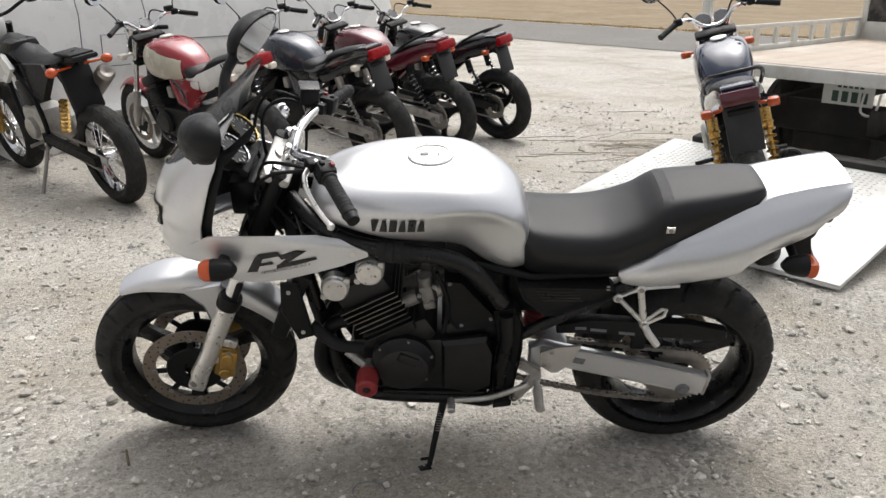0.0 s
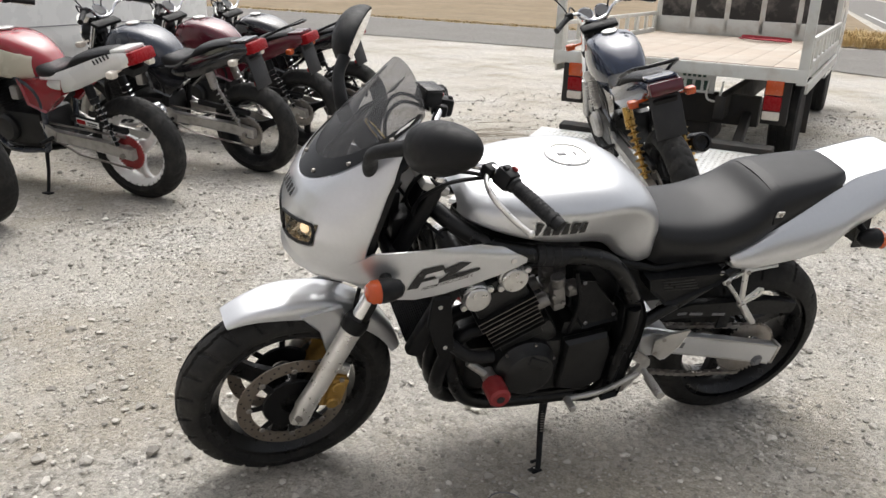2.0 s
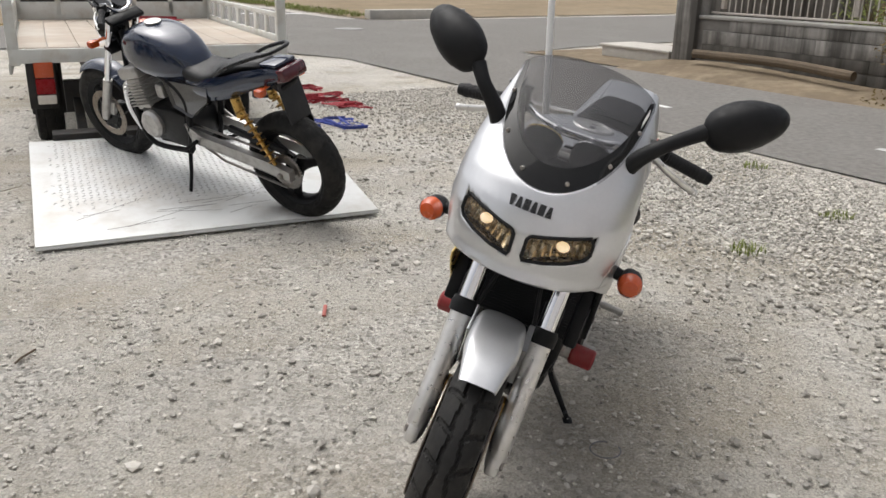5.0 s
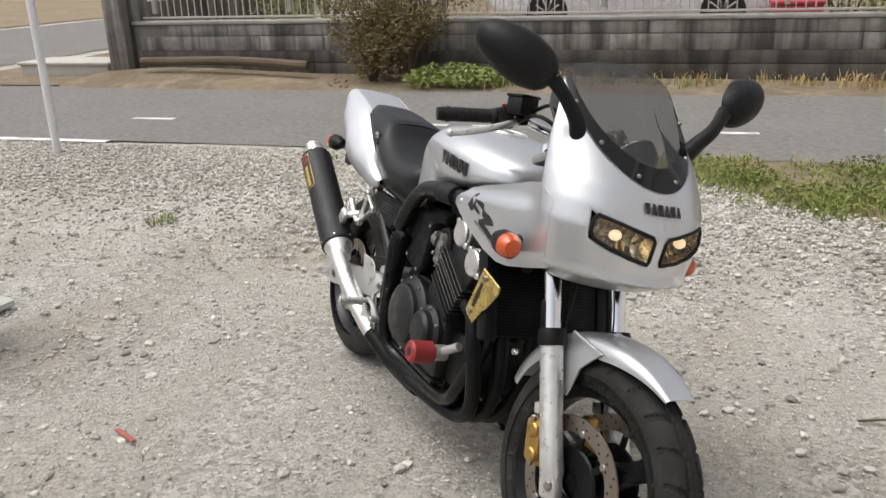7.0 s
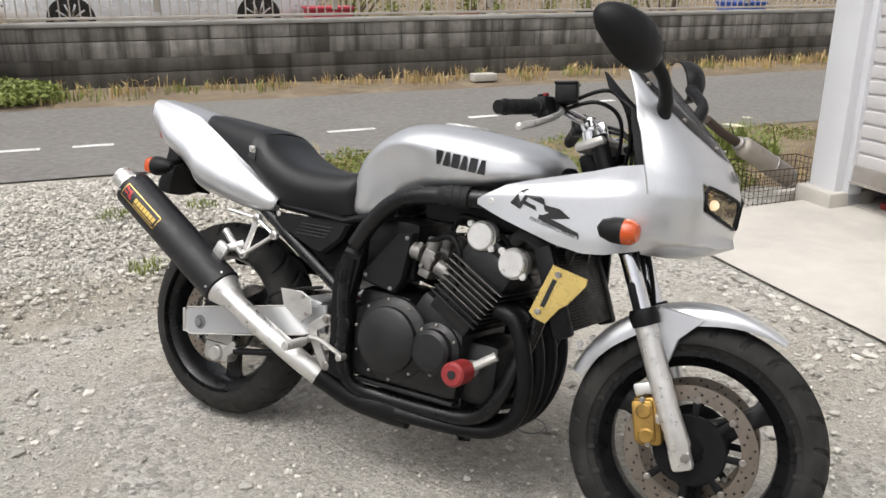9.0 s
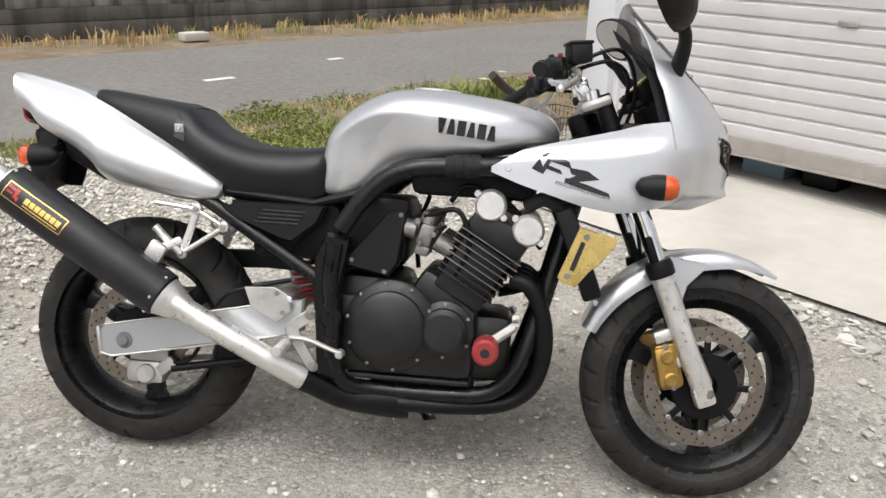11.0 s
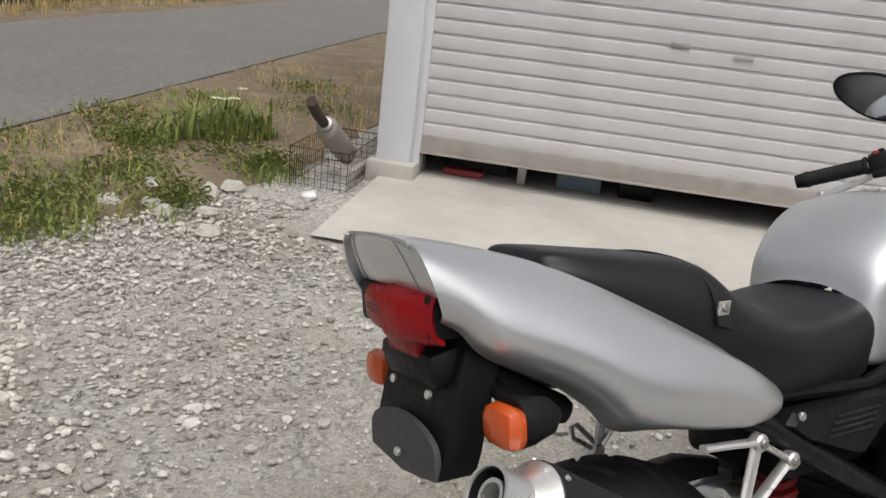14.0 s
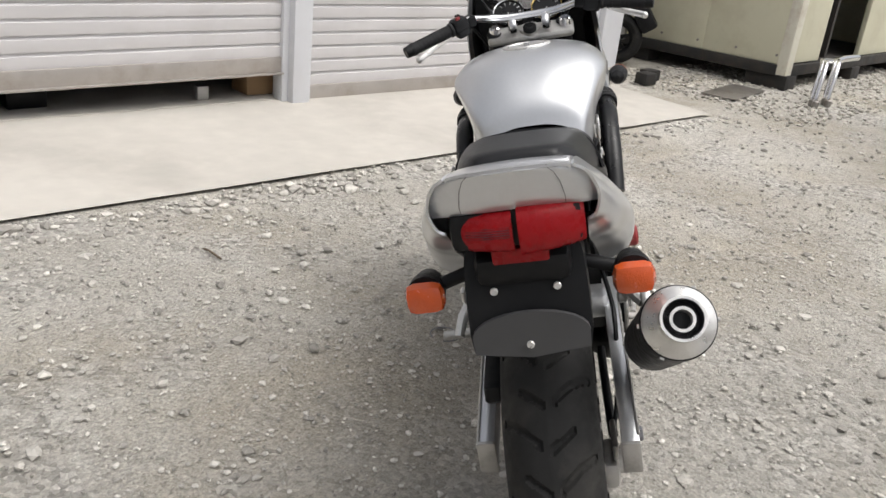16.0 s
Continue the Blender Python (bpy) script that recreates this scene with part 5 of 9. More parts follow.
# rear skirt of the cowl, above the lamp
SKIRT = ((0.002, 0.947, 0.087), (0.000, 0.941, 0.098), (-0.006, 0.925, 0.109), (-0.017, 0.900, 0.117), (-0.025, 0.886, 0.116))
rows = [[(1.038 + dx - 0.018 * q ** 4, w * q, z - 0.006 * abs(q) ** 3) for q in (-1, -0.8, -0.4, 0, 0.4, 0.8, 1)] for dx, z, w in SKIRT]
skirt = part("tail_skirt", Geo().sheet(smooth_grid(rows, 3, 3), 0.004), SILVER, MB, "silver tail cowl rear", 60)
for q in (-0.62, 0.62):
    part("panel_seam", Geo().tube([(x, w * q, z + 0.0029) for x, z, w in DECK[1:]], 0.0006, 5), DECAL_GREY, deck)
    part("panel_seam", Geo().tube([(1.0382 + dx - 0.018 * q ** 4, w * q, z - 0.0014) for dx, z, w in SKIRT], 0.0006, 5), DECAL_GREY, skirt)
lamp = part("tail_light", Geo().box((0.990, 0, 0.858), (0.05, 0.186, 0.056), 0.010), PLASTIC, MB, "twin red tail light")
for s in (-1, 1):
    rows = []
    for h, d in ((0.830, 0.0), (0.838, 0.010), (0.858, 0.014), (0.877, 0.010), (0.884, 0.0)):
        rows.append([(1.012 + d - 0.020 * (q ** 3) * (1 if q > 0 else 0), s * (0.004 + 0.088 * q), h - 0.006 * (1 - q) * (1 if h < 0.85 else 0)) for q in (0, 0.1, 0.4, 0.75, 0.93, 1.0)])
    part("lamp_lens", Geo().sheet(smooth_grid(rows, 3, 3), 0.006), RED_LENS, lamp, "red ribbed lens", 50)
    for k in range(12):
        z = 0.836 + 0.0036 * k
        part("lens_rib", Geo().tube([(1.0145 + 0.012 * math.sin(math.pi * (z - 0.830) / 0.054) - 0.020 * (q ** 3), s * (0.008 + 0.080 * q), z) for q in (0, 0.4, 0.75, 0.95)], 0.0008, 4, cap=False), DARK_LENS, lamp)
part("reflector", Geo().box((0.996, 0, 0.812), (0.012, 0.082, 0.030), 0.003, rot=(0, 14, 0)), RED_LENS, lamp, "small red reflector")

# plate holder and inner mudguard
rows = []
for x, z, w in ((0.952, 0.835, 0.080), (0.970, 0.79, 0.088), (0.984, 0.735, 0.090), (0.996, 0.688, 0.090), (1.002, 0.663, 0.086)):
    rows.append([(x - 0.05 * (abs(q) > 1), w * max(-1, min(1, q)) * (1.0 if abs(q) <= 1 else 1.02), z + (0.012 * (1 - q * q) if z < 0.67 and abs(q) <= 1 else 0) * -1) for q in (-1.1, -1, -0.5, 0, 0.5, 1, 1.1)])
pl = part("plate_holder", Geo().sheet(rows, 0.005), PLASTIC, MB, "black plastic plate holder without a plate", 40)
part("holder_flap", Geo().prism([(y, z + 0.018) for y, z in [(-0.085, 0.645), (-0.086, 0.672)] + [(0.086 * math.cos(radians(180 - 180 * i / 14)), 0.672 + 0.036 * math.sin(radians(180 * i / 14))) for i in range(15)] + [(0.085, 0.645), (0.0, 0.634)]], 0.9975, 1.0055, "yz"), material("grey_flap", (0.055, 0.055, 0.057), 0.6, 0, 0.2, 50), pl, "grey rubber flap")
for p in ((0.988, -0.046, 0.756), (0.988, 0.046, 0.756), (1.007, -0.002, 0.675)):
    part("holder_bolt", bolts(Geo(), [p], (1, 0, 0.2), 0.006, 0.006), ALU, pl)
g = Geo()
g.box((0.93, 0, 0.80), (0.14, 0.14, 0.05), 0.015, rot=(0, 12, 0))
g.box((0.86, 0, 0.74), (0.16, 0.15, 0.04), 0.015, rot=(0, -28, 0))
part("inner_mudguard", g, PLASTIC, MB)
for s in (-1, 1):
    g = Geo().tube([(0.918, s * 0.06, 0.770), (0.922, s * 0.135, 0.748)], 0.011, 12)
    g.lathe([(0.008, -0.05), (0.022, -0.035), (0.029, -0.005), (0.030, 0.012)], (0.932, s * 0.156, 0.743), (1, 0, -0.04), 20)
    ind = part("indicator", g, PLASTIC, MB, "rear indicator with amber lens")
    part("indicator_lens", Geo().box((0.955, s * 0.156, 0.742), (0.034, 0.062, 0.050), 0.0165), AMBER, ind, "amber lens")

# ---- frame ----
for s in (-1, 1):
    UP = [(-0.385, 0.045, 0.86), (-0.32, 0.10, 0.825), (-0.24, 0.150, 0.797), (-0.12, 0.176, 0.783), (-0.01, 0.182, 0.775), (0.065, 0.180, 0.748), (0.125, 0.178, 0.690), (0.172, 0.174, 0.62)]
    LOW = [(0.185, 0.172, 0.585), (0.192, 0.168, 0.50), (0.183, 0.162, 0.40), (0.180, 0.158, 0.31), (0.150, 0.140, 0.243), (0.07, 0.112, 0.225), (-0.10, 0.108, 0.225), (-0.20, 0.105, 0.238), (-0.262, 0.11, 0.30), (-0.31, 0.09, 0.45), (-0.355, 0.07, 0.64), (-0.395, 0.045, 0.80)]
    part("frame_tube", Geo().tube(curve([(x, s * y, z) for x, y, z in UP], 5), 0.0225, 16), BLACK_GLOSS, MB, "black tubular frame")
    part("frame_tube", Geo().tube(curve([(x, s * y, z) for x, y, z in LOW], 5), 0.0205, 16), BLACK_GLOSS, MB)
    g = Geo().prism([(0.150, 0.60), (0.205, 0.610), (0.232, 0.555), (0.235, 0.47), (0.222, 0.36), (0.215, 0.26), (0.165, 0.25), (0.160, 0.38), (0.168, 0.48)], s * 0.135, s * 0.172, bev=0.010)
    g.cyl((0.186, s * 0.165, 0.405), (0.186, s * 0.180, 0.405), 0.027, 24, 0.005)
    part("pivot_plate", g, BLACK, MB)
    part("tube_cover", Geo().tube([(-0.145, s * 0.179, 0.786), (-0.13, s * 0.180, 0.786), (-0.126, s * 0.181, 0.785), (-0.11, s * 0.182, 0.784), (-0.106, s * 0.182, 0.784), (-0.09, s * 0.183, 0.783), (-0.086, s * 0.183, 0.782), (-0.068, s * 0.183, 0.780)], [0.026, 0.029, 0.026, 0.029, 0.026, 0.029, 0.026, 0.027], 18), GRIP, MB, "ribbed black rubber sleeve")
    part("subframe", Geo().tube(curve([(0.205, s * 0.155, 0.482), (0.235, s * 0.150, 0.500), (0.398, s * 0.140, 0.594), (0.50, s * 0.132, 0.655), (0.66, s * 0.105, 0.73), (0.90, s * 0.075, 0.80)], 4), 0.0175, 12), BLACK_GLOSS, MB)
    part("subframe", Geo().tube([(0.10, s * 0.13, 0.715), (0.25, s * 0.125, 0.672), (0.50, s * 0.12, 0.690)], 0.012, 10), BLACK, MB)
    # side cover with louvres
    sc = part("side_cover", Geo().prism([(0.212, 0.668), (0.455, 0.668), (0.470, 0.652), (0.440, 0.628), (0.315, 0.578), (0.288, 0.575), (0.228, 0.628)], s * 0.120, s * 0.158, bev=0.010), PLASTIC, MB, "black side cover with louvres")
    g = Geo()
    for k in range(4):
        g.box((0.315 + 0.006 * k * 1.0, s * 0.158, 0.650 - 0.0095 * k), (0.105, 0.005, 0.0042), 0.001)
    part("louvre", g, DECAL, sc)
    part("cover_bolt", bolts(Geo(), [(0.448, s * 0.156, 0.664)], (0, s, 0), 0.007, 0.006), ALU_DULL, sc)
    ac = part("airbox_cover", Geo().prism([(0.020, 0.675), (0.065, 0.668), (0.165, 0.548), (0.160, 0.528), (0.058, 0.508), (0.035, 0.540)], s * 0.105, s * 0.145, bev=0.008), PLASTIC, MB, "dark triangular intake cover")
    part("cover_bolt", bolts(Geo(), [(0.148, s * 0.144, 0.545), (0.068, s * 0.144, 0.522), (0.035, s * 0.144, 0.66)], (0, s, 0), 0.006, 0.004), DECAL_GREY, ac)

# ---- engine ----
eng = part("crankcase", Geo().box((0.02, 0, 0.365), (0.36, 0.28, 0.20), 0.03).box((0.10, 0, 0.46), (0.17, 0.24, 0.10), 0.03).box((-0.03, 0, 0.25), (0.26, 0.20, 0.07), 0.02).box((-0.07, 0, 0.47), (0.14, 0.27, 0.08), 0.02, rot=(0, -30, 0)).box((-0.185, 0, 0.345), (0.12, 0.20, 0.17), 0.03), ENGINE, MB, "black engine crankcase")
g = Geo().lathe([(0.112, 0.0), (0.112, 0.016), (0.104, 0.024), (0.088, 0.030), (0.086, 0.042), (0.074, 0.050), (0.0, 0.052)], (0.046, 0.132, 0.392), (0, 1, 0), 48)
cc = part("clutch_cover", g, ENGINE, eng, "round black clutch cover")
for a in range(10, 360, 36):
    part("cover_bolt", bolts(Geo(), [(0.046 + 0.104 * math.cos(radians(a)), 0.150, 0.392 + 0.104 * math.sin(radians(a)))], (0, 1, 0), 0.0045, 0.010), STEEL, cc)
g = Geo().lathe([(0.070, 0.0), (0.070, 0.016), (0.056, 0.026), (0.054, 0.042), (0.044, 0.050), (0.0, 0.052)], (-0.085, 0.130, 0.392), (0, 1, 0), 40)
pc = part("pulse_cover", g, ENGINE, eng, "small round black engine cover")
for a in range(30, 360, 60):
    part("cover_bolt", bolts(Geo(), [(-0.085 + 0.064 * math.cos(radians(a)), 0.146, 0.392 + 0.064 * math.sin(radians(a)))], (0, 1, 0), 0.0045, 0.009), STEEL, pc)
g = Geo().lathe([(0.088, 0.0), (0.088, 0.03), (0.080, 0.040), (0.070, 0.062), (0.056, 0.068), (0.0, 0.068)], (-0.090, -0.125, 0.392), (0, -1, 0), 40)
g.box((-0.075, -0.188, 0.435), (0.06, 0.02, 0.03), 0.006, rot=(0, 25, 0))
gc = part("generator_cover", g, ENGINE, eng, "round black generator cover")
for a in range(20, 360, 60):
    part("cover_bolt", bolts(Geo(), [(-0.090 + 0.083 * math.cos(radians(a)), -0.155, 0.392 + 0.083 * math.sin(radians(a)))], (0, -1, 0), 0.0045, 0.010), STEEL, gc)
part("sprocket_cover", Geo().prism([(0.015, 0.47), (0.14, 0.49), (0.165, 0.44), (0.16, 0.31), (0.10, 0.28), (0.02, 0.30)], -0.165, -0.125, bev=0.012), ENGINE, eng)
part("sump_plate", Geo().box((0.0, 0.0, 0.262), (0.30, 0.275, 0.012), 0.004), ENGINE, eng)
EM = Matrix.Translation((-0.105, 0, 0.47)) @ pose(0, 0, 0, 0, -30, 0)
part("cylinder_block", Geo().box((0, 0, 0.075), (0.125, 0.29, 0.15), 0.008, m=EM).box((-0.0, 0, 0.185), (0.15, 0.30, 0.07), 0.01, m=EM), ENGINE, eng, "finned black cylinder block")
for k in range(8):
    z = 0.042 + 0.0160 * k
    w = 0.152 if k < 5 else 0.166
    part("fin", Geo().box((0, 0, z), (w, 0.316 if k < 5 else 0.326, 0.0050), 0.001, m=EM), ENGINE, eng)
    if k >= 2:
        part("fin_edge", Geo().box((0, 0, z), (w + 0.0016, 0.3175 if k < 5 else 0.3275, 0.0014), m=EM), STEEL, eng, "polished fin edge")
g = Geo().box((0, 0, 0.225), (0.16, 0.285, 0.04), 0.012, m=EM)
for dx in (-0.053, 0.053):
    g.cyl(EM @ Vector((dx, -0.150, 0.232)), EM @ Vector((dx, 0.150, 0.232)), 0.034, 28, 0.004)
part("cam_cover", g, ENGINE, eng, "black cam cover")
for s in (-1, 1):
    for dx in (-0.053, 0.053):
        a = EM @ Vector((dx, s * 0.120, 0.232))
        g = Geo().cyl(a, (a[0], s * 0.152, a[2]), 0.0385, 28, 0.004)
        g.cyl((a[0], s * 0.150, a[2]), (a[0], s * 0.163, a[2]), 0.0355, 28, 0.004)
        for q in (40, 220):
            g.cyl((a[0] + 0.041 * math.cos(radians(q)), s * 0.145, a[2] + 0.041 * math.sin(radians(q))), (a[0] + 0.041 * math.cos(radians(q)), s * 0.158, a[2] + 0.041 * math.sin(radians(q))), 0.009, 12, 0.002)
        part("cam_end_cap", g, ALU, eng, "round polished cam end cap")
CARB = material("carburettor_metal", (0.26, 0.25, 0.24), 0.5, 0.7, 0.3, 80, 0.15, 300, (0.05, 0.045, 0.04), 0.6, 22)
for y in (-0.118, -0.043, 0.043, 0.118):
    g = Geo().box((-0.025, y, 0.615), (0.036, 0.040, 0.055), 0.008, rot=(0, -15, 0)).box((-0.018, y, 0.578), (0.034, 0.036, 0.024), 0.006, rot=(0, -15, 0)).cyl((-0.026, y, 0.640), (-0.034, y, 0.668), 0.020, 18, 0.003)
    g.cyl((-0.05, y, 0.60), (-0.09, y, 0.58), 0.021, 16)
    g.cyl((0.0, y, 0.625), (0.05, y, 0.635), 0.023, 16)
    for dx, dz, r in ((0.02, 0.03, 0.008), (-0.02, 0.0, 0.007), (0.012, -0.022, 0.006)):
        yy = y + math.copysign(0.019, y)
        g.cyl((-0.025 + dx, yy, 0.618 + dz), (-0.025 + dx, yy + math.copysign(0.010, y), 0.618 + dz), r, 10, 0.002)
    part("carburettor", g, CARB, eng, "dull aluminium carburettor")
# exhaust headers and collector
for k, y in enumerate((-0.128, -0.045, 0.045, 0.128)):
    pts = curve([(-0.235, y, 0.525), (-0.285, y * 1.02, 0.505), (-0.318, y * 1.0, 0.43), (-0.325, y * 0.85, 0.34), (-0.300, y * 0.6 + 0.01, 0.255), (-0.235, y * 0.5 + 0.02, 0.207), (-0.12, y * 0.42 + 0.045, 0.195), (0.02, y * 0.30 + 0.075, 0.195)], 5)
    part("exhaust_header", Geo().tube(pts, 0.0205, 16), BLACK, MB, "black exhaust header pipe")
part("collector", Geo().tube(curve([(0.00, 0.078, 0.196), (0.08, 0.095, 0.196), (0.16, 0.120, 0.205), (0.25, 0.160, 0.250)], 5), [0.048, 0.048, 0.047, 0.046, 0.044, 0.042, 0.040, 0.038, 0.036, 0.034, 0.033, 0.032, 0.031, 0.030, 0.030, 0.030], 18), BLACK, MB, "black exhaust collector")
part("exhaust_pipe", Geo().tube(curve([(0.24, 0.156, 0.244), (0.31, 0.180, 0.285), (0.42, 0.200, 0.345), (0.50, 0.208, 0.388), (0.555, 0.213, 0.420)], 5), 0.0285, 20), ALU, MB, "bare metal exhaust pipe")
c0, c1 = Vector((0.545, 0.200, 0.407)), Vector((1.010, 0.214, 0.694))
ax = (c1 - c0).normalized()
can = part("silencer", Geo().lathe([(0.034, 0.0), (0.049, 0.045), (0.056, 0.050), (0.0565, 0.060), (0.0565, 0.488), (0.056, 0.496), (0.053, 0.498)], c0, ax, 40), CAN, MB, "matt black round silencer")
part("silencer_cone", Geo().lathe([(0.029, -0.012), (0.033, -0.01), (0.035, 0.002), (0.050, 0.046), (0.051, 0.050)], c0, ax, 32), ALU, can)
part("silencer_end", Geo().lathe([(0.0545, 0.492), (0.054, 0.4995), (0.050, 0.504), (0.034, 0.512), (0.031, 0.516), (0.0305, 0.550), (0.0325, 0.552), (0.0325, 0.558), (0.0285, 0.558), (0.0280, 0.545), (0.0280, 0.520)], c0, ax, 36), ALU, can, "bare metal silencer outlet")
# black lining and end disc: the shade deep in the outlet, set as colour
part("outlet_bore", Geo().lathe([(0.0283, 0.555), (0.0283, 0.524), (0.0274, 0.524), (0.0274, 0.555)], c0, ax, 28, closed=True).lathe([(0.0277, 0.5225), (0.0, 0.5225)], c0, ax, 28), DECAL, can)
part("core_tube", Geo().lathe([(0.0185, 0.523), (0.0185, 0.551), (0.0140, 0.551), (0.0140, 0.523)], c0, ax, 24, closed=True), ALU, can)
side = Vector((0, 1, 0)) - ax * ax.y
side.normalize()
upv = side.cross(ax).normalized()
if upv.z < 0:
    upv = -upv
def on_can(a, b, lift=0.0008):
    t = b / 0.0565 + 0.0
    return c0 + ax * (a + 0.024) + (side * math.cos(t) + upv * math.sin(t)) * (0.0565 + lift)
def can_patch(a0, a1, b0, b1, lift, n=6):
    return Geo().sheet([[tuple(on_can(a0 + (a1 - a0) * i / 2, b0 + (b1 - b0) * j / n, lift)) for j in range(n + 1)] for i in range(3)])
lab = part("maker_label", can_patch(0.290, 0.455, -0.008, 0.034, 0.0007), material("label_gold", (0.72, 0.50, 0.14), 0.35, 0.6), can, "gold-bordered black maker's label")
part("label_field", can_patch(0.2925, 0.4525, -0.0055, 0.0315, 0.0012), DECAL, lab)
LABEL_GOLD = material("label_gold_bar", (0.72, 0.50, 0.14), 0.35, 0.6)
for k in range(7):
    a = 0.300 + 0.0145 * k
    part("label_bar", can_patch(a, a + 0.012, 0.006, 0.020, 0.0016), LABEL_GOLD, lab)
part("label_bar", can_patch(0.302, 0.398, -0.001, 0.002, 0.0016), LABEL_GOLD, lab)
g = Geo()
for a0, a1, b0, b1 in ((0.420, 0.428, 0.004, 0.026), (0.428, 0.440, 0.018, 0.024), (0.432, 0.448, 0.008, 0.013), (0.440, 0.452, 0.020, 0.027), (0.414, 0.420, 0.0, 0.010)):
    gg = can_patch(a0, a1, b0, b1, 0.0016)
    g.add(gg.v, gg.f)
part("label_emblem", g, material("label_red", (0.45, 0.03, 0.03), 0.4), lab, "red emblem shapes")
for t in range(6):
    for a in (0.060, 0.490):
        out = side * math.cos(t * math.pi / 3) + upv * math.sin(t * math.pi / 3)
        p = c0 + ax * a + out * 0.0565
        part("rivet", Geo().cyl(p, p + out * 0.003, 0.0035, 8), ALU, can)
p = c0 + ax * 0.115 + upv * 0.058 - side * 0.01
part("silencer_bracket", Geo().box((p.x, p.y, p.z + 0.018), (0.045, 0.020, 0.05), 0.008, rot=(0, -30, 0)).tube([(p.x, p.y - 0.005, p.z + 0.02), (0.57, 0.15, 0.56)], 0.012, 10), ALU, can)

# swingarm, chain, rear brake
right_arm = [(0.258, 0.440), (0.323, 0.425), (0.388, 0.414), (0.560, 0.378), (0.759, 0.338), (0.772, 0.325), (0.768, 0.268), (0.739, 0.260), (0.539, 0.299), (0.316, 0.346), (0.258, 0.362)]
left_arm = [(0.258, 0.450), (0.290, 0.460), (0.560, 0.402), (0.766, 0.350), (0.776, 0.338), (0.770, 0.288), (0.754, 0.284), (0.560, 0.334), (0.363, 0.381), (0.258, 0.376)]
arm = part("swingarm", Geo().prism(left_arm, -0.150, -0.118, bev=0.006).prism(right_arm, 0.118, 0.150, bev=0.006).box((0.33, 0, 0.415), (0.08, 0.26, 0.06), 0.015), SILVER, MB, "boxed silver aluminium swingarm")
for s, poly in ((-1, left_arm), (1, right_arm)):
    half = len(poly) // 2
    for edge in (poly[1:half], poly[half + 1:-1]):
        part("weld_edge", Geo().tube([(x, s * 0.1495, z) for x, z in edge], 0.0028, 6), ALU_DULL, arm)
    part("end_cap", Geo().box((0.771, s * 0.134, 0.318 if s < 0 else 0.297), (0.010, 0.036, 0.072), 0.003, rot=(0, 8, 0)), ALU_DULL, arm, "cast chain adjuster end cap")
part("arm_sticker", Geo().box((0.385, -0.1508, 0.408), (0.062, 0.0012, 0.020), 0, rot=(0, 13, 0)), DECAL_GREY, arm, "faded grey sticker")
for s in (-1, 1):
    part("axle_block", Geo().cyl((0.706, s * 0.145, 0.303), (0.706, s * 0.160, 0.303), 0.014, 6, 0.002).cyl((0.706, s * 0.147, 0.303), (0.706, s * 0.153, 0.303), 0.021, 24, 0.002), DECAL_GREY, arm)
g = Geo()
up, dn = [(0.10, 0.47), (0.3, 0.440), (0.712, 0.392)], [(0.10, 0.33), (0.3, 0.27), (0.5, 0.225), (0.712, 0.203)]
def chain_line(pts, n):
    p = curve([(x, 0, z) for x, z in pts], 12)
    seg = np.cumsum([0] + [math.dist(p[i], p[i + 1]) for i in range(len(p) - 1)])
    out = []
    for i in range(n):
        d = seg[-1] * i / (n - 1)
        out.append((float(np.interp(d, seg, [q[0] for q in p])), float(np.interp(d, seg, [q[2] for q in p]))))
    return out
for line, n in ((up, 40), (dn, 42)):
    q = chain_line(line, n)
    for i in range(n - 1):
        a, b = q[i], q[i + 1]
        dy = 0.007 if i % 2 else 0.0045
        an = math.degrees(math.atan2(b[1] - a[1], b[0] - a[0]))
        for s in (-1, 1):
            g.box(((a[0] + b[0]) / 2, -0.089 + s * dy, (a[1] + b[1]) / 2), (0.019, 0.0018, 0.0125), 0, rot=(0, -an, 0))
        g.cyl((a[0], -0.097, a[1]), (a[0], -0.081, a[1]), 0.0045, 8)
part("drive_chain", g, STEEL, MB, "greasy drive chain")
g = Geo().prism([(0.335, 0.500), (0.42, 0.522), (0.70, 0.512), (0.808, 0.488), (0.812, 0.462), (0.80, 0.452), (0.42, 0.476), (0.335, 0.474)], -0.115, -0.085, bev=0.004)
g.box((0.57, -0.10, 0.44), (0.04, 0.008, 0.06), 0.003)
cg = part("chain_guard", g, PLASTIC, MB, "black chain guard")
part("guard_slot", Geo().box((0.45, -0.1155, 0.487), (0.045, 0.002, 0.009), 0, rot=(0, 6, 0)).box((0.53, -0.1155, 0.477), (0.045, 0.002, 0.009), 0, rot=(0, 6, 0)).box((0.40, -0.1155, 0.493), (0.03, 0.002, 0.009)), DECAL_GREY, cg)
rc = part("rear_caliper", Geo().box((0.672, 0.085, 0.215), (0.10, 0.05, 0.06), 0.014).cyl((0.665, 0.10, 0.213), (0.665, 0.125, 0.213), 0.024, 20, 0.004).box((0.66, 0.105, 0.262), (0.10, 0.012, 0.035), 0.005).box((0.615, 0.105, 0.235), (0.05, 0.012, 0.03), 0.004, rot=(0, 40, 0)), ALU_DULL, MB, "dull rear brake caliper")
part("torque_rod", Geo().tube([(0.60, 0.105, 0.230), (0.40, 0.10, 0.268), (0.33, 0.10, 0.29)], 0.010, 10), BLACK, rc)
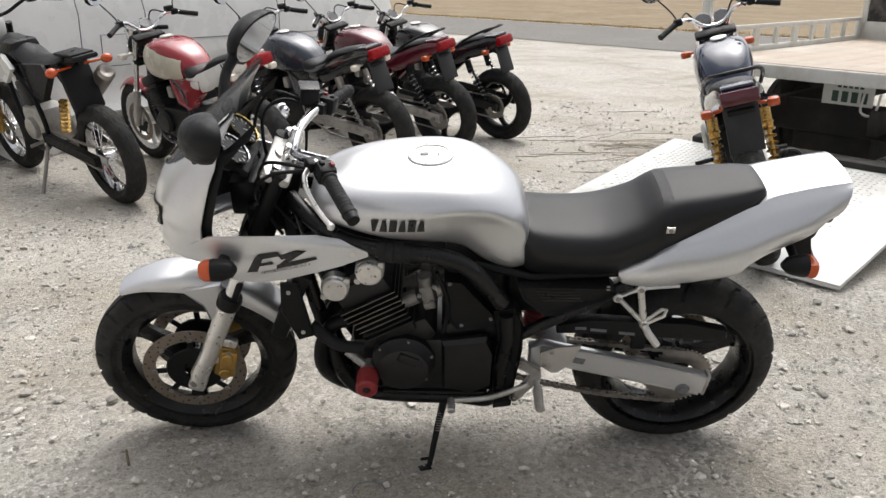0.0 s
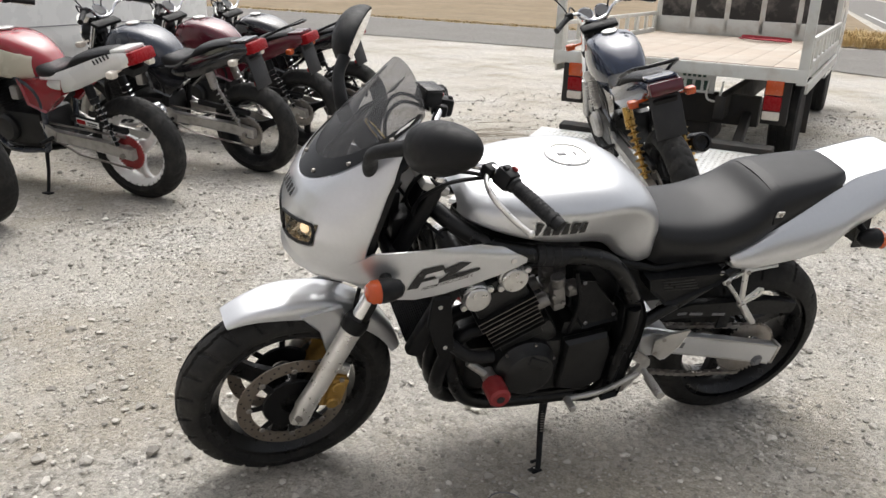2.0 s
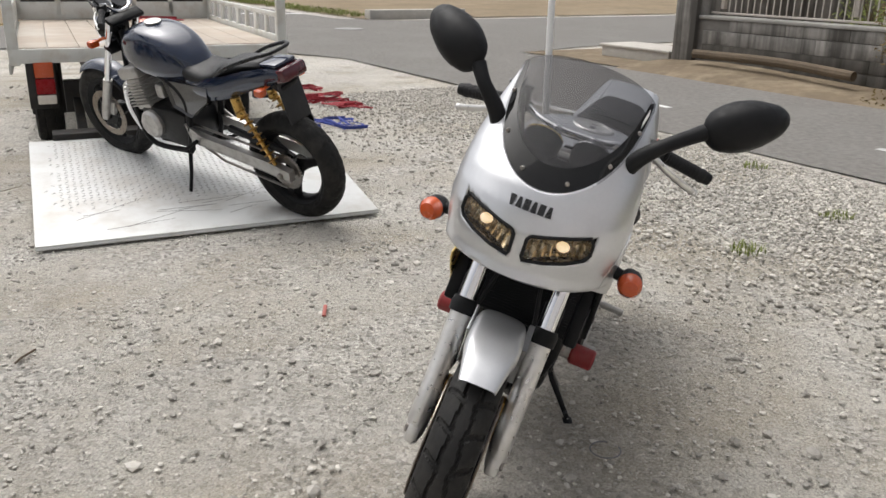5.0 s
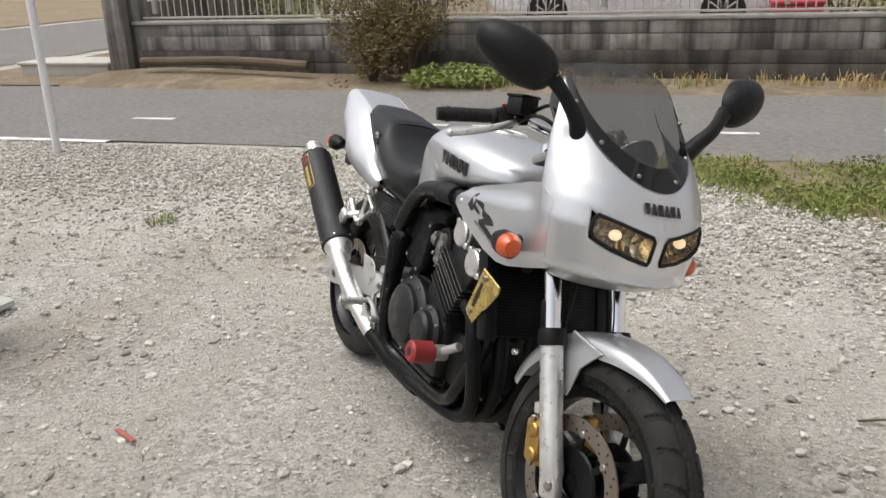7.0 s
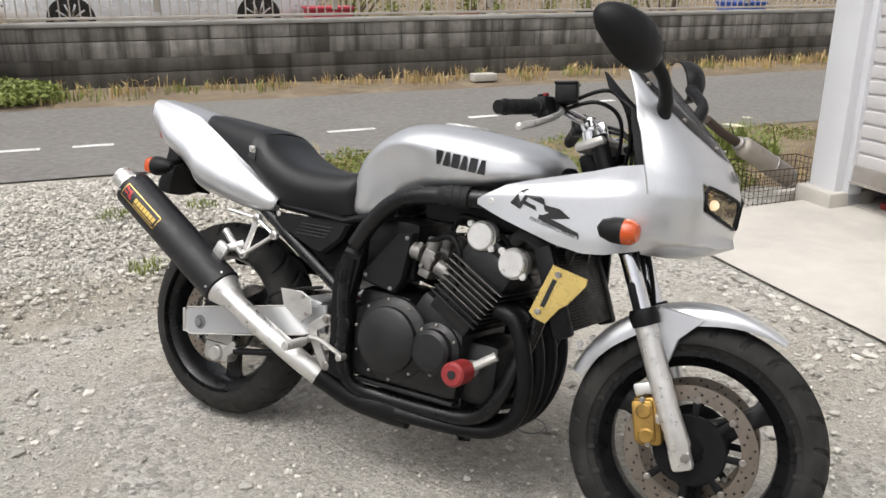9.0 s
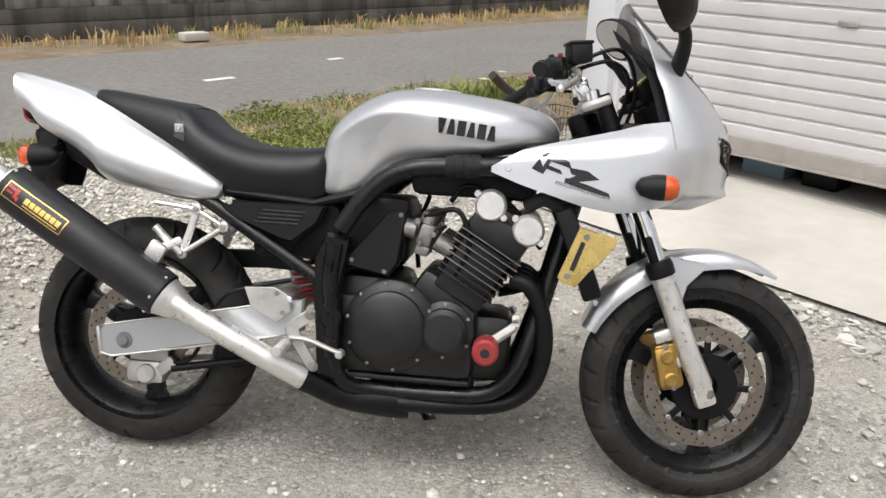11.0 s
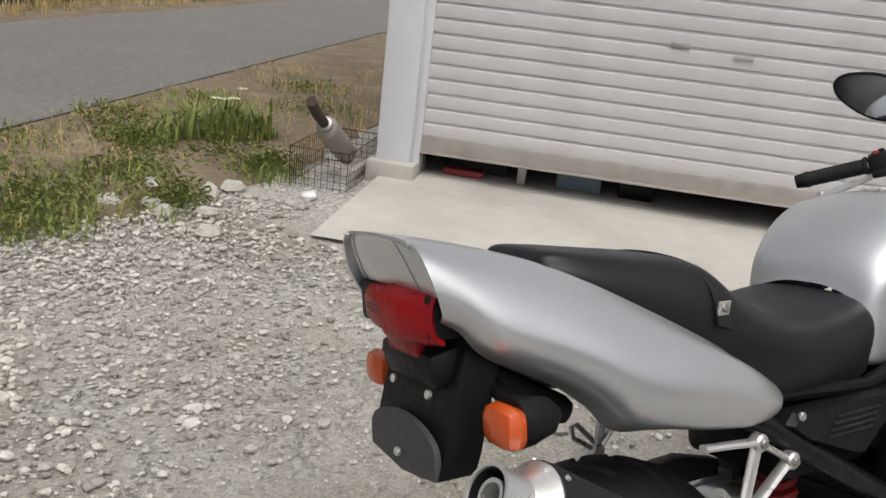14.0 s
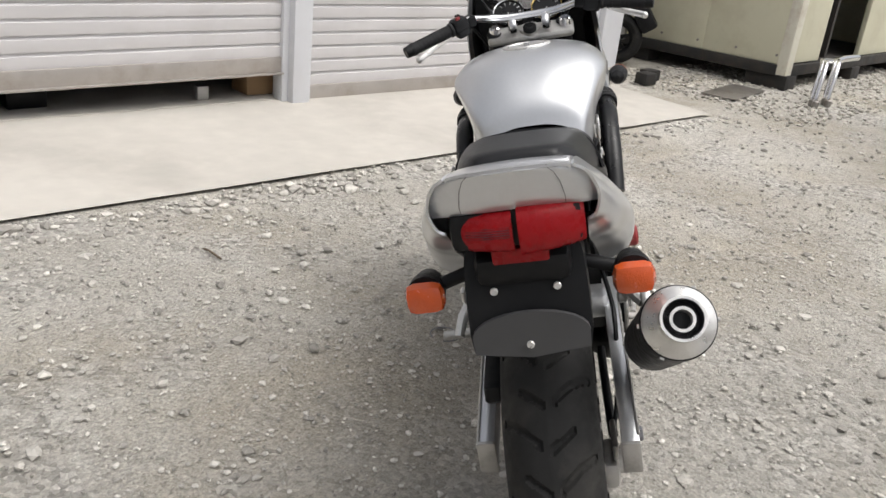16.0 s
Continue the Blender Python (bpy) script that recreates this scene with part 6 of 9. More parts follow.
part("brake_hose", Geo().tube(curve([(0.62, 0.10, 0.24), (0.54, 0.12, 0.27), (0.47, 0.135, 0.42), (0.38, 0.13, 0.46), (0.30, 0.12, 0.48)], 5), 0.0052, 8), BLACK, rc)
g = Geo()
for k in range(6):
    g.lathe([(0.030, -0.006), (0.036, 0.0), (0.030, 0.006)], (0.285 + 0.004 * k, 0, 0.42 + 0.022 * k), (0.2, 0, 1), 20)
part("rear_shock", g, RED_PLASTIC, MB, "rear shock with red spring")

# foot rests
HEEL = {1: [(0.398, 0.465), (0.325, 0.469), (0.293, 0.454), (0.282, 0.415), (0.315, 0.383), (0.380, 0.417)], -1: [(0.395, 0.484), (0.330, 0.476), (0.286, 0.458), (0.290, 0.408), (0.322, 0.383), (0.339, 0.386), (0.375, 0.424)]}
for s in (-1, 1):
    fr = part("footrest_bracket", Geo().prism([(0.224, 0.420), (0.244, 0.420), (0.292, 0.386), (0.296, 0.366), (0.288, 0.350), (0.236, 0.276), (0.220, 0.270), (0.211, 0.282), (0.260, 0.356), (0.264, 0.374), (0.222, 0.402)], s * 0.165, s * 0.174, bev=0.003), ALU_DULL, MB, "forged dull aluminium footrest bracket")
    for p in ((0.236, 0.409), (0.223, 0.283)):
        part("bracket_bolt", Geo().cyl((p[0], s * 0.155, p[1]), (p[0], s * 0.176, p[1]), 0.013, 16, 0.002).cyl((p[0], s * 0.175, p[1]), (p[0], s * 0.183, p[1]), 0.0075, 6, 0.001), STEEL, fr)
    part("footrest", Geo().tube([(0.283, s * 0.172, 0.345), (0.284, s * 0.198, 0.342)], [0.009, 0.0085], 12).tube([(0.284, s * 0.198, 0.341), (0.286, s * 0.272, 0.337)], [0.0120, 0.0112], 14).cyl((0.286, s * 0.271, 0.337), (0.286, s * 0.275, 0.337), 0.0128, 14, 0.0015), ALU_DULL, fr, "knurled aluminium footrest peg")
    for k in range(9):
        part("peg_rib", Geo().lathe([(0.0112, -0.0018), (0.0135, -0.001), (0.0135, 0.001), (0.0112, 0.0018)], (0.2843, s * (0.202 + 0.0078 * k), 0.3405 - 0.0004 * k), (0.02, s, -0.05), 14), ALU_DULL, fr)
    h = part("heel_guard", Geo().prism(HEEL[s], s * 0.174, s * 0.178, bev=0.002), ALU_DULL, fr, "aluminium heel guard plate")
    for p in ((0.317, 0.456), (0.301, 0.410)):
        part("guard_bolt", bolts(Geo(), [(p[0], s * 0.177, p[1])], (0, s, 0), 0.0065, 0.004), STEEL, h)
    # pillion bracket
    A, B, C = ((0.462, 0.601), (0.530, 0.640), (0.565, 0.530)) if s > 0 else ((0.478, 0.630), (0.535, 0.660), (0.560, 0.542))
    g = Geo()
    for p, q, r in ((A, C, 0.0095), (B, C, 0.0095), (A, B, 0.0075)):
        g.tube([(p[0], s * 0.150, p[1]), (q[0], s * 0.152, q[1])], r, 8, flat=0.7)
    g.tube([(B[0], s * 0.150, B[1]), (0.588, s * 0.150, B[1] + 0.006), (0.635, s * 0.149, B[1] + 0.010)], [0.009, 0.008, 0.008], 8, flat=0.7)
    for p in (A, B, C):
        g.cyl((p[0], s * 0.142, p[1]), (p[0], s * 0.161, p[1]), 0.013, 16, 0.003)
    if s < 0:
        g.tube([(C[0], s * 0.154, C[1] + 0.01), (C[0] + 0.040, s * 0.156, C[1] + 0.052), (C[0] + 0.052, s * 0.156, C[1] + 0.050), (C[0] + 0.048, s * 0.156, C[1] + 0.030), (C[0] + 0.008, s * 0.154, C[1] + 0.004)], 0.005, 8)
    pb = part("pillion_bracket", g, ALU, MB, "triangular aluminium pillion bracket")
    for p in (A, B, C):
        part("bracket_bolt", bolts(Geo(), [(p[0], s * 0.160, p[1])], (0, s, 0), 0.007, 0.005), STEEL, pb)
    tip = [(C[0] + 0.012, s * 0.170, C[1] - 0.02), (0.598, s * 0.180, 0.490)] if s < 0 else [(0.596, s * 0.166, 0.560), (0.627, s * 0.170, 0.593)]
    part("pillion_footrest", Geo().tube([(C[0], s * 0.158, C[1])] + tip, [0.009, 0.011, 0.010], 10), ALU, pb)
part("gear_lever", Geo().tube(curve([(0.26, -0.185, 0.345), (0.16, -0.19, 0.30), (0.06, -0.19, 0.285), (0.045, -0.20, 0.285)], 4), 0.008, 10).cyl((0.045, -0.185, 0.285), (0.045, -0.235, 0.285), 0.011, 12, 0.003), ALU_DULL, MB, "gear lever")
part("brake_pedal", Geo().tube(curve([(0.280, 0.183, 0.352), (0.235, 0.188, 0.352), (0.19, 0.192, 0.338), (0.155, 0.197, 0.328)], 4), 0.0075, 10, flat=0.8).cyl((0.152, 0.19, 0.328), (0.152, 0.222, 0.328), 0.010, 14, 0.003), ALU_DULL, MB, "aluminium rear brake pedal")
stand = part("side_stand", Geo().tube([(0.028, -0.100, 0.215), (0.010, -0.145, 0.150), (-0.014, -0.226, 0.062), (-0.022, -0.236, 0.056)], [0.013, 0.010, 0.008, 0.008], 12).box((-0.028, -0.236, 0.054), (0.038, 0.030, 0.008), 0.003, rot=(-14, 0, 20)).tube([(-0.012, -0.215, 0.075), (-0.040, -0.225, 0.080)], 0.0045, 8), BLACK, MB, "worn black side stand, folded down")
g = Geo()
for k in range(13):
    z = k / 12
    g.lathe([(0.0065, -0.002), (0.008, 0.0), (0.0065, 0.002)], (0.02 - 0.012 * z, -0.108 - 0.06 * z, 0.20 - 0.06 * z), (-0.1, -0.7, -0.7), 10)
part("stand_spring", g, STEEL, stand)
for s in (-1, 1):
    sl_ = part("crash_slider", Geo().cyl((-0.188, s * 0.170, 0.366), (-0.188, s * 0.240, 0.366), 0.0305, 28, 0.006), RED_PLASTIC, MB, "scuffed red crash slider")
    part("slider_bolt", Geo().cyl((-0.188, s * 0.239, 0.366), (-0.188, s * 0.2415, 0.366), 0.011, 14), DECAL, sl_)
    part("slider_mount", Geo().cyl((-0.188, s * 0.13, 0.366), (-0.188, s * 0.172, 0.366), 0.022, 16, 0.002).tube([(-0.188, s * 0.150, 0.366), (-0.25, s * 0.13, 0.41)], 0.012, 10), ALU_DULL, sl_)

# radiator with gold side plate
RM = Matrix.Translation((-0.385, 0, 0.600)) @ pose(0, 0, 0, 0, 22, 0)
rad = part("radiator", Geo().box((0, 0, 0), (0.030, 0.30, 0.20), 0.006, m=RM).box((0, -0.165, 0), (0.045, 0.035, 0.22), 0.008, m=RM).box((0, 0.165, 0), (0.045, 0.035, 0.22), 0.008, m=RM), BLACK, MB, "black radiator behind the front wheel")
# fins in black, which puts the shade between the fork legs into their colour
for k in range(26):
    part("radiator_fin", Geo().box((-0.0165, 0, -0.096 + 0.0077 * k), (0.006, 0.29, 0.0018), m=RM), BLACK, rad)
gp = part("radiator_guard", Geo().prism([(-0.382, 0.664), (-0.339, 0.546), (-0.352, 0.534), (-0.382, 0.525), (-0.412, 0.564), (-0.431, 0.579), (-0.467, 0.629), (-0.468, 0.644)], 0.184, 0.190, bev=0.002), GOLD_PLATE, rad, "gold plate beside the radiator")
part("guard_slot", Geo().box((-0.3815, 0.1905, 0.597), (0.011, 0.002, 0.070), 0, rot=(0, -18, 0)), DECAL, gp)
for x, z in ((-0.399, 0.643), (-0.362, 0.551)):
    part("guard_bolt", bolts(Geo(), [(x, 0.190, z)], (0, 1, 0), 0.008, 0.005), STEEL, gp)
part("radiator_side", Geo().prism([(-0.400, 0.690), (-0.355, 0.690), (-0.325, 0.520), (-0.365, 0.505), (-0.405, 0.600)], -0.198, -0.184, bev=0.003), BLACK, rad)
part("side_bolt", bolts(Geo(), [(-0.380, -0.198, 0.665), (-0.352, -0.198, 0.535)], (0, -1, 0), 0.006, 0.005), ALU_DULL, rad)
for pts in ([(-0.36, 0.15, 0.69), (-0.30, 0.16, 0.72), (-0.26, 0.14, 0.70)], [(-0.34, -0.15, 0.52), (-0.27, -0.17, 0.47), (-0.20, -0.16, 0.45)]):
    part("coolant_hose", Geo().tube(curve(pts, 5), 0.017, 14), GRIP, rad)
for k, pts in enumerate(([(-0.08, 0.12, 0.70), (-0.12, 0.14, 0.74), (-0.22, 0.12, 0.70), (-0.30, 0.10, 0.60)], [(-0.02, 0.13, 0.66), (-0.10, 0.15, 0.68), (-0.13, 0.15, 0.60), (-0.10, 0.14, 0.52)], [(-0.04, -0.14, 0.72), (-0.14, -0.14, 0.73), (-0.22, -0.11, 0.70)], [(0.0, -0.15, 0.70), (0.03, -0.15, 0.60), (0.02, -0.15, 0.50)], [(-0.18, 0.1, 0.74), (-0.2, 0.06, 0.70), (-0.21, 0.04, 0.66)], [(-0.1, -0.1, 0.74), (-0.17, -0.07, 0.70), (-0.2, -0.04, 0.66)])):
    part("cable", Geo().tube(curve(pts, 6), 0.0065 if k < 4 else 0.008, 8), BLACK, MB)
part("airbox", Geo().box((-0.13, 0, 0.745), (0.30, 0.22, 0.07), 0.02).box((0.10, 0, 0.62), (0.16, 0.22, 0.16), 0.02).box((0.30, 0, 0.60), (0.22, 0.20, 0.14), 0.02), PLASTIC, MB)

# ---- other motorcycles: one builder for the unfaired kind ----
CREAM_PAINT = material("cream_paint", (0.66, 0.62, 0.50), 0.25, 0.0, 0.05, 8, coat=0.6, dirt=(0.4, 0.36, 0.28), dirt_amount=0.2, dirt_scale=6)
GREY_PLASTIC = material("grey_plastic", (0.030, 0.030, 0.032), 0.5, 0.0, 0.15, 40, 0.1, 300, (0.06, 0.057, 0.052), 0.4, 8, spec=0.3)
RED_PAINT = material("red_paint", (0.30, 0.012, 0.022), 0.2, 0.0, 0.08, 8, coat=0.8, dirt=(0.25, 0.12, 0.1), dirt_amount=0.15, dirt_scale=6)
MAROON = material("maroon_paint", (0.11, 0.008, 0.018), 0.18, 0.1, 0.08, 8, coat=0.9)
NAVY = material("navy_paint", (0.012, 0.022, 0.05), 0.18, 0.1, 0.08, 8, coat=0.9, dirt=(0.08, 0.09, 0.11), dirt_amount=0.12, dirt_scale=5)
GREY_BLUE = material("dark_slate_paint", (0.035, 0.042, 0.06), 0.25, 0.2, 0.1, 8, coat=0.7)
BLACK_PAINT = material("black_paint", (0.010, 0.010, 0.012), 0.15, 0.0, 0.1, 8, coat=0.9)
WHITE_WHEEL = material("white_wheel_paint", (0.74, 0.74, 0.73), 0.35, 0.0, 0.05, 20, coat=0.3, dirt=(0.4, 0.38, 0.34), dirt_amount=0.3, dirt_scale=9)
CLEAR_IND = material("pale_lens", (0.72, 0.66, 0.58), 0.2, 0.0, 0.1, 60, coat=0.5)
WARM_ALU = material("scratched_alloy", (0.5, 0.49, 0.47), 0.45, 0.8, 0.15, 50, 0.08, 300, (0.2, 0.17, 0.14), 0.5, 12)
GOLD_SHOCK = material("gold_shock", (0.52, 0.33, 0.10), 0.32, 0.85, 0.12, 60)


def naked_bike(label, m, wb=1.40, tank=BLACK_PAINT, tank2=None, tail=BLACK_PAINT, tail2=None, wheels=BLACK, guard=None, frame=BLACK, engine=ALU_DULL, shock=GOLD_SHOCK, ind=AMBER, side=None,
               grab=False, plate=True, lamp=RED_LENS, arm=WARM_ALU, sprocket=STEEL, silencer=True, twist=0.0, spokes=3, tail_rise=0.0, fork=WARM_ALU, turn=0.0, headlamp=True):
    b = root("motorcycle", label, "motorcycle", m, "parked motorcycles")
    hx = wb / 2
    fa, ra = (-hx, 0, 0.300), (hx, 0, 0.306)
    fwh = wheel(b, "front_wheel", fa, 0.300, 0.112, 0.216, 0.085, wheels, "road", spokes, twist=twist, seg=160, across=4)
    disc_on(fwh, -0.062, 0.145, 0.105, 6, holes=24)
    rwh = wheel(b, "rear_wheel", ra, 0.308, 0.145, 0.216, 0.11, wheels, "road", spokes, twist=twist, seg=160, across=4)
    g = Geo().lathe([(0.05, -0.084), (0.094, -0.084), (0.098, -0.080), (0.094, -0.076), (0.05, -0.076)], seg=36, closed=True)
    for i in range(36):
        a = 2 * math.pi * i / 36
        g.box((0.098 * math.cos(a), -0.08, 0.098 * math.sin(a)), (0.011, 0.005, 0.007), rot=(0, -math.degrees(a), 0))
    part("sprocket", g, sprocket, rwh)
    # steering
    hdx = -hx + 0.285
    for s in (-1, 1):
        part("fork_leg", Geo().tube([(-hx + 0.004, s * 0.095, 0.285), (-hx + 0.02, s * 0.095, 0.33), (-hx + 0.125, s * 0.095, 0.56)], [0.022, 0.026, 0.026], 14).box((-hx + 0.06, s * 0.07, 0.36), (0.055, 0.03, 0.10), 0.01, rot=(0, 20, 0)), fork, b)
        part("fork_tube", Geo().tube([(-hx + 0.122, s * 0.095, 0.555), (hdx, s * 0.095, 0.945)], 0.0195, 14), CHROME, b)
    part("yoke", Geo().box((hdx + 0.01, 0, 0.935), (0.07, 0.23, 0.028), 0.01, rot=(0, 22, 0)).box((hdx - 0.055, 0, 0.77), (0.07, 0.23, 0.03), 0.01, rot=(0, 22, 0)), BLACK, b)
    rows = []
    for i in range(9):
        a = radians(128 - 100 * i / 8)
        rows.append([(fa[0] + (0.325 - 0.04 * abs(q) ** 3) * math.cos(a), 0.066 * q, fa[2] + (0.325 - 0.04 * abs(q) ** 3) * math.sin(a)) for q in (-1, -0.9, -0.5, 0, 0.5, 0.9, 1)])
    part("front_mudguard", Geo().sheet(smooth_grid(rows, 2, 2), 0.003), guard or tank, b, "", 50)
    if headlamp:
        hl = part("headlight", Geo().lathe([(0.02, -0.11), (0.065, -0.085), (0.088, -0.03), (0.092, 0.0)], (hdx - 0.135, 0, 0.865), (-1, 0, -0.05), 28), BLACK_GLOSS, b, "round headlight")
        part("headlight_rim", Geo().lathe([(0.092, -0.004), (0.096, 0.004), (0.090, 0.012), (0.084, 0.006)], (hdx - 0.135, 0, 0.865), (-1, 0, -0.05), 28, closed=True), CHROME, hl)
        part("lens", Geo().lathe([(0.087, 0.006), (0.06, 0.016), (0.0, 0.022)], (hdx - 0.135, 0, 0.865), (-1, 0, -0.05), 24), CLEAR_IND, hl)
    for s in (-1, 1):
        mi = Matrix.Translation((hdx - 0.075, s * 0.055, 1.005)) @ Vector((0, 0, 1)).rotation_difference(Vector((0.62, 0, 0.78))).to_matrix().to_4x4()
        cup = part("instrument", Geo().lathe([(0.036, -0.062), (0.048, -0.045), (0.050, 0.0), (0.046, -0.002)], axis=(0, 0, 1), seg=24, m=mi), CHROME, b, "round instrument with chrome rim")
        part("dial", Geo().lathe([(0.046, 0.001), (0.0, 0.001)], axis=(0, 0, 1), seg=24, m=mi), DECAL_GREY, cup, "", 0)
        part("bezel", Geo().lathe([(0.047, 0.0), (0.052, 0.004), (0.052, -0.014), (0.049, -0.014)], axis=(0, 0, 1), seg=24, m=mi, closed=True), CHROME, cup)
        part("indicator", Geo().tube([(hdx - 0.08, s * 0.10, 0.83), (hdx - 0.085, s * 0.16, 0.825)], 0.009, 8).box((hdx - 0.075, s * 0.18, 0.825), (0.045, 0.06, 0.04), 0.012), ind, b)
    tr = Matrix.Translation((hdx + 0.015, 0, 0)) @ Matrix.Rotation(radians(turn), 4, "Z") @ Matrix.Translation((-hdx - 0.015, 0, 0))
    hb = [(hdx + 0.135, -0.34, 1.02), (hdx + 0.06, -0.22, 1.055), (hdx + 0.015, -0.13, 1.045), (hdx + 0.02, -0.05, 0.985), (hdx + 0.02, 0.05, 0.985), (hdx + 0.015, 0.13, 1.045), (hdx + 0.06, 0.22, 1.055), (hdx + 0.135, 0.34, 1.02)]
    bar = part("handlebar", Geo().tube(curve(hb, 5), 0.011, 10, m=tr), CHROME, b)
    for s in (-1, 1):
        e, i0 = Vector((hdx + 0.137, s * 0.343, 1.019)), Vector((hdx + 0.072, s * 0.235, 1.052))
        part("grip", Geo().tube([i0, i0.lerp(e, 0.1), e.lerp(i0, 0.08), e], [0.019, 0.0165, 0.0165, 0.018], 12, m=tr), GRIP, bar)
        c = i0.lerp(e, -0.22)
        part("switch_housing", Geo().box(c, (0.04, 0.045, 0.04), 0.008, m=tr), PLASTIC, bar)
        p0 = i0 + Vector((-0.035, 0, -0.005))
        part("lever", Geo().tube(curve([p0, p0.lerp(e, 0.4) + Vector((-0.025, 0, -0.01)), p0.lerp(e, 0.95) + Vector((-0.02, 0, -0.02))], 4), 0.006, 8, m=tr), ALU, bar)
        part("mirror_stalk", Geo().tube(curve([c, c + Vector((-0.03, s * 0.02, 0.06)), c + Vector((-0.05, s * 0.08, 0.15))], 4), 0.0045, 8, m=tr), BLACK, bar)
        mc = c + Vector((-0.055, s * 0.105, 0.185))
        mr = part("mirror", Geo().ball(mc, (0.020, 0.062, 0.046), 20, m=tr), BLACK_GLOSS, bar)
        part("mirror_glass", Geo().lathe([(0.046, 0.0), (0.0, 0.001)], mc + Vector((0.0165, 0, 0)), (1, 0, 0.1), 20, m=tr), MIRROR, mr, "", 0)
    part("reservoir", Geo().box((hdx + 0.03, 0.19, 1.085), (0.045, 0.055, 0.035), 0.006, m=tr), PLASTIC, bar)
    for pts in ([(hdx + 0.03, -0.18, 1.05), (hdx - 0.09, -0.13, 1.06), (hdx - 0.07, -0.06, 0.90), (hdx, -0.06, 0.78)], [(hdx + 0.03, 0.18, 1.05), (hdx - 0.10, 0.12, 1.07), (hdx - 0.07, 0.06, 0.88), (-hx + 0.08, 0.08, 0.5)]):
        part("cable", Geo().tube(curve(pts, 5), 0.005, 6), BLACK, b)
    # tank
    x0 = hdx + 0.05
    T = [(x0 - 0.01, 0.84, 0.07, 0.77), (x0 + 0.04, 0.900, 0.125, 0.725), (x0 + 0.14, 0.938, 0.152, 0.695), (x0 + 0.27, 0.938, 0.156, 0.685), (x0 + 0.39, 0.903, 0.140, 0.68), (x0 + 0.48, 0.845, 0.112, 0.68), (x0 + 0.53, 0.79, 0.090, 0.69)]
    rows = []
    for x, zt, w, zb in T:
        half = [(0, zt), (w * 0.5, zt - 0.006), (w * 0.85, zt - 0.035), (w, (zt + zb) / 2), (w * 0.92, zb + 0.02), (w * 0.6, zb)]
        rows.append([(x, -y, z) for y, z in half[::-1]] + [(x, y, z) for y, z in half[1:]])
    grid = smooth_grid(rows, 4, 4)
    tk = part("fuel_tank", Geo().sheet(grid), tank, b, "", 60)
    part("fuel_cap", Geo().lathe([(0.045, -0.004), (0.045, 0.004), (0.035, 0.007), (0.0, 0.007)], (x0 + 0.19, 0, 0.949), (0, 0, 1), 24), ALU, tk)
    if tank2:
        for s in (-1, 1):
            n = len(grid[0])
            js = range(1, 16) if s < 0 else range(n - 16, n - 1)
            sub = [[(p[0], p[1] + s * 0.0018, p[2]) for p in (r[j] for j in js)] for r in grid[2:20]]
            part("tank_panel", Geo().sheet([[(p[0], p[1], min(p[2], 0.90 - 0.10 * ((p[0] - x0 - 0.05) / 0.4) + 0.03)) for p in r] for r in sub]), tank2, tk, "cream side of the tank", 60)
    # seat and tail
    sx = x0 + 0.44
    S = [(sx, 0.80, 0.10), (sx + 0.07, 0.79, 0.125), (sx + 0.18, 0.785, 0.135), (sx + 0.27, 0.815, 0.125), (sx + 0.32, 0.855, 0.110), (sx + 0.44, 0.885 + tail_rise, 0.095), (sx + 0.55, 0.90 + tail_rise, 0.075), (sx + 0.575, 0.88 + tail_rise, 0.06)]
    rows = []
    for i, (x, zt, w) in enumerate(S):
        dz = 0.075 if i < 5 else 0.05
        half = [(0, zt), (w * 0.6, zt - 0.004), (w * 0.92, zt - 0.02), (w, zt - dz * 0.6), (w * 0.95, zt - dz)]
        rows.append([(x, -y, z) for y, z in half[::-1]] + [(x, y, z) for y, z in half[1:]])
    part("seat", Geo().sheet(smooth_grid(rows, 4, 4)), VINYL, b, "", 60)
    tx = sx + 0.28
    for s in (-1, 1):
        C = [(sx + 0.06, 0.72, 0.64, 0.125), (sx + 0.20, 0.755, 0.64, 0.140), (tx + 0.06, 0.80, 0.675, 0.138), (tx + 0.20, 0.85 + tail_rise, 0.735 + tail_rise, 0.122), (tx + 0.33, 0.885 + tail_rise, 0.79 + tail_rise, 0.102), (tx + 0.42, 0.888 + tail_rise, 0.825 + tail_rise, 0.086)]
        rows = [[(x, s * (w - 0.012), zu), (x, s * w, (zu * 0.7 + zl * 0.3)), (x, s * w, (zu * 0.3 + zl * 0.7)), (x, s * (w - 0.018), zl)] for x, zu, zl, w in C]
        if s > 0:
            rows = [r[::-1] for r in rows]
        gr = smooth_grid(rows, 4, 3)
        tc = part("tail_cowl", Geo().sheet(gr, 0.004), tail, b, "", 50)
        if tail2:
            part("tail_stripe", Geo().sheet([[(p[0], p[1] + s * 0.0022, p[2]) for p in (r[5:] if s > 0 else r[:5])] for r in gr[4:-3]]), tail2, tc, "painted side stripe", 50)
    part("tail_top", Geo().box((tx + 0.345, 0, 0.893 + tail_rise), (0.12, 0.15, 0.024), 0.01, rot=(0, -8, 0)), tail, b)
    tl = part("tail_light", Geo().box((tx + 0.425, 0, 0.858 + tail_rise), (0.075, 0.178, 0.072), 0.018, rot=(0, -16, 0)), lamp, b, "red tail light")
    part("lamp_backing", Geo().box((tx + 0.395, 0, 0.855 + tail_rise), (0.05, 0.15, 0.07), 0.012), BLACK, tl)
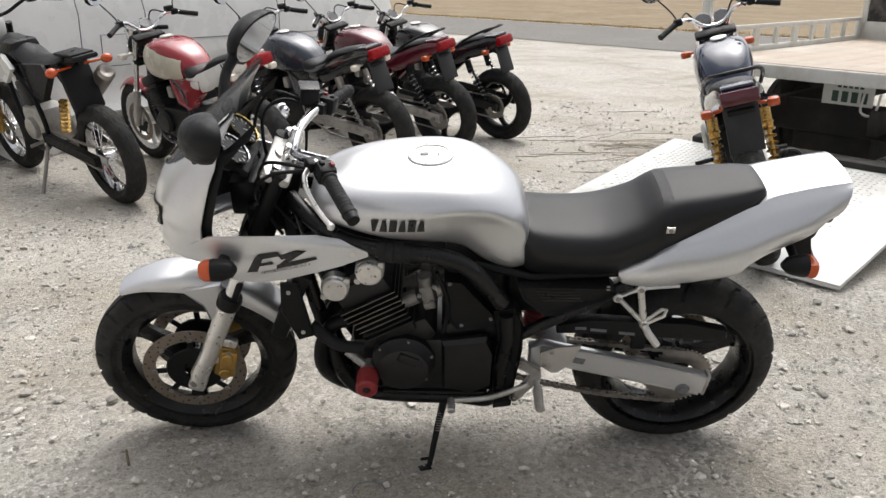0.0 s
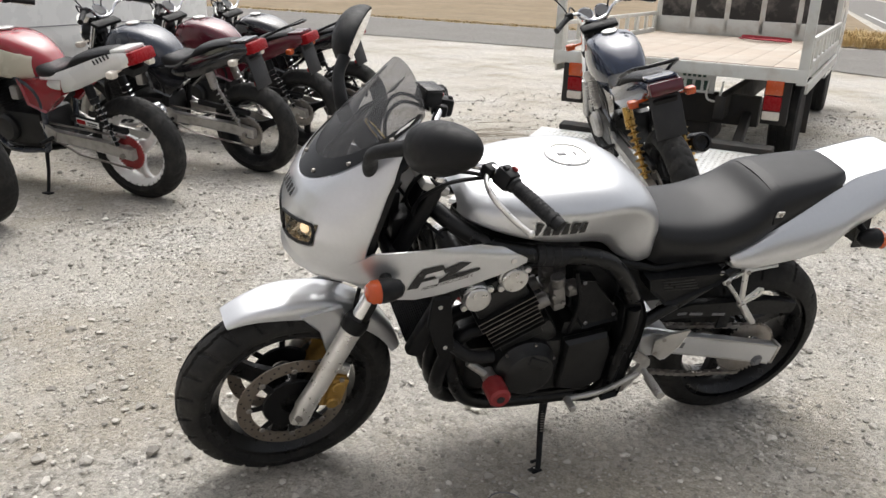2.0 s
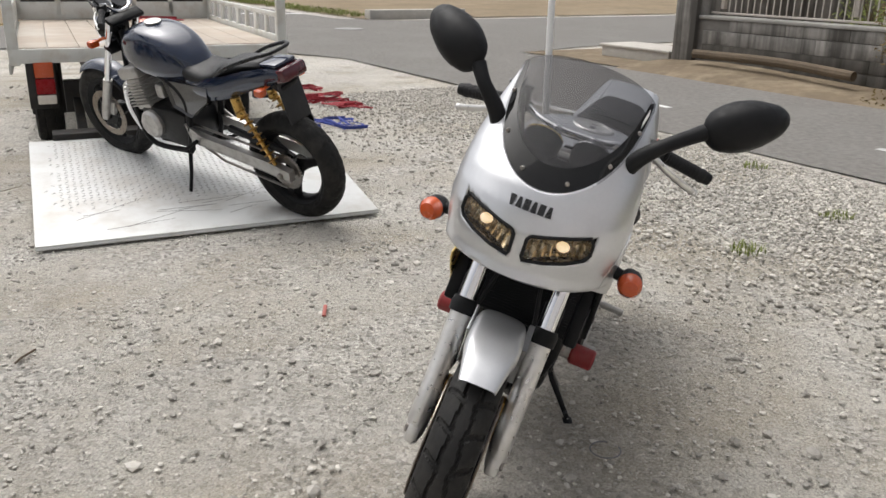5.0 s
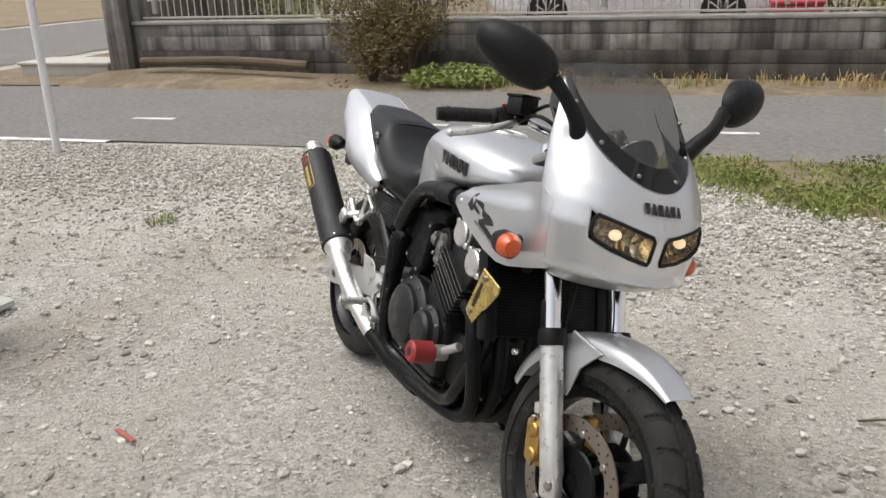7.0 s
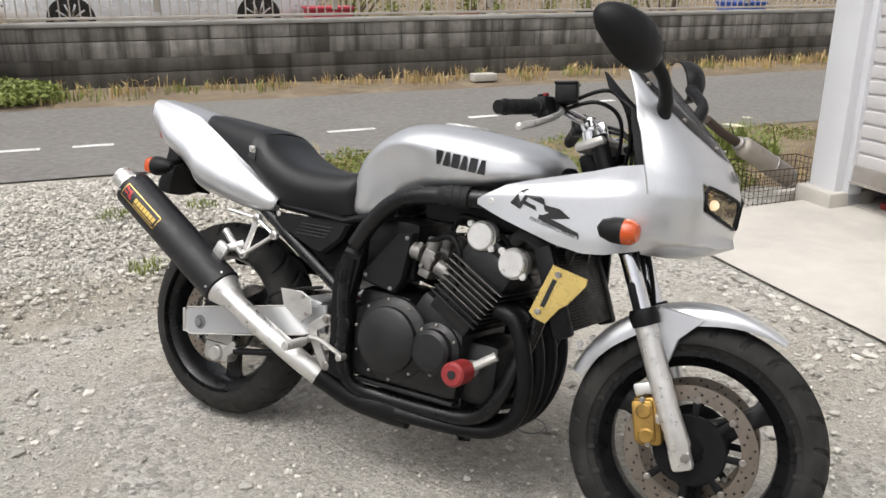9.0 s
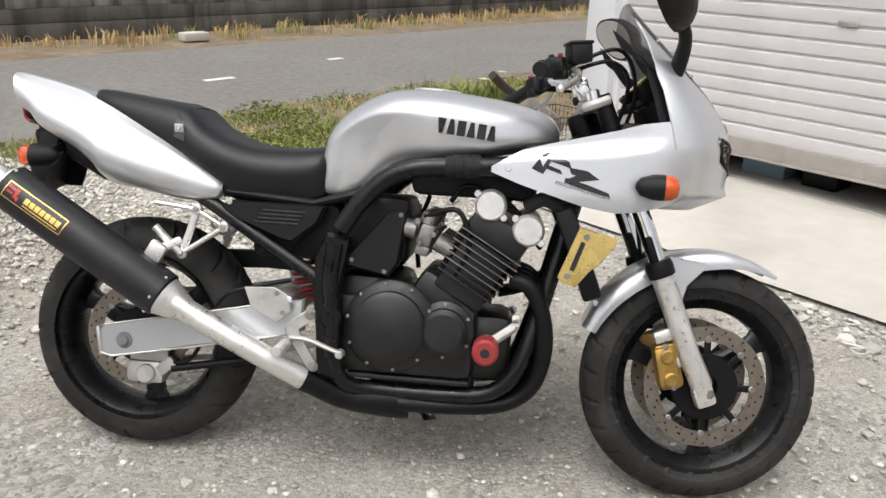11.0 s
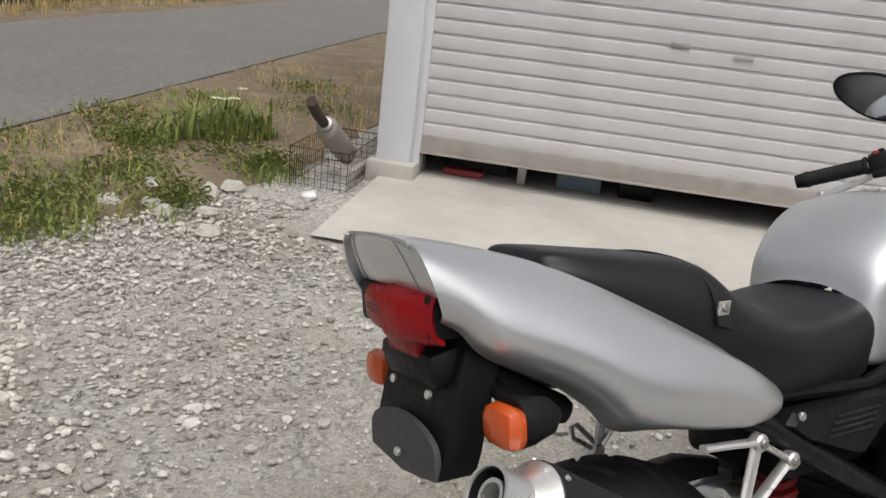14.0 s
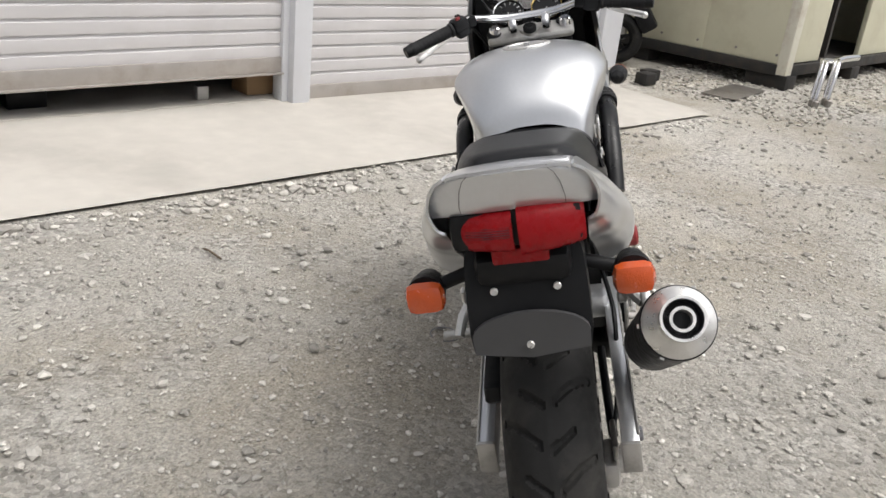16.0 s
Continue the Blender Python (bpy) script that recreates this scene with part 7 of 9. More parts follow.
    part("rear_mudguard", Geo().box((tx + 0.36, 0, 0.79 + tail_rise), (0.11, 0.13, 0.05), 0.012, rot=(0, 20, 0)).box((tx + 0.22, 0, 0.74 + tail_rise), (0.22, 0.12, 0.03), 0.01, rot=(0, -15, 0)), PLASTIC, b)
    if plate:
        ph = part("plate_holder", Geo().box((tx + 0.425, 0, 0.705 + tail_rise), (0.012, 0.160, 0.22), 0.005, rot=(0, -16, 0)), GREY_PLASTIC, b, "grey plate holder without a plate")
        part("reflector", Geo().box((tx + 0.405, 0, 0.622 + tail_rise), (0.014, 0.06, 0.028), 0.004, rot=(0, -16, 0)), RED_LENS, ph)
    for s in (-1, 1):
        part("indicator", Geo().tube([(tx + 0.33, s * 0.06, 0.79 + tail_rise), (tx + 0.335, s * 0.125, 0.785 + tail_rise)], 0.009, 8).box((tx + 0.345, s * 0.15, 0.785 + tail_rise), (0.05, 0.055, 0.042), 0.013), ind, b)
    if grab:
        part("grab_rail", Geo().tube(curve([(tx + 0.02, -0.135, 0.80), (tx + 0.14, -0.14, 0.875), (tx + 0.30, -0.115, 0.945), (tx + 0.37, -0.06, 0.965), (tx + 0.37, 0.06, 0.965), (tx + 0.30, 0.115, 0.945), (tx + 0.14, 0.14, 0.875), (tx + 0.02, 0.135, 0.80)], 4), 0.010, 10), BLACK_GLOSS, b, "black grab rail")
    # frame, engine, swingarm
    for s in (-1, 1):
        part("frame_tube", Geo().tube(curve([(hdx, s * 0.03, 0.86), (hdx + 0.12, s * 0.11, 0.76), (x0 + 0.33, s * 0.125, 0.70), (sx + 0.02, s * 0.125, 0.60), (sx + 0.01, s * 0.12, 0.42), (sx - 0.03, s * 0.11, 0.27)], 4), 0.019, 10), frame, b)
        part("frame_tube", Geo().tube(curve([(hdx - 0.02, s * 0.03, 0.80), (hdx + 0.04, s * 0.10, 0.55), (hdx + 0.09, s * 0.12, 0.33), (hdx + 0.18, s * 0.12, 0.24), (sx - 0.03, s * 0.11, 0.26)], 4), 0.016, 10), frame, b)
        part("subframe", Geo().tube([(sx - 0.02, s * 0.11, 0.70), (tx + 0.1, s * 0.10, 0.72), (tx + 0.30, s * 0.08, 0.80 + tail_rise)], 0.012, 8), frame, b)
        part("side_cover", Geo().prism([(sx - 0.10, 0.70), (sx + 0.24, 0.72), (sx + 0.22, 0.63), (sx + 0.07, 0.51), (sx - 0.06, 0.55)], s * 0.10, s * 0.138, bev=0.012), side or tail, b)
        sh = part("rear_shock", Geo().tube([(tx + 0.13, s * 0.125, 0.70), (tx + 0.16, s * 0.126, 0.60)], 0.027, 14).tube([(tx + 0.14, s * 0.125, 0.68), (hx - 0.03, s * 0.128, 0.36)], 0.011, 10), shock, b, "twin rear shock")
        g = Geo()
        for k in range(9):
            t = k / 8
            c = Vector((tx + 0.155, s * 0.126, 0.63)).lerp(Vector((hx - 0.04, s * 0.128, 0.39)), t)
            g.lathe([(0.024, -0.006), (0.033, 0.0), (0.024, 0.006)], c, (tx + 0.155 - hx + 0.04, 0, 0.24), 14)
        part("shock_spring", g, shock if shock is GOLD_SHOCK else CHROME, sh)
        part("swingarm", Geo().prism([(sx + 0.02, 0.405), (hx - 0.08, 0.372), (hx + 0.07, 0.345), (hx + 0.07, 0.285), (hx - 0.1, 0.305), (sx + 0.02, 0.345)], s * 0.105, s * 0.135, bev=0.006), arm, b)
        part("axle_nut", Geo().cyl((hx, s * 0.13, 0.306), (hx, s * 0.15, 0.306), 0.017, 12, 0.003), STEEL, b)
        part("footrest", Geo().tube([(sx + 0.06, s * 0.13, 0.36), (sx + 0.065, s * 0.24, 0.355)], 0.012, 10), GRIP, b)
        part("footrest_bracket", Geo().prism([(sx - 0.01, 0.45), (sx + 0.10, 0.40), (sx + 0.08, 0.34), (sx + 0.02, 0.36)], s * 0.125, s * 0.137, bev=0.004), ALU_DULL, b)
    ex = (x0 + sx) / 2 - 0.02
    part("crankcase", Geo().box((ex + 0.05, 0, 0.39), (0.36, 0.27, 0.21), 0.035).box((ex + 0.02, 0, 0.28), (0.24, 0.18, 0.06), 0.02), ENGINE, b, "engine crankcase")
    for s in (-1, 1):
        part("engine_cover", Geo().lathe([(0.082, 0.0), (0.082, 0.025), (0.066, 0.042), (0.0, 0.046)], (ex - 0.03 if s < 0 else ex + 0.08, s * 0.13, 0.39), (0, s, 0), 28), engine, b)
    em = Matrix.Translation((ex - 0.09, 0, 0.46)) @ pose(0, 0, 0, 0, -18, 0)
    cy = part("cylinder_block", Geo().box((0, 0, 0.09), (0.12, 0.26, 0.18), 0.01, m=em).box((0, 0, 0.215), (0.17, 0.29, 0.07), 0.02, m=em), engine, b)
    for k in range(8):
        part("fin", Geo().box((0, 0, 0.03 + 0.018 * k), (0.155, 0.30, 0.006), 0.0015, m=em), engine, cy)
    for y in (-0.1, -0.035, 0.035, 0.1):
        part("exhaust_header", Geo().tube(curve([(ex - 0.20, y, 0.60), (ex - 0.25, y, 0.55), (ex - 0.27, y * 0.9, 0.40), (ex - 0.22, y * 0.7 + 0.02, 0.24), (ex - 0.05, y * 0.5 + 0.05, 0.20), (ex + 0.16, 0.09, 0.21)], 4), 0.019, 10), CHROME if engine is ALU_DULL else BLACK, b)
        part("carburettor", Geo().box((ex + 0.06, y, 0.60), (0.06, 0.05, 0.08), 0.012), ALU_DULL, b)
    part("airbox", Geo().box((sx - 0.03, 0, 0.62), (0.22, 0.19, 0.16), 0.02), PLASTIC, b)
    if silencer:
        part("exhaust_pipe", Geo().tube(curve([(ex + 0.14, 0.09, 0.21), (sx + 0.05, 0.14, 0.25), (sx + 0.22, 0.185, 0.33)], 4), 0.027, 14), CHROME, b)
        part("silencer", Geo().lathe([(0.028, 0.0), (0.052, 0.05), (0.056, 0.06), (0.056, 0.40), (0.050, 0.425), (0.038, 0.43), (0.036, 0.40), (0.0, 0.39)], (sx + 0.20, 0.185, 0.32), (0.93, 0.03, 0.36), 28), CHROME if silencer == "chrome" else BLACK_GLOSS, b)
    g = Geo().tube([(hx, -0.09, 0.40), (sx + 0.0, -0.09, 0.43)], 0.0085, 8, flat=0.7).tube([(hx, -0.09, 0.21), (sx + 0.2, -0.09, 0.25), (sx, -0.09, 0.33)], 0.0085, 8, flat=0.7)
    part("drive_chain", g, STEEL, b)
    part("chain_guard", Geo().box((hx - 0.16, -0.10, 0.465), (0.40, 0.03, 0.035), 0.008, rot=(0, 6, 0)), PLASTIC, b)
    part("side_stand", Geo().tube([(sx - 0.06, -0.10, 0.26), (sx - 0.02, -0.16, 0.15), (sx + 0.02, -0.235, 0.045)], [0.013, 0.011, 0.010], 10).box((sx + 0.02, -0.24, 0.042), (0.055, 0.04, 0.010), 0.003, rot=(-10, 0, 0)), BLACK, b, "side stand folded down")
    return b


def at_rear(x, y, dx, dy, wb, lean=10.0, z=0.0, pitch=0.0):
    """A pose from the place where the rear tyre stands and the way to the front."""
    k = math.hypot(dx, dy)
    dx, dy = dx / k, dy / k
    return pose(x + dx * wb / 2, y + dy * wb / 2, z, lean, pitch, math.degrees(math.atan2(-dy, -dx)))


rwb = naked_bike("red and cream unfaired motorcycle with white three-spoke wheels", at_rear(-1.09, 2.98, -0.760, 0.650, 1.36), 1.34, RED_PAINT, CREAM_PAINT, WHITE_PAINT, RED_PAINT, WHITE_WHEEL, RED_PAINT, GREY_BLUE, ENGINE, BLACK, CLEAR_IND, RED_PAINT, False, False, RED_LENS, WARM_ALU, RED_PLASTIC, "chrome", 0.35)
st = part("chain_sticker", Geo().box((0.44, -0.1165, 0.470), (0.16, 0.003, 0.036), 0.001, rot=(0, 6, 0)), material("white_sticker_paint", (0.75, 0.75, 0.73), 0.4), rwb, "red and white sticker on the chain guard")
part("sticker_block", Geo().box((0.395, -0.1185, 0.474), (0.06, 0.002, 0.026), 0, rot=(0, 6, 0)), RED_LENS, st)
part("sticker_bars", Geo().box((0.475, -0.1185, 0.470), (0.07, 0.002, 0.008), 0, rot=(0, 6, 0)).box((0.475, -0.1185, 0.457), (0.06, 0.002, 0.006), 0, rot=(0, 6, 0)), DECAL, st)
g = Geo()
for k in range(5):
    g.box((0.60 + 0.022 * k, -0.1285 + 0.004 * k, 0.835 + 0.009 * k), (0.012, 0.002, 0.026), 0, rot=(8, -20, 0))
part("tail_graphic", g, DECAL, rwb, "small black brush marks")
naked_bike("black unfaired motorcycle with a dark slate tank and twin rear shocks", at_rear(-0.37, 3.52, -0.760, 0.650, 1.40), 1.40, GREY_BLUE, None, BLACK_PAINT, None, BLACK, BLACK_PAINT, BLACK, BLACK, STEEL, CLEAR_IND, BLACK_PAINT, False, True, RED_LENS, ALU_DULL, STEEL, "chrome", 0.0)
naked_bike("maroon unfaired motorcycle with a black grab rail", at_rear(0.09, 4.23, -0.760, 0.650, 1.40), 1.40, MAROON, None, MAROON, None, BLACK, MAROON, BLACK, ENGINE, BLACK, AMBER, MAROON, True, True, RED_LENS, ALU_DULL, STEEL, False, 0.0)
naked_bike("black unfaired motorcycle with a grab rail and orange indicators", at_rear(0.57, 4.78, -0.760, 0.650, 1.40), 1.40, BLACK_PAINT, None, BLACK_PAINT, None, BLACK, BLACK_PAINT, BLACK, ENGINE, BLACK, AMBER, BLACK_PAINT, True, True, RED_LENS, ENGINE, STEEL, "black", 0.45)
naked_bike("dark blue unfaired motorcycle with gold shocks on the loading ramp", at_rear(1.640, 1.56, 0.215, 0.977, 1.43, 16, 0.118, 6.8), 1.43, NAVY, None, NAVY, None, BLACK, NAVY, BLACK, ALU_DULL, GOLD_SHOCK, AMBER, BLACK_PAINT, True, True, DARK_LENS, WARM_ALU, STEEL, "black", 0.0, 3, 0.0, WARM_ALU, 14)

# ---- trail motorcycle ----
def trail_bike(m):
    b = root("trail_motorcycle", "black and white trail motorcycle with wire wheels and knobbly tyres", "motorcycle", m, "parked motorcycles")
    hx = 0.68
    for nm, x in (("front_wheel", -hx), ("rear_wheel", hx)):
        w = part(nm, wire_rim_geo(0.222, 0.07), CHROME, b, "chrome wire-spoked wheel")
        w.matrix_local = Matrix.Translation((x, 0, 0.305))
        part("tyre", tyre_geo(0.310, 0.125, 0.222, "road", 140, 4), RUBBER, w, "", 40)
        d = part("brake_disc", disc_geo(0.12, 0.085), DISC, w)
        d.matrix_local = Matrix.Translation((0, -0.06 if x < 0 else 0.06, 0))
    for s in (-1, 1):
        part("fork_leg", Geo().tube([(-hx, s * 0.09, 0.30), (-hx + 0.10, s * 0.09, 0.58)], 0.025, 12), GOLD, b)
        part("fork_tube", Geo().tube([(-hx + 0.10, s * 0.09, 0.57), (-hx + 0.27, s * 0.09, 1.02)], 0.021, 12), BLACK_GLOSS, b)
        part("shroud", Geo().prism([(-0.42, 0.90), (-0.10, 0.88), (-0.02, 0.80), (-0.16, 0.70), (-0.36, 0.76)], s * 0.12, s * 0.135, bev=0.01), WHITE_PAINT, b, "white side shroud")
        part("side_panel", Geo().prism([(0.10, 0.84), (0.40, 0.86), (0.46, 0.80), (0.26, 0.62), (0.14, 0.66)], s * 0.09, s * 0.115, bev=0.01), PLASTIC, b)
        part("frame_tube", Geo().tube(curve([(-0.40, s * 0.04, 0.92), (-0.1, s * 0.10, 0.80), (0.12, s * 0.11, 0.60), (0.10, s * 0.10, 0.33), (-0.15, s * 0.08, 0.27), (-0.32, s * 0.06, 0.5), (-0.40, s * 0.03, 0.82)], 4), 0.016, 10), BLACK, b)
        part("subframe", Geo().tube([(0.10, s * 0.10, 0.62), (0.34, s * 0.10, 0.80), (0.62, s * 0.08, 0.90)], 0.011, 8), BLACK, b)
        part("swingarm", Geo().prism([(0.10, 0.40), (hx + 0.05, 0.335), (hx + 0.05, 0.28), (0.10, 0.34)], s * 0.10, s * 0.128, bev=0.006), BLACK, b)
        part("indicator", Geo().tube([(0.60, s * 0.04, 0.845), (0.62, s * 0.14, 0.845)], 0.008, 8).ball((0.63, s * 0.17, 0.845), (0.032, 0.036, 0.028), 16), AMBER, b, "round orange indicator")
        part("footrest", Geo().tube([(0.06, s * 0.11, 0.34), (0.065, s * 0.21, 0.335)], 0.011, 8), STEEL, b)
    rows = [[(x, w * q, z - 0.05 * q * q) for q in (-1, -0.7, 0, 0.7, 1)] for x, z, w in ((-0.30, 0.955, 0.07), (-0.20, 0.985, 0.09), (-0.05, 0.94, 0.10), (0.1, 0.885, 0.10), (0.28, 0.885, 0.11), (0.45, 0.91, 0.10), (0.60, 0.93, 0.07))]
    part("seat", Geo().sheet(smooth_grid(rows, 4, 3), 0.06), VINYL, b, "", 60)
    part("fuel_tank", Geo().box((-0.20, 0, 0.88), (0.36, 0.20, 0.16), 0.05), BLACK_GLOSS, b)
    part("rear_mudguard", Geo().box((0.62, 0, 0.89), (0.26, 0.15, 0.03), 0.012, rot=(0, -6, 0)).box((0.56, 0, 0.72), (0.05, 0.19, 0.30), 0.015, rot=(0, -14, 0)), PLASTIC, b)
    part("rear_rack", Geo().box((0.60, 0, 0.915), (0.22, 0.14, 0.02), 0.006), BLACK, b)
    part("front_mudguard", Geo().box((-hx - 0.02, 0, 0.70), (0.46, 0.12, 0.022), 0.01, rot=(0, 8, 0)), WHITE_PAINT, b)
    part("headlight", Geo().box((-0.50, 0, 0.96), (0.09, 0.20, 0.20), 0.04), WHITE_PAINT, b)
    part("crankcase", Geo().box((-0.06, 0, 0.42), (0.30, 0.20, 0.24), 0.04).lathe([(0.07, 0), (0.07, 0.03), (0.05, 0.04), (0, 0.042)], (-0.06, -0.10, 0.41), (0, -1, 0), 24), ALU_DULL, b)
    part("cylinder_block", Geo().box((-0.16, 0, 0.60), (0.14, 0.14, 0.20), 0.02, rot=(0, -12, 0)), ENGINE, b)
    part("silencer", Geo().lathe([(0.03, 0), (0.055, 0.05), (0.055, 0.34), (0.04, 0.36), (0.03, 0.36), (0.0, 0.34)], (0.36, 0.13, 0.60), (0.85, 0.0, 0.5), 20), STEEL, b, "rusty steel silencer")
    g = Geo()
    for k in range(8):
        g.lathe([(0.024, -0.006), (0.032, 0), (0.024, 0.006)], (0.20 + 0.014 * k, -0.02, 0.40 + 0.028 * k), (0.4, 0, 0.9), 14)
    part("rear_shock", g, GOLD_SHOCK, b)
    bar = part("handlebar", Geo().tube(curve([(-0.20, -0.38, 1.12), (-0.30, -0.22, 1.15), (-0.38, -0.08, 1.08), (-0.38, 0.08, 1.08), (-0.30, 0.22, 1.15), (-0.20, 0.38, 1.12)], 5), 0.011, 10), BLACK, b)
    for s in (-1, 1):
        part("grip", Geo().tube([(-0.26, s * 0.28, 1.14), (-0.20, s * 0.39, 1.118)], 0.017, 10), GRIP, bar)
    part("switch_housing", Geo().box((-0.29, 0.23, 1.15), (0.05, 0.06, 0.05), 0.01), PLASTIC, bar)
    part("drive_chain", Geo().tube([(hx, -0.085, 0.38), (0.05, -0.085, 0.40)], 0.008, 8).tube([(hx, -0.085, 0.23), (0.05, -0.085, 0.32)], 0.008, 8), STEEL, b)
    part("side_stand", Geo().tube([(0.06, -0.10, 0.32), (0.10, -0.18, 0.18), (0.14, -0.265, 0.045)], 0.012, 10).box((0.14, -0.268, 0.042), (0.06, 0.04, 0.01), 0.003, rot=(-10, 0, 0)), STEEL, b)
    return b


trail_bike(at_rear(-1.91, 2.60, -0.745, 0.667, 1.38, 11))

# ---- flatbed truck with its lowered loading ramp ----
TRUCK_WHITE = material("chalky_white_paint", (0.66, 0.66, 0.62), 0.5, 0.0, 0.05, 5, 0.05, 60, (0.34, 0.24, 0.14), 0.35, 7)
BED_WOOD = material("worn_bed_boards", (0.47, 0.40, 0.33), 0.8, 0.0, 0.14, 8, 0.3, 60, (0.58, 0.55, 0.49), 0.8, 1.6)
CHASSIS = material("chassis_black", (0.02, 0.019, 0.018), 0.7, 0.1, 0.3, 12, 0.2, 60, (0.08, 0.06, 0.045), 0.5, 6)
truck = root("flatbed_truck", "small white flatbed truck with a lowered tail lift", "truck", SITE @ Matrix.Translation((-0.105, 3.98, 0)) @ Matrix.Rotation(radians(-6.0), 4, "Z") @ Matrix.Translation((0.06, -3.80, 0)))
BN0, BN1, BU0, BU1, BZ = -0.95, 0.83, 3.80, 6.75, 0.80
bc, bw = (BN0 + BN1) / 2, BN1 - BN0
part("bed_frame", Geo().box((bc, (BU0 + BU1) / 2, BZ - 0.035), (bw, BU1 - BU0, 0.07), 0.006).box((bc, BU0 - 0.012, BZ - 0.035), (bw + 0.02, 0.03, 0.09), 0.006), TRUCK_WHITE, truck)
for i in range(9):
    w = (bw - 0.06) / 9
    part("bed_board", Geo().box((BN0 + 0.03 + w * (i + 0.5), (BU0 + BU1) / 2, BZ + 0.008), (w - 0.004, BU1 - BU0 - 0.04, 0.014), 0.002), BED_WOOD, truck, "worn brown bed board")
for s, n in ((-1, BN0), (1, BN1)):
    sg = part("side_gate", Geo().box((n, (BU0 + BU1) / 2 + 0.05, BZ + 0.20), (0.03, BU1 - BU0 - 0.15, 0.035), 0.006).box((n, (BU0 + BU1) / 2 + 0.05, BZ + 0.03), (0.03, BU1 - BU0 - 0.15, 0.05), 0.006), TRUCK_WHITE, truck, "low slatted side gate")
    for k in range(9):
        part("gate_post", Geo().box((n, BU0 + 0.15 + (BU1 - BU0 - 0.2) * k / 8, BZ + 0.11), (0.028, 0.05 if k % 2 else 0.09, 0.17), 0.004), TRUCK_WHITE, sg)
    part("lift_post", Geo().box((n + s * -0.02, BU0 - 0.0, BZ + 0.33), (0.065, 0.05, 0.85), 0.008), TRUCK_WHITE, truck, "white tail lift post")
    part("side_rail", Geo().box((n + s * 0.012, BU0 + 1.5, BZ - 0.12), (0.02, 2.9, 0.07), 0.004), TRUCK_WHITE, truck)
    for u in (4.98, 8.0):
        wh = part("wheel", Geo().lathe([(0.10, -0.08), (0.20, -0.075), (0.21, 0.0), (0.20, 0.075), (0.10, 0.08)], (n - s * 0.18, u, 0.30), (1, 0, 0), 28), STEEL, truck, "steel truck wheel")
        tg = Geo().lathe([(0.21, -0.09), (0.27, -0.10), (0.295, -0.085), (0.30, -0.04), (0.294, -0.038), (0.294, -0.03), (0.30, -0.028), (0.30, 0.028), (0.294, 0.03), (0.294, 0.038), (0.30, 0.04), (0.295, 0.085), (0.27, 0.10), (0.21, 0.09)], (n - s * 0.18, u, 0.30), (1, 0, 0), 48)
        part("tyre", tg, RUBBER, wh)
    part("mud_flap", Geo().box((n - s * 0.18, 5.45, 0.34), (0.26, 0.015, 0.42), 0.003), CHASSIS, truck)
    lc = n - s * 0.16
    lb = part("rear_lamp", Geo().box((lc, BU0 + 0.02, 0.585), (0.17, 0.06, 0.32), 0.006), CHASSIS, truck, "rear lamp cluster on a dark bracket")
    part("amber_lens", Geo().box((lc - s * 0.02, BU0 - 0.018, 0.675), (0.115, 0.03, 0.10), 0.008), AMBER, lb)
    part("red_lens", Geo().box((lc - s * 0.02, BU0 - 0.018, 0.570), (0.115, 0.03, 0.10), 0.008), RED_LENS, lb)
    part("clear_lens", Geo().box((lc - s * 0.02, BU0 - 0.018, 0.485), (0.115, 0.03, 0.06), 0.008), CLEAR_IND, lb)
    part("chassis_rail", Geo().box((bc + s * 0.36, 6.1, 0.50), (0.07, 4.6, 0.16), 0.006), CHASSIS, truck)
    part("lift_arm", Geo().box((bc + s * 0.52, BU0 + 0.10, 0.33), (0.06, 0.55, 0.09), 0.008, rot=(25, 0, 0)), CHASSIS, truck)
part("rear_beam", Geo().box((bc, BU0 + 0.30, 0.46), (1.2, 0.08, 0.22), 0.01).box((bc, BU0 + 0.55, 0.30), (0.55, 0.5, 0.25), 0.04), CHASSIS, truck)
np_ = part("number_plate", Geo().box((bc + 0.12, BU0 + 0.16, 0.655), (0.33, 0.008, 0.165), 0.004), material("plate_white", (0.72, 0.73, 0.70), 0.45, 0, 0.06, 20), truck, "white number plate with dark bars")
g = Geo()
for k in range(4):
    g.box((bc + 0.04 + 0.062 * k, BU0 + 0.154, 0.628), (0.040, 0.003, 0.070))
for k in range(5):
    g.box((bc + 0.06 + 0.036 * k, BU0 + 0.154, 0.702), (0.024, 0.003, 0.034))
part("plate_bars", g, material("plate_green", (0.03, 0.07, 0.05), 0.5), np_)
part("tow_hook", Geo().tube(curve([(bc + 0.26, BU0 + 0.05, 0.68), (bc + 0.26, BU0 + 0.03, 0.56), (bc + 0.34, BU0 + 0.03, 0.55), (bc + 0.36, BU0 + 0.05, 0.68)], 4), 0.008, 8), TRUCK_WHITE, truck)
hb = part("headboard", Geo().box((bc, BU1, BZ + 0.10), (bw, 0.04, 0.16), 0.006).box((bc, BU1, BZ + 0.50), (bw, 0.04, 0.05), 0.006).box((bc, BU1, BZ + 1.10), (bw, 0.04, 0.05), 0.006), TRUCK_WHITE, truck, "white headboard with a black panel")
part("headboard_panel", Geo().box((bc, BU1 + 0.005, BZ + 0.33), (bw - 0.10, 0.02, 0.32), 0.003), material("scuffed_black_panel", (0.03, 0.028, 0.026), 0.7, 0, 0.4, 12, 0.2, 60, (0.22, 0.2, 0.18), 0.8, 6), hb)
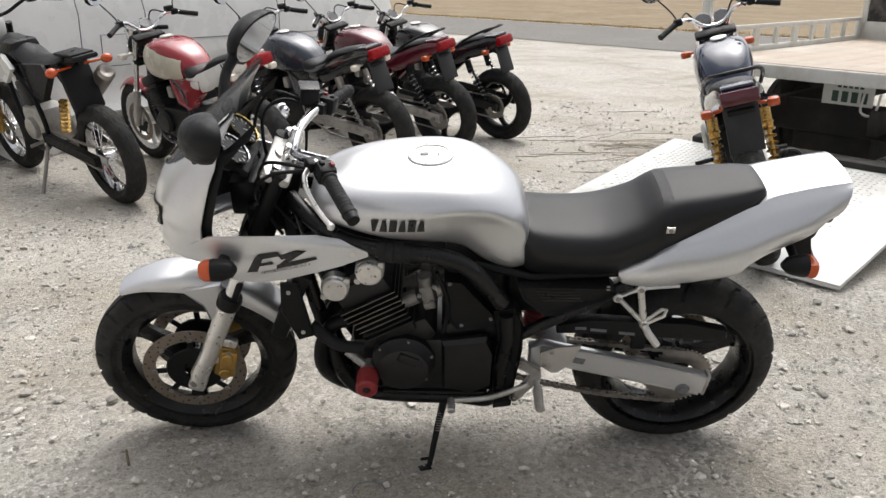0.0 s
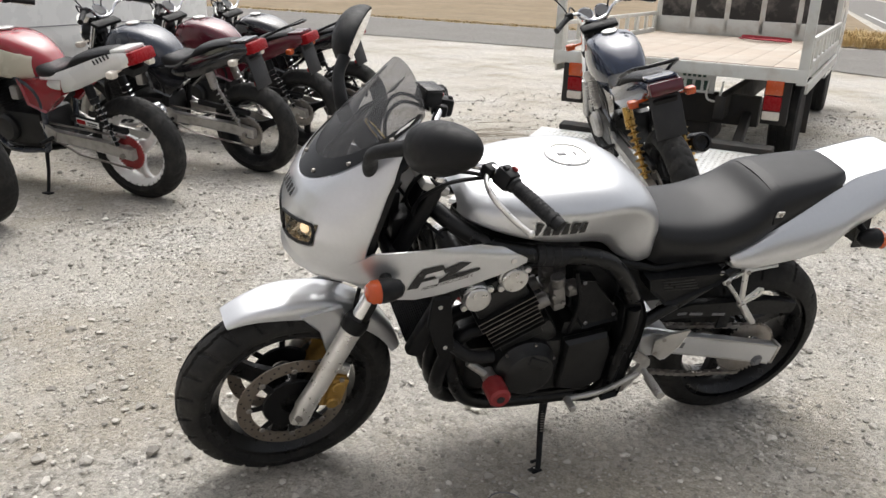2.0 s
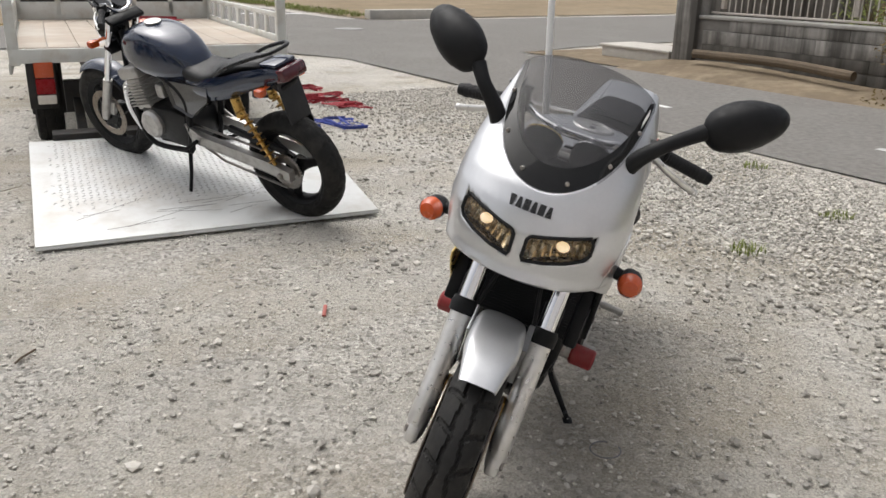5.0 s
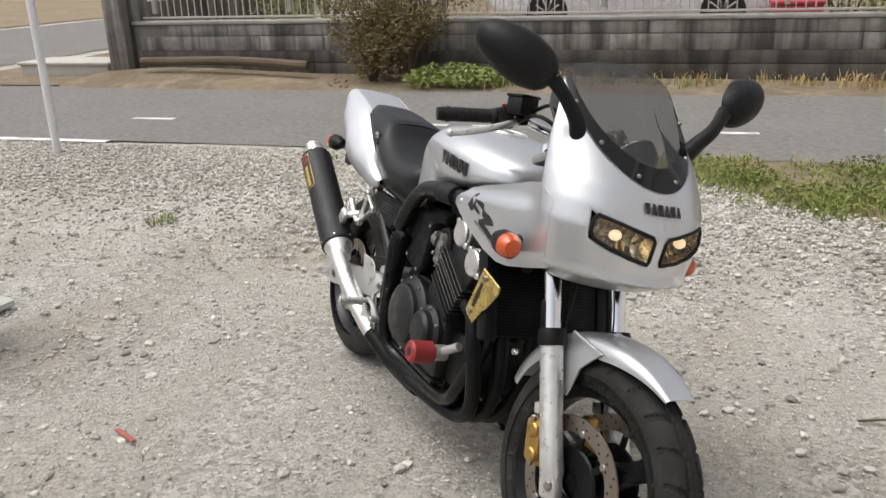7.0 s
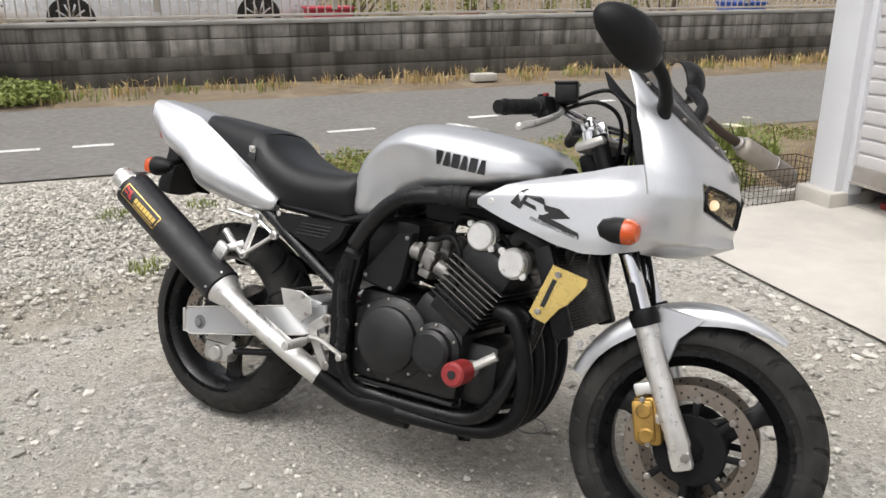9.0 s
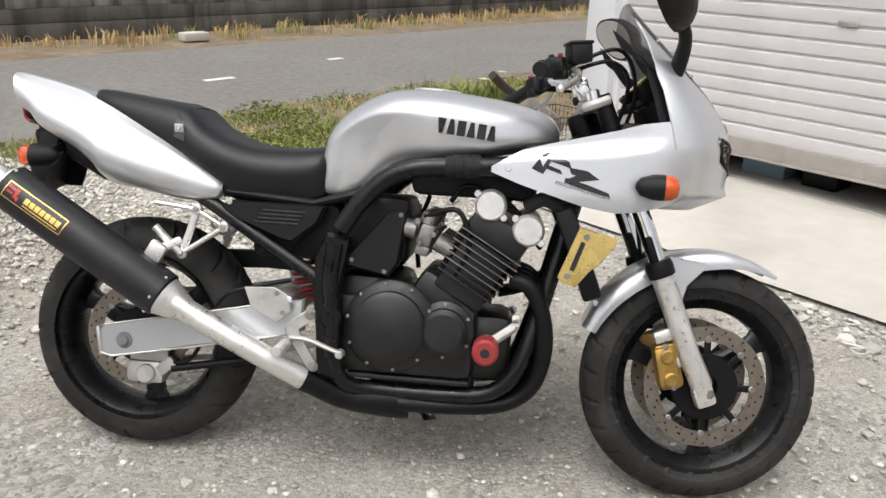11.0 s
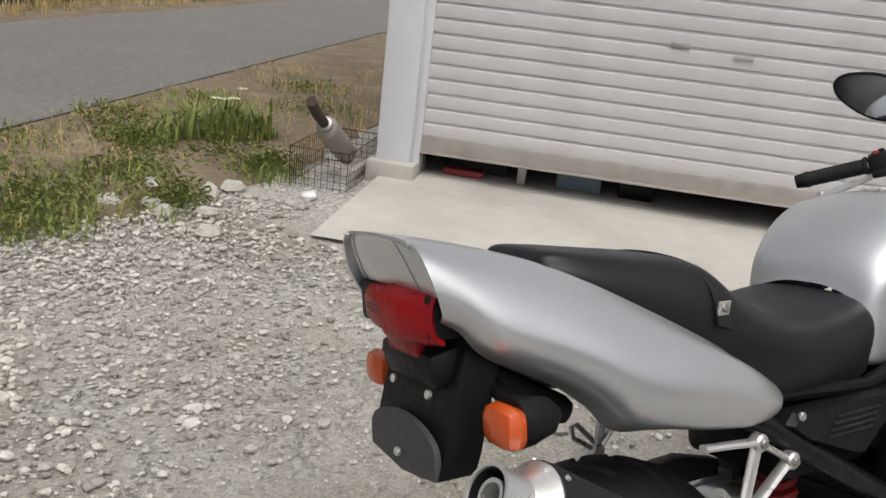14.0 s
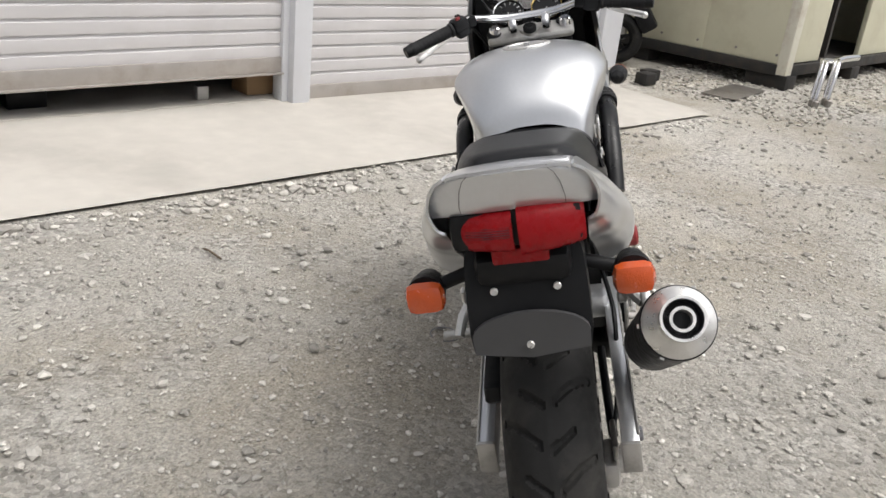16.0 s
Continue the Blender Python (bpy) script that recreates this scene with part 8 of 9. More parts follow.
for k in range(6):
    part("headboard_post", Geo().box((BN0 + 0.03 + (bw - 0.06) * k / 5, BU1, BZ + 0.60), (0.05, 0.04, 1.1), 0.006), TRUCK_WHITE, hb)
# cab in front of the headboard
rows = []
for z, u0, u1, w in ((0.45, 7.02, 8.75, 0.82), (0.75, 7.0, 8.78, 0.84), (1.15, 7.0, 8.72, 0.84), (1.70, 7.02, 8.45, 0.76), (1.92, 7.08, 8.30, 0.70)):
    rows.append([(bc - w, u0, z), (bc - w, u1, z), (bc + w, u1, z), (bc + w, u0, z)])
part("cab", Geo().loft(rows), WHITE_PAINT, truck, "white truck cab", 20)
part("cab_window", Geo().box((bc, 6.99, 1.45), (1.1, 0.02, 0.38), 0.02), BLACK_GLOSS, truck)
# ramp plate
RAMP = material("chequered_white_plate", (0.66, 0.67, 0.66), 0.5, 0.1, 0.08, 6, 0.0, dirt=(0.40, 0.36, 0.30), dirt_amount=0.6, dirt_scale=2.6)
STUD = material("worn_plate_tread", (0.42, 0.42, 0.41), 0.4, 0.5, 0.15, 40, 0.0, dirt=(0.30, 0.24, 0.17), dirt_amount=0.5, dirt_scale=3)
rm = Matrix.Translation((bc + 0.04, 2.03, 0.008)) @ pose(0, 0, 0, 9.0, 0, 0)
rp = part("ramp", Geo().box((0, 0.75, 0.012), (1.78, 1.50, 0.024), 0.005, m=rm).box((0, 0.02, 0.006), (1.78, 0.05, 0.012), 0.003, m=rm), RAMP, truck, "white chequer-plate loading ramp lying on the ground")
g = Geo()
random.seed(4)
for i in range(47):
    for j in range(38):
        x, y = -0.855 + 0.037 * i, 0.10 + 0.036 * j
        if abs(x + 0.1) > 0.62 + 0.10 * random.random() or y < 0.34 + 0.12 * random.random():
            continue
        a = 45 if (i + j) % 2 else -45
        c, s = math.cos(radians(a)), math.sin(radians(a))
        g.add([(x + c * 0.013 - s * 0.0035, y + s * 0.013 + c * 0.0035, 0.0245), (x - c * 0.013 - s * 0.0035, y - s * 0.013 + c * 0.0035, 0.0245), (x - c * 0.013 + s * 0.0035, y - s * 0.013 - c * 0.0035, 0.0245), (x + c * 0.013 + s * 0.0035, y + s * 0.013 - c * 0.0035, 0.0245), (x, y, 0.0275)], [(0, 1, 4), (1, 2, 4), (2, 3, 4), (3, 0, 4)], rm)
tagged(part("chequer_studs", g, STUD, rp), kind="stuff")
for k in range(12):
    x, y, a = random.uniform(-0.6, 0.6), random.uniform(0.10, 0.42), radians(random.gauss(4, 14))
    L = random.uniform(0.04, 0.20)
    c, q = math.cos(a) * L, math.sin(a) * L
    part("scuff_mark", Geo().add([(x - c, y - q - 0.002, 0.0246), (x + c, y + q - 0.0015, 0.0246), (x + c, y + q + 0.0015, 0.0246), (x - c, y - q + 0.002, 0.0246)], [(0, 1, 2, 3)], rm), CHASSIS, rp, "dark scrape on the plate", 0)
part("ramp_hinge", Geo().box((0, 1.54, 0.03), (1.5, 0.10, 0.07), 0.01, m=rm), CHASSIS, rp)

# ---- white van ----
van = root("van", "white panel van with sliding door seams", "van", SITE)
VN = -4.80
sec = [(VN + 0.06, 0.28), (VN + 0.01, 0.36), (VN, 0.62), (VN + 0.012, 0.66), (VN, 0.70), (VN, 1.02), (VN - 0.03, 1.10), (VN - 0.14, 1.75), (VN - 0.22, 1.90), (VN - 0.35, 1.96), (VN - 1.34, 1.96), (VN - 1.48, 1.88), (VN - 1.56, 1.70), (VN - 1.67, 1.05), (VN - 1.68, 0.30)]
rings = []
for u, k in ((0.0, 0.86), (0.04, 0.97), (0.12, 1.0), (4.80, 1.0), (4.88, 0.985), (4.93, 0.93)):
    rings.append([(VN - 0.84 + (n - VN + 0.84) * k, u + (0.10 if k < 0.9 else 0) * 0, 0.28 + (z - 0.28) * (k if k > 0.9 else 0.95)) for n, z in sec])
part("body", Geo().loft(rings), WHITE_PAINT, van, "white painted van body", 40)
g = Geo()
seam = lambda pts: g.tube([(n + 0.0015, u, z) for n, u, z in pts], 0.004, 5)
for u in (1.42, 1.98, 3.35):
    seam([(VN + 0.01, u, 0.36), (VN, u, 0.62), (VN, u, 1.02), (VN - 0.03, u, 1.10), (VN - 0.13, u, 1.70)])
seam([(VN - 0.0, 2.0, 0.80), (VN - 0.0, 4.7, 0.80)])
seam([(VN - 0.0, 3.35, 0.74), (VN - 0.0, 4.75, 0.74)])
seam([(VN, 1.58, 0.62), (VN, 1.80, 0.62), (VN, 1.80, 0.86), (VN, 1.58, 0.86), (VN, 1.58, 0.62)])
part("door_seam", g, DECAL_GREY, van)
part("door_handle", Geo().box((VN + 0.012, 2.10, 0.90), (0.03, 0.14, 0.035), 0.01), PLASTIC, van)
for u in (0.95, 3.9):
    part("wheel_arch", Geo().lathe([(0.35, -0.01), (0.37, 0.008), (0.33, 0.012)], (VN, u, 0.32), (1, 0, 0), 40), WHITE_PAINT, van)
    w = part("wheel", Geo().lathe([(0.06, 0.02), (0.18, 0.01), (0.20, 0.0), (0.20, -0.16), (0.06, -0.16)], (VN - 0.01, u, 0.31), (1, 0, 0), 32), STEEL, van)
    part("tyre", Geo().lathe([(0.20, -0.17), (0.29, -0.17), (0.31, -0.14), (0.31, -0.03), (0.295, 0.0), (0.21, 0.004)], (VN - 0.004, u, 0.31), (1, 0, 0), 40), RUBBER, w)
part("window", Geo().add([(VN - 0.036, 2.1, 1.16), (VN - 0.036, 4.6, 1.16), (VN - 0.125, 4.5, 1.66), (VN - 0.125, 2.2, 1.66)], [(0, 1, 2, 3)]), BLACK_GLOSS, van)

# ---- silver car in the yard behind the fence ----
CAR_PAINT = material("silver_car_paint", (0.74, 0.75, 0.78), 0.3, 0.25, 0.03, 6, coat=0.8)
car = root("car", "silver saloon car parked behind the fence", "car", SITE @ Matrix.Translation((11.3, 0.03, 0.36)))
CS = [(-2.2, 0.42, 0.62, 0.60), (-2.1, 0.28, 0.78, 0.78), (-1.6, 0.22, 0.92, 0.84), (-0.9, 0.20, 1.00, 0.86), (-0.2, 0.20, 1.02, 0.87), (0.8, 0.20, 1.00, 0.87), (1.4, 0.22, 0.95, 0.86), (2.0, 0.28, 0.86, 0.80), (2.15, 0.42, 0.72, 0.62)]
rings = [[(-w, u, zl + 0.08), (-w, u, (zl + zu) / 2), (-w * 0.96, u, zu - 0.06), (-w * 0.85, u, zu), (w * 0.85, u, zu), (w * 0.96, u, zu - 0.06), (w, u, (zl + zu) / 2), (w, u, zl + 0.08), (w * 0.9, u, zl), (-w * 0.9, u, zl)] for u, zl, zu, w in CS]
part("body", Geo().loft([curve(r, 3) for r in [[tuple(c) for c in rr] for rr in rings]]), CAR_PAINT, car, "", 50)
cab_r = [[(-0.76, -1.3, 0.98), (-0.76, 1.2, 0.98), (0.76, 1.2, 0.98), (0.76, -1.3, 0.98)], [(-0.60, -0.75, 1.38), (-0.60, 0.55, 1.38), (0.60, 0.55, 1.38), (0.60, -0.75, 1.38)]]
part("cabin", Geo().loft(cab_r), BLACK_GLOSS, car, "dark windows", 20)
part("roof", Geo().box((0, -0.1, 1.39), (1.2, 1.35, 0.03), 0.015), CAR_PAINT, car)
for s in (-1, 1):
    for u in (-1.23, 1.22):
        w = part("wheel", Geo().lathe([(0.03, 0.02), (0.05, 0.03), (0.06, 0.0), (0.19, 0.0), (0.215, 0.02), (0.22, -0.1), (0.0, -0.1)], (s * 0.86, u, 0.31), (s, 0, 0), 32), BLACK, car)
        g = Geo()
        for k in range(10):
            a = 2 * math.pi * k / 10
            g.box((s * 0.868, u + 0.115 * math.cos(a), 0.31 + 0.115 * math.sin(a)), (0.02, 0.19, 0.028), 0.004, rot=(math.degrees(a), 0, 0))
        g.lathe([(0.195, 0.0), (0.215, 0.022), (0.222, 0.0)], (s * 0.86, u, 0.31), (s, 0, 0), 32, closed=True)
        part("rim", g, CHROME, w)
        part("tyre", Geo().lathe([(0.22, -0.17), (0.30, -0.16), (0.315, -0.12), (0.315, -0.03), (0.30, 0.01), (0.222, 0.015)], (s * 0.86, u, 0.31), (s, 0, 0), 40), RUBBER, w)
part("sill", Geo().box((0, 0, 0.22), (1.74, 2.3, 0.05), 0.01), WHITE_PAINT, car)

# ---- plants ----
LEAF = material("leaf_green", (0.20, 0.235, 0.065), 0.6, 0.0, 0.35, 9, spec=0.3, coords="Generated")
LEAF_DRY = material("olive_brown_leaf", (0.13, 0.095, 0.04), 0.7, 0.0, 0.4, 7, spec=0.2, coords="Generated")
STRAW = material("dry_grass", (0.50, 0.37, 0.18), 0.8, 0.0, 0.3, 12, spec=0.2, coords="Generated")
STRAW_GREY = material("grey_straw", (0.30, 0.27, 0.22), 0.8, 0.0, 0.3, 12, spec=0.2)
BARK = material("bark", (0.12, 0.09, 0.06), 0.9, 0.0, 0.3, 20, 0.6, 80)
PETAL = material("cream_petal", (0.75, 0.72, 0.55), 0.6, 0.0, 0.1, 20)


def blades(g, c, n, h, spread, rnd, w=0.006, droop=0.5):
    """Bent grass blades round a place."""
    for _ in range(n):
        a = rnd.uniform(0, 2 * math.pi)
        r = spread * math.sqrt(rnd.random())
        x, y = c[0] + r * math.cos(a), c[1] + r * math.sin(a)
        L = h * rnd.uniform(0.5, 1.1)
        b = rnd.uniform(0, 2 * math.pi)
        d = droop * L * rnd.uniform(0.2, 1.0)
        ww = w * rnd.uniform(0.6, 1.2)
        sx, sy = -math.sin(b) * ww, math.cos(b) * ww
        p = [(x, y, c[2] - 0.01), (x + 0.25 * d * math.cos(b), y + 0.25 * d * math.sin(b), c[2] + L * 0.55), (x + d * math.cos(b), y + d * math.sin(b), c[2] + L * (0.95 - 0.3 * (d / L)))]
        g.add([(p[0][0] - sx, p[0][1] - sy, p[0][2]), (p[0][0] + sx, p[0][1] + sy, p[0][2]), (p[1][0] - sx * 0.8, p[1][1] - sy * 0.8, p[1][2]), (p[1][0] + sx * 0.8, p[1][1] + sy * 0.8, p[1][2]), p[2]], [(0, 1, 3, 2), (2, 3, 4)])
    return g


def leaves(g, c, n, r, size, rnd):
    """Small pointed leaves in a loose clump."""
    for _ in range(n):
        v = Vector((rnd.gauss(0, 1), rnd.gauss(0, 1), rnd.gauss(0, 1))).normalized() * rnd.random() ** 0.5
        p = Vector(c) + Vector((v.x * r[0], v.y * r[1], v.z * r[2]))
        a = Vector((rnd.gauss(0, 1), rnd.gauss(0, 1), rnd.gauss(0, 0.7))).normalized()
        b = a.orthogonal().normalized() * rnd.uniform(0.25, 0.5)
        s = size * rnd.uniform(0.6, 1.3)
        g.add([p - a * s, p + b * s, p + a * s, p - b * s], [(0, 1, 2, 3)])
    return g


rnd = random.Random(11)


def weed_edge(u):
    """Where the gravel ends and the weeds begin."""
    return lerp_table(u, (-7.0, -4.0, -2.26, -1.17, -0.8, 0.0), (2.1, 2.1, 2.32, 2.84, 3.37, 3.6))


# bare earth under the weeds beside the lane
rows = []
for i in range(113):
    u = -14.2 + 0.125 * i
    lo = weed_edge(u) + 0.08 + 0.16 * noise.noise((u * 1.4, 0.3, 0)) + 0.12 * noise.noise((u * 4.0, 1.7, 0))
    rows.append([tuple(site(lo + (3.97 - lo) * j / 8, u, 0.010 + 0.012 * (0 < j < 8) * (1 + noise.noise((u * 3, j * 0.9, 4))) - 0.012 * (j in (0,)))) for j in range(9)])
thing("soil_strip", Geo().sheet(rows), VERGE, "brown earth strip under the weeds by the lane", "soil", kind="structure")
for n, u, h, k, sp in ((3.05, -3.3, 0.42, 120, 0.16), (3.2, -3.0, 0.30, 130, 0.20), (2.75, -3.5, 0.40, 110, 0.14), (3.35, -1.0, 0.22, 110, 0.22), (2.95, -1.65, 0.20, 160, 0.28), (2.95, -2.35, 0.18, 160, 0.25), (2.55, -2.0, 0.12, 110, 0.25), (2.3, -2.8, 0.16, 120, 0.2), (3.5, -2.1, 0.16, 110, 0.25), (3.6, -0.3, 0.14, 80, 0.2), (3.5, -4.4, 0.2, 120, 0.3), (2.7, -4.6, 0.2, 120, 0.35), (3.1, -5.6, 0.2, 120, 0.4), (3.6, -1.6, 0.14, 110, 0.25), (2.35, -1.55, 0.10, 80, 0.2), (3.75, -2.7, 0.16, 110, 0.3), (3.7, -3.6, 0.2, 120, 0.3), (3.3, -0.5, 0.12, 80, 0.25), (3.0, -2.0, 0.14, 120, 0.3), (2.75, -1.2, 0.10, 90, 0.3), (3.75, -1.0, 0.14, 110, 0.3)):
    n = max(n, weed_edge(u) + sp * 0.7)
    g = blades(Geo(), site(n, u, 0), k // 2, h * 0.85, sp, rnd, 0.005 + 0.006 * (h > 0.35), 1.0)
    blades(g, site(n, u, 0), k // 2, h * 0.5, sp * 1.3, rnd, 0.006, 1.3)
    leaves(g, site(n, u, h * 0.22), k * 4, (sp * 1.1, sp * 1.1, h * 0.28), 0.014, rnd)
    thing("grass_tuft", g, LEAF, "tuft of green weeds and grass on the stony edge", "grass", "weeds beside the lane", smooth=0)
for n, u, r in ((2.95, -1.75, 0.26), (2.9, -2.45, 0.28), (2.45, -2.1, 0.16), (3.2, -2.9, 0.25), (3.3, -1.15, 0.2), (2.2, -2.95, 0.18), (3.6, -1.9, 0.3), (3.1, -0.75, 0.3), (2.6, -1.4, 0.25), (2.7, -3.0, 0.3), (3.5, -3.2, 0.3)):
    n = max(n, weed_edge(u) + r * 0.7)
    g = leaves(Geo(), site(n, u, 0.05), 700, (r, r, 0.09), 0.017, rnd)
    thing("weed_clump", g, LEAF, "low clump of small green leaves", "weed", "weeds beside the lane", smooth=0)
for n, u in ((2.95, 0.80), (3.0, 0.32), (2.0, 0.65), (3.3, -0.1), (1.9, 2.2), (3.6, 1.9)):
    thing("grass_tuft", blades(Geo(), site(n, u, 0), 60, 0.06, 0.09, rnd, 0.004, 1.2), LEAF, "small flat tuft of grass in the gravel", "grass", "tufts in the gravel", smooth=0)
g = Geo()
for _ in range(170):
    u = rnd.uniform(-7, -0.4)
    blades(g, site(rnd.uniform(weed_edge(u) + 0.1, 3.95), u, 0.0), 7, rnd.uniform(0.06, 0.2), 0.12, rnd, 0.004, 1.2)
thing("dry_weeds", g, STRAW, "dry straw-coloured grass among the weeds", "grass", kind="stuff", smooth=0)
# flowering plant near the garage
for n, u in ((2.85, -3.35), (2.6, -9.2)):
    fl = root("daffodil_clump", "clump of long green leaves with pale flowers", "flower")
    part("foliage", blades(Geo(), site(n, u, 0), 130, 0.36, 0.12, rnd, 0.008, 0.5), LEAF, fl, smooth=0)
    for k in range(5):
        c = site(n + rnd.uniform(-0.12, 0.12), u + rnd.uniform(-0.12, 0.12), rnd.uniform(0.26, 0.36))
        g = Geo()
        for q in range(6):
            a = q * math.pi / 3
            g.add([c, c + Vector((0.026 * math.cos(a - 0.4), 0.026 * math.sin(a - 0.4), 0.006)), c + Vector((0.038 * math.cos(a), 0.038 * math.sin(a), 0.0)), c + Vector((0.026 * math.cos(a + 0.4), 0.026 * math.sin(a + 0.4), 0.006))], [(0, 1, 2, 3)])
        part("flower", g, PETAL, fl, "pale flower", 0)
# weeds and straw at the foot of the wall
g = Geo()
for _ in range(420):
    u = rnd.uniform(-26, 2.0)
    n = 7.95 - abs(rnd.gauss(0, 0.28))
    blades(g, site(n, u, 0.03), 9, rnd.uniform(0.08, 0.24), 0.10, rnd, 0.006, 0.9)
thing("dry_grass", g, STRAW, "dry yellow grass along the foot of the wall", "grass", kind="stuff", smooth=0)
g = Geo()
for _ in range(160):
    u = rnd.choice([rnd.uniform(1.2, 2.4), rnd.uniform(-26, 3)])
    blades(g, site(7.7 - abs(rnd.gauss(0, 0.2)), u, 0.05), 10, rnd.uniform(0.08, 0.2), 0.14, rnd, 0.006, 0.8)
thing("verge_grass", g, LEAF, "green grass along the verge", "grass", kind="stuff", smooth=0)
for n, u, r, rz in ((7.45, 2.0, 0.55, 0.16), (7.4, 1.65, 0.40, 0.12)):
    g = leaves(Geo(), site(n, u, 0.14), 1500, (0.3, r, rz), 0.035, rnd)
    thing("bush", g, LEAF, "low spreading green bush on the verge", "bush", "verge bushes", smooth=0)


def shrub(n, u, h, w, count, mat, label):
    b = root("shrub", label, "shrub")
    g = Geo()
    tips = []
    for k in range(9):
        a = 2 * math.pi * k / 9 + rnd.uniform(-0.3, 0.3)
        t = site(n, u, h) + Vector((math.cos(a) * w * rnd.uniform(0.3, 0.9), math.sin(a) * w * rnd.uniform(0.3, 0.9), rnd.uniform(-0.5, 0.1) * h))
        mid = site(n, u, 0.1).lerp(t, 0.5) + Vector((rnd.uniform(-0.1, 0.1), rnd.uniform(-0.1, 0.1), 0.1))
        g.tube(curve([site(n, u, 0.0), mid, t], 4), [0.03, 0.028, 0.026, 0.024, 0.02, 0.017, 0.013, 0.010, 0.006], 7)
        tips += [mid, t]
    part("trunk", g, BARK, b)
    g = Geo()
    for t in tips:
        for _ in range(3):
            c = t + Vector((rnd.gauss(0, w * 0.28), rnd.gauss(0, w * 0.28), rnd.gauss(0, h * 0.16)))
            leaves(g, c, count // (len(tips) * 3), (w * 0.36, w * 0.36, h * 0.2), 0.026, rnd)
    part("crown", g, mat, b, smooth=0)
    return b


shrub(7.75, 2.55, 1.15, 0.75, 9000, LEAF_DRY, "sparse olive-brown shrub leaning on the wall")
shrub(7.65, 3.0, 0.9, 0.5, 3500, LEAF_DRY, "sparse olive-brown shrub leaning on the wall")
for n, u, h, w, ma in ((10.5, 5.4, 0.9, 0.7, LEAF), (13.5, 3.8, 1.6, 1.1, LEAF), (13.0, -3.2, 1.5, 1.3, LEAF), (14.0, -6.0, 1.8, 1.5, LEAF_DRY), (13.0, 5.8, 1.8, 1.2, LEAF), (12.5, -9.5, 1.6, 1.3, LEAF), (12.0, -14, 1.6, 1.4, LEAF_DRY), (15, 0.5, 2.0, 1.6, LEAF)):
    shrub(n, u, h + 0.36, w, 3200, ma, "dense garden shrub behind the fence")
g = Geo()
for _ in range(900):
    blades(g, site(rnd.uniform(8.8, 16), rnd.uniform(-18, 6), 0.36), 5, 0.16, 0.2, rnd, 0.012, 0.8)
thing("yard_grass", g, STRAW, "yellowed grass in the yard behind the fence", "grass", kind="stuff", smooth=0)
POT = material("clay_pot", (0.28, 0.12, 0.07), 0.8, 0.0, 0.2, 10)
for n, u, r, h, ma in ((9.8, -3.0, 0.16, 0.30, POT), (10.0, -3.6, 0.14, 0.26, DARK), (9.7, -4.1, 0.18, 0.34, POT), (10.2, -4.8, 0.15, 0.28, WHITE_PAINT), (9.8, -5.5, 0.16, 0.3, POT), (10.1, -6.3, 0.17, 0.32, DARK), (9.9, -7.0, 0.15, 0.3, POT)):
    pt = root("plant_pot", "garden pot with a leafy plant", "plant pot", group="garden pots")
    part("pot", Geo().lathe([(r * 0.7, 0), (r, h), (r * 1.05, h), (r * 1.05, h + 0.03), (r * 0.9, h + 0.03), (r * 0.85, h - 0.02), (0.0, h - 0.02)], site(n, u, 0.36), (0, 0, 1), 20), ma, pt)
    part("plant", leaves(Geo(), site(n, u, 0.36 + h + 0.12), 160, (r, r, 0.16), 0.03, rnd), LEAF, pt, smooth=0)
for n, u, c in ((9.7, -9.0, (0.03, 0.08, 0.35)), (10.0, -2.1, (0.4, 0.04, 0.06))):
    thing("crate", Geo().box((0, 0, 0.22), (0.5, 0.6, 0.44), 0.02).box((0, 0, 0.44), (0.54, 0.64, 0.04), 0.01), material("crate_plastic", c, 0.5, 0, 0.1, 10), "plastic storage crate in the yard", "crate", m=Matrix.Translation(site(n, u, 0.36)) @ SITE)
# grass strip and dry heap at the crossing
g = Geo()
for _ in range(300):
    blades(g, site(8.95 + rnd.uniform(-0.4, 0.4), rnd.uniform(19.5, 32), 0.02), 6, 0.16, 0.2, rnd, 0.012, 0.8)
thing("field_grass", g, LEAF, "strip of green grass beside the far lane", "grass", kind="stuff", smooth=0)
g = Geo()
for _ in range(260):
    blades(g, site(rnd.uniform(1.6, 3.4), rnd.uniform(18.9, 22.2), 0.02), 8, 0.35, 0.25, rnd, 0.012, 1.0)
thing("field_grass", g, STRAW, "heap of dry yellow grass at the field corner", "grass", kind="stuff", smooth=0)
g = Geo()
for _ in range(900):
    n = rnd.uniform(-26, 1.5)
    blades(g, site(n, 18.75 + abs(rnd.gauss(0, 0.22)), 0.01), 4, 0.06, 0.2, rnd, 0.012, 1.5)
thing("field_edge_grass", g, STRAW, "dry grass and clods along the field edge", "grass", kind="stuff", smooth=0)

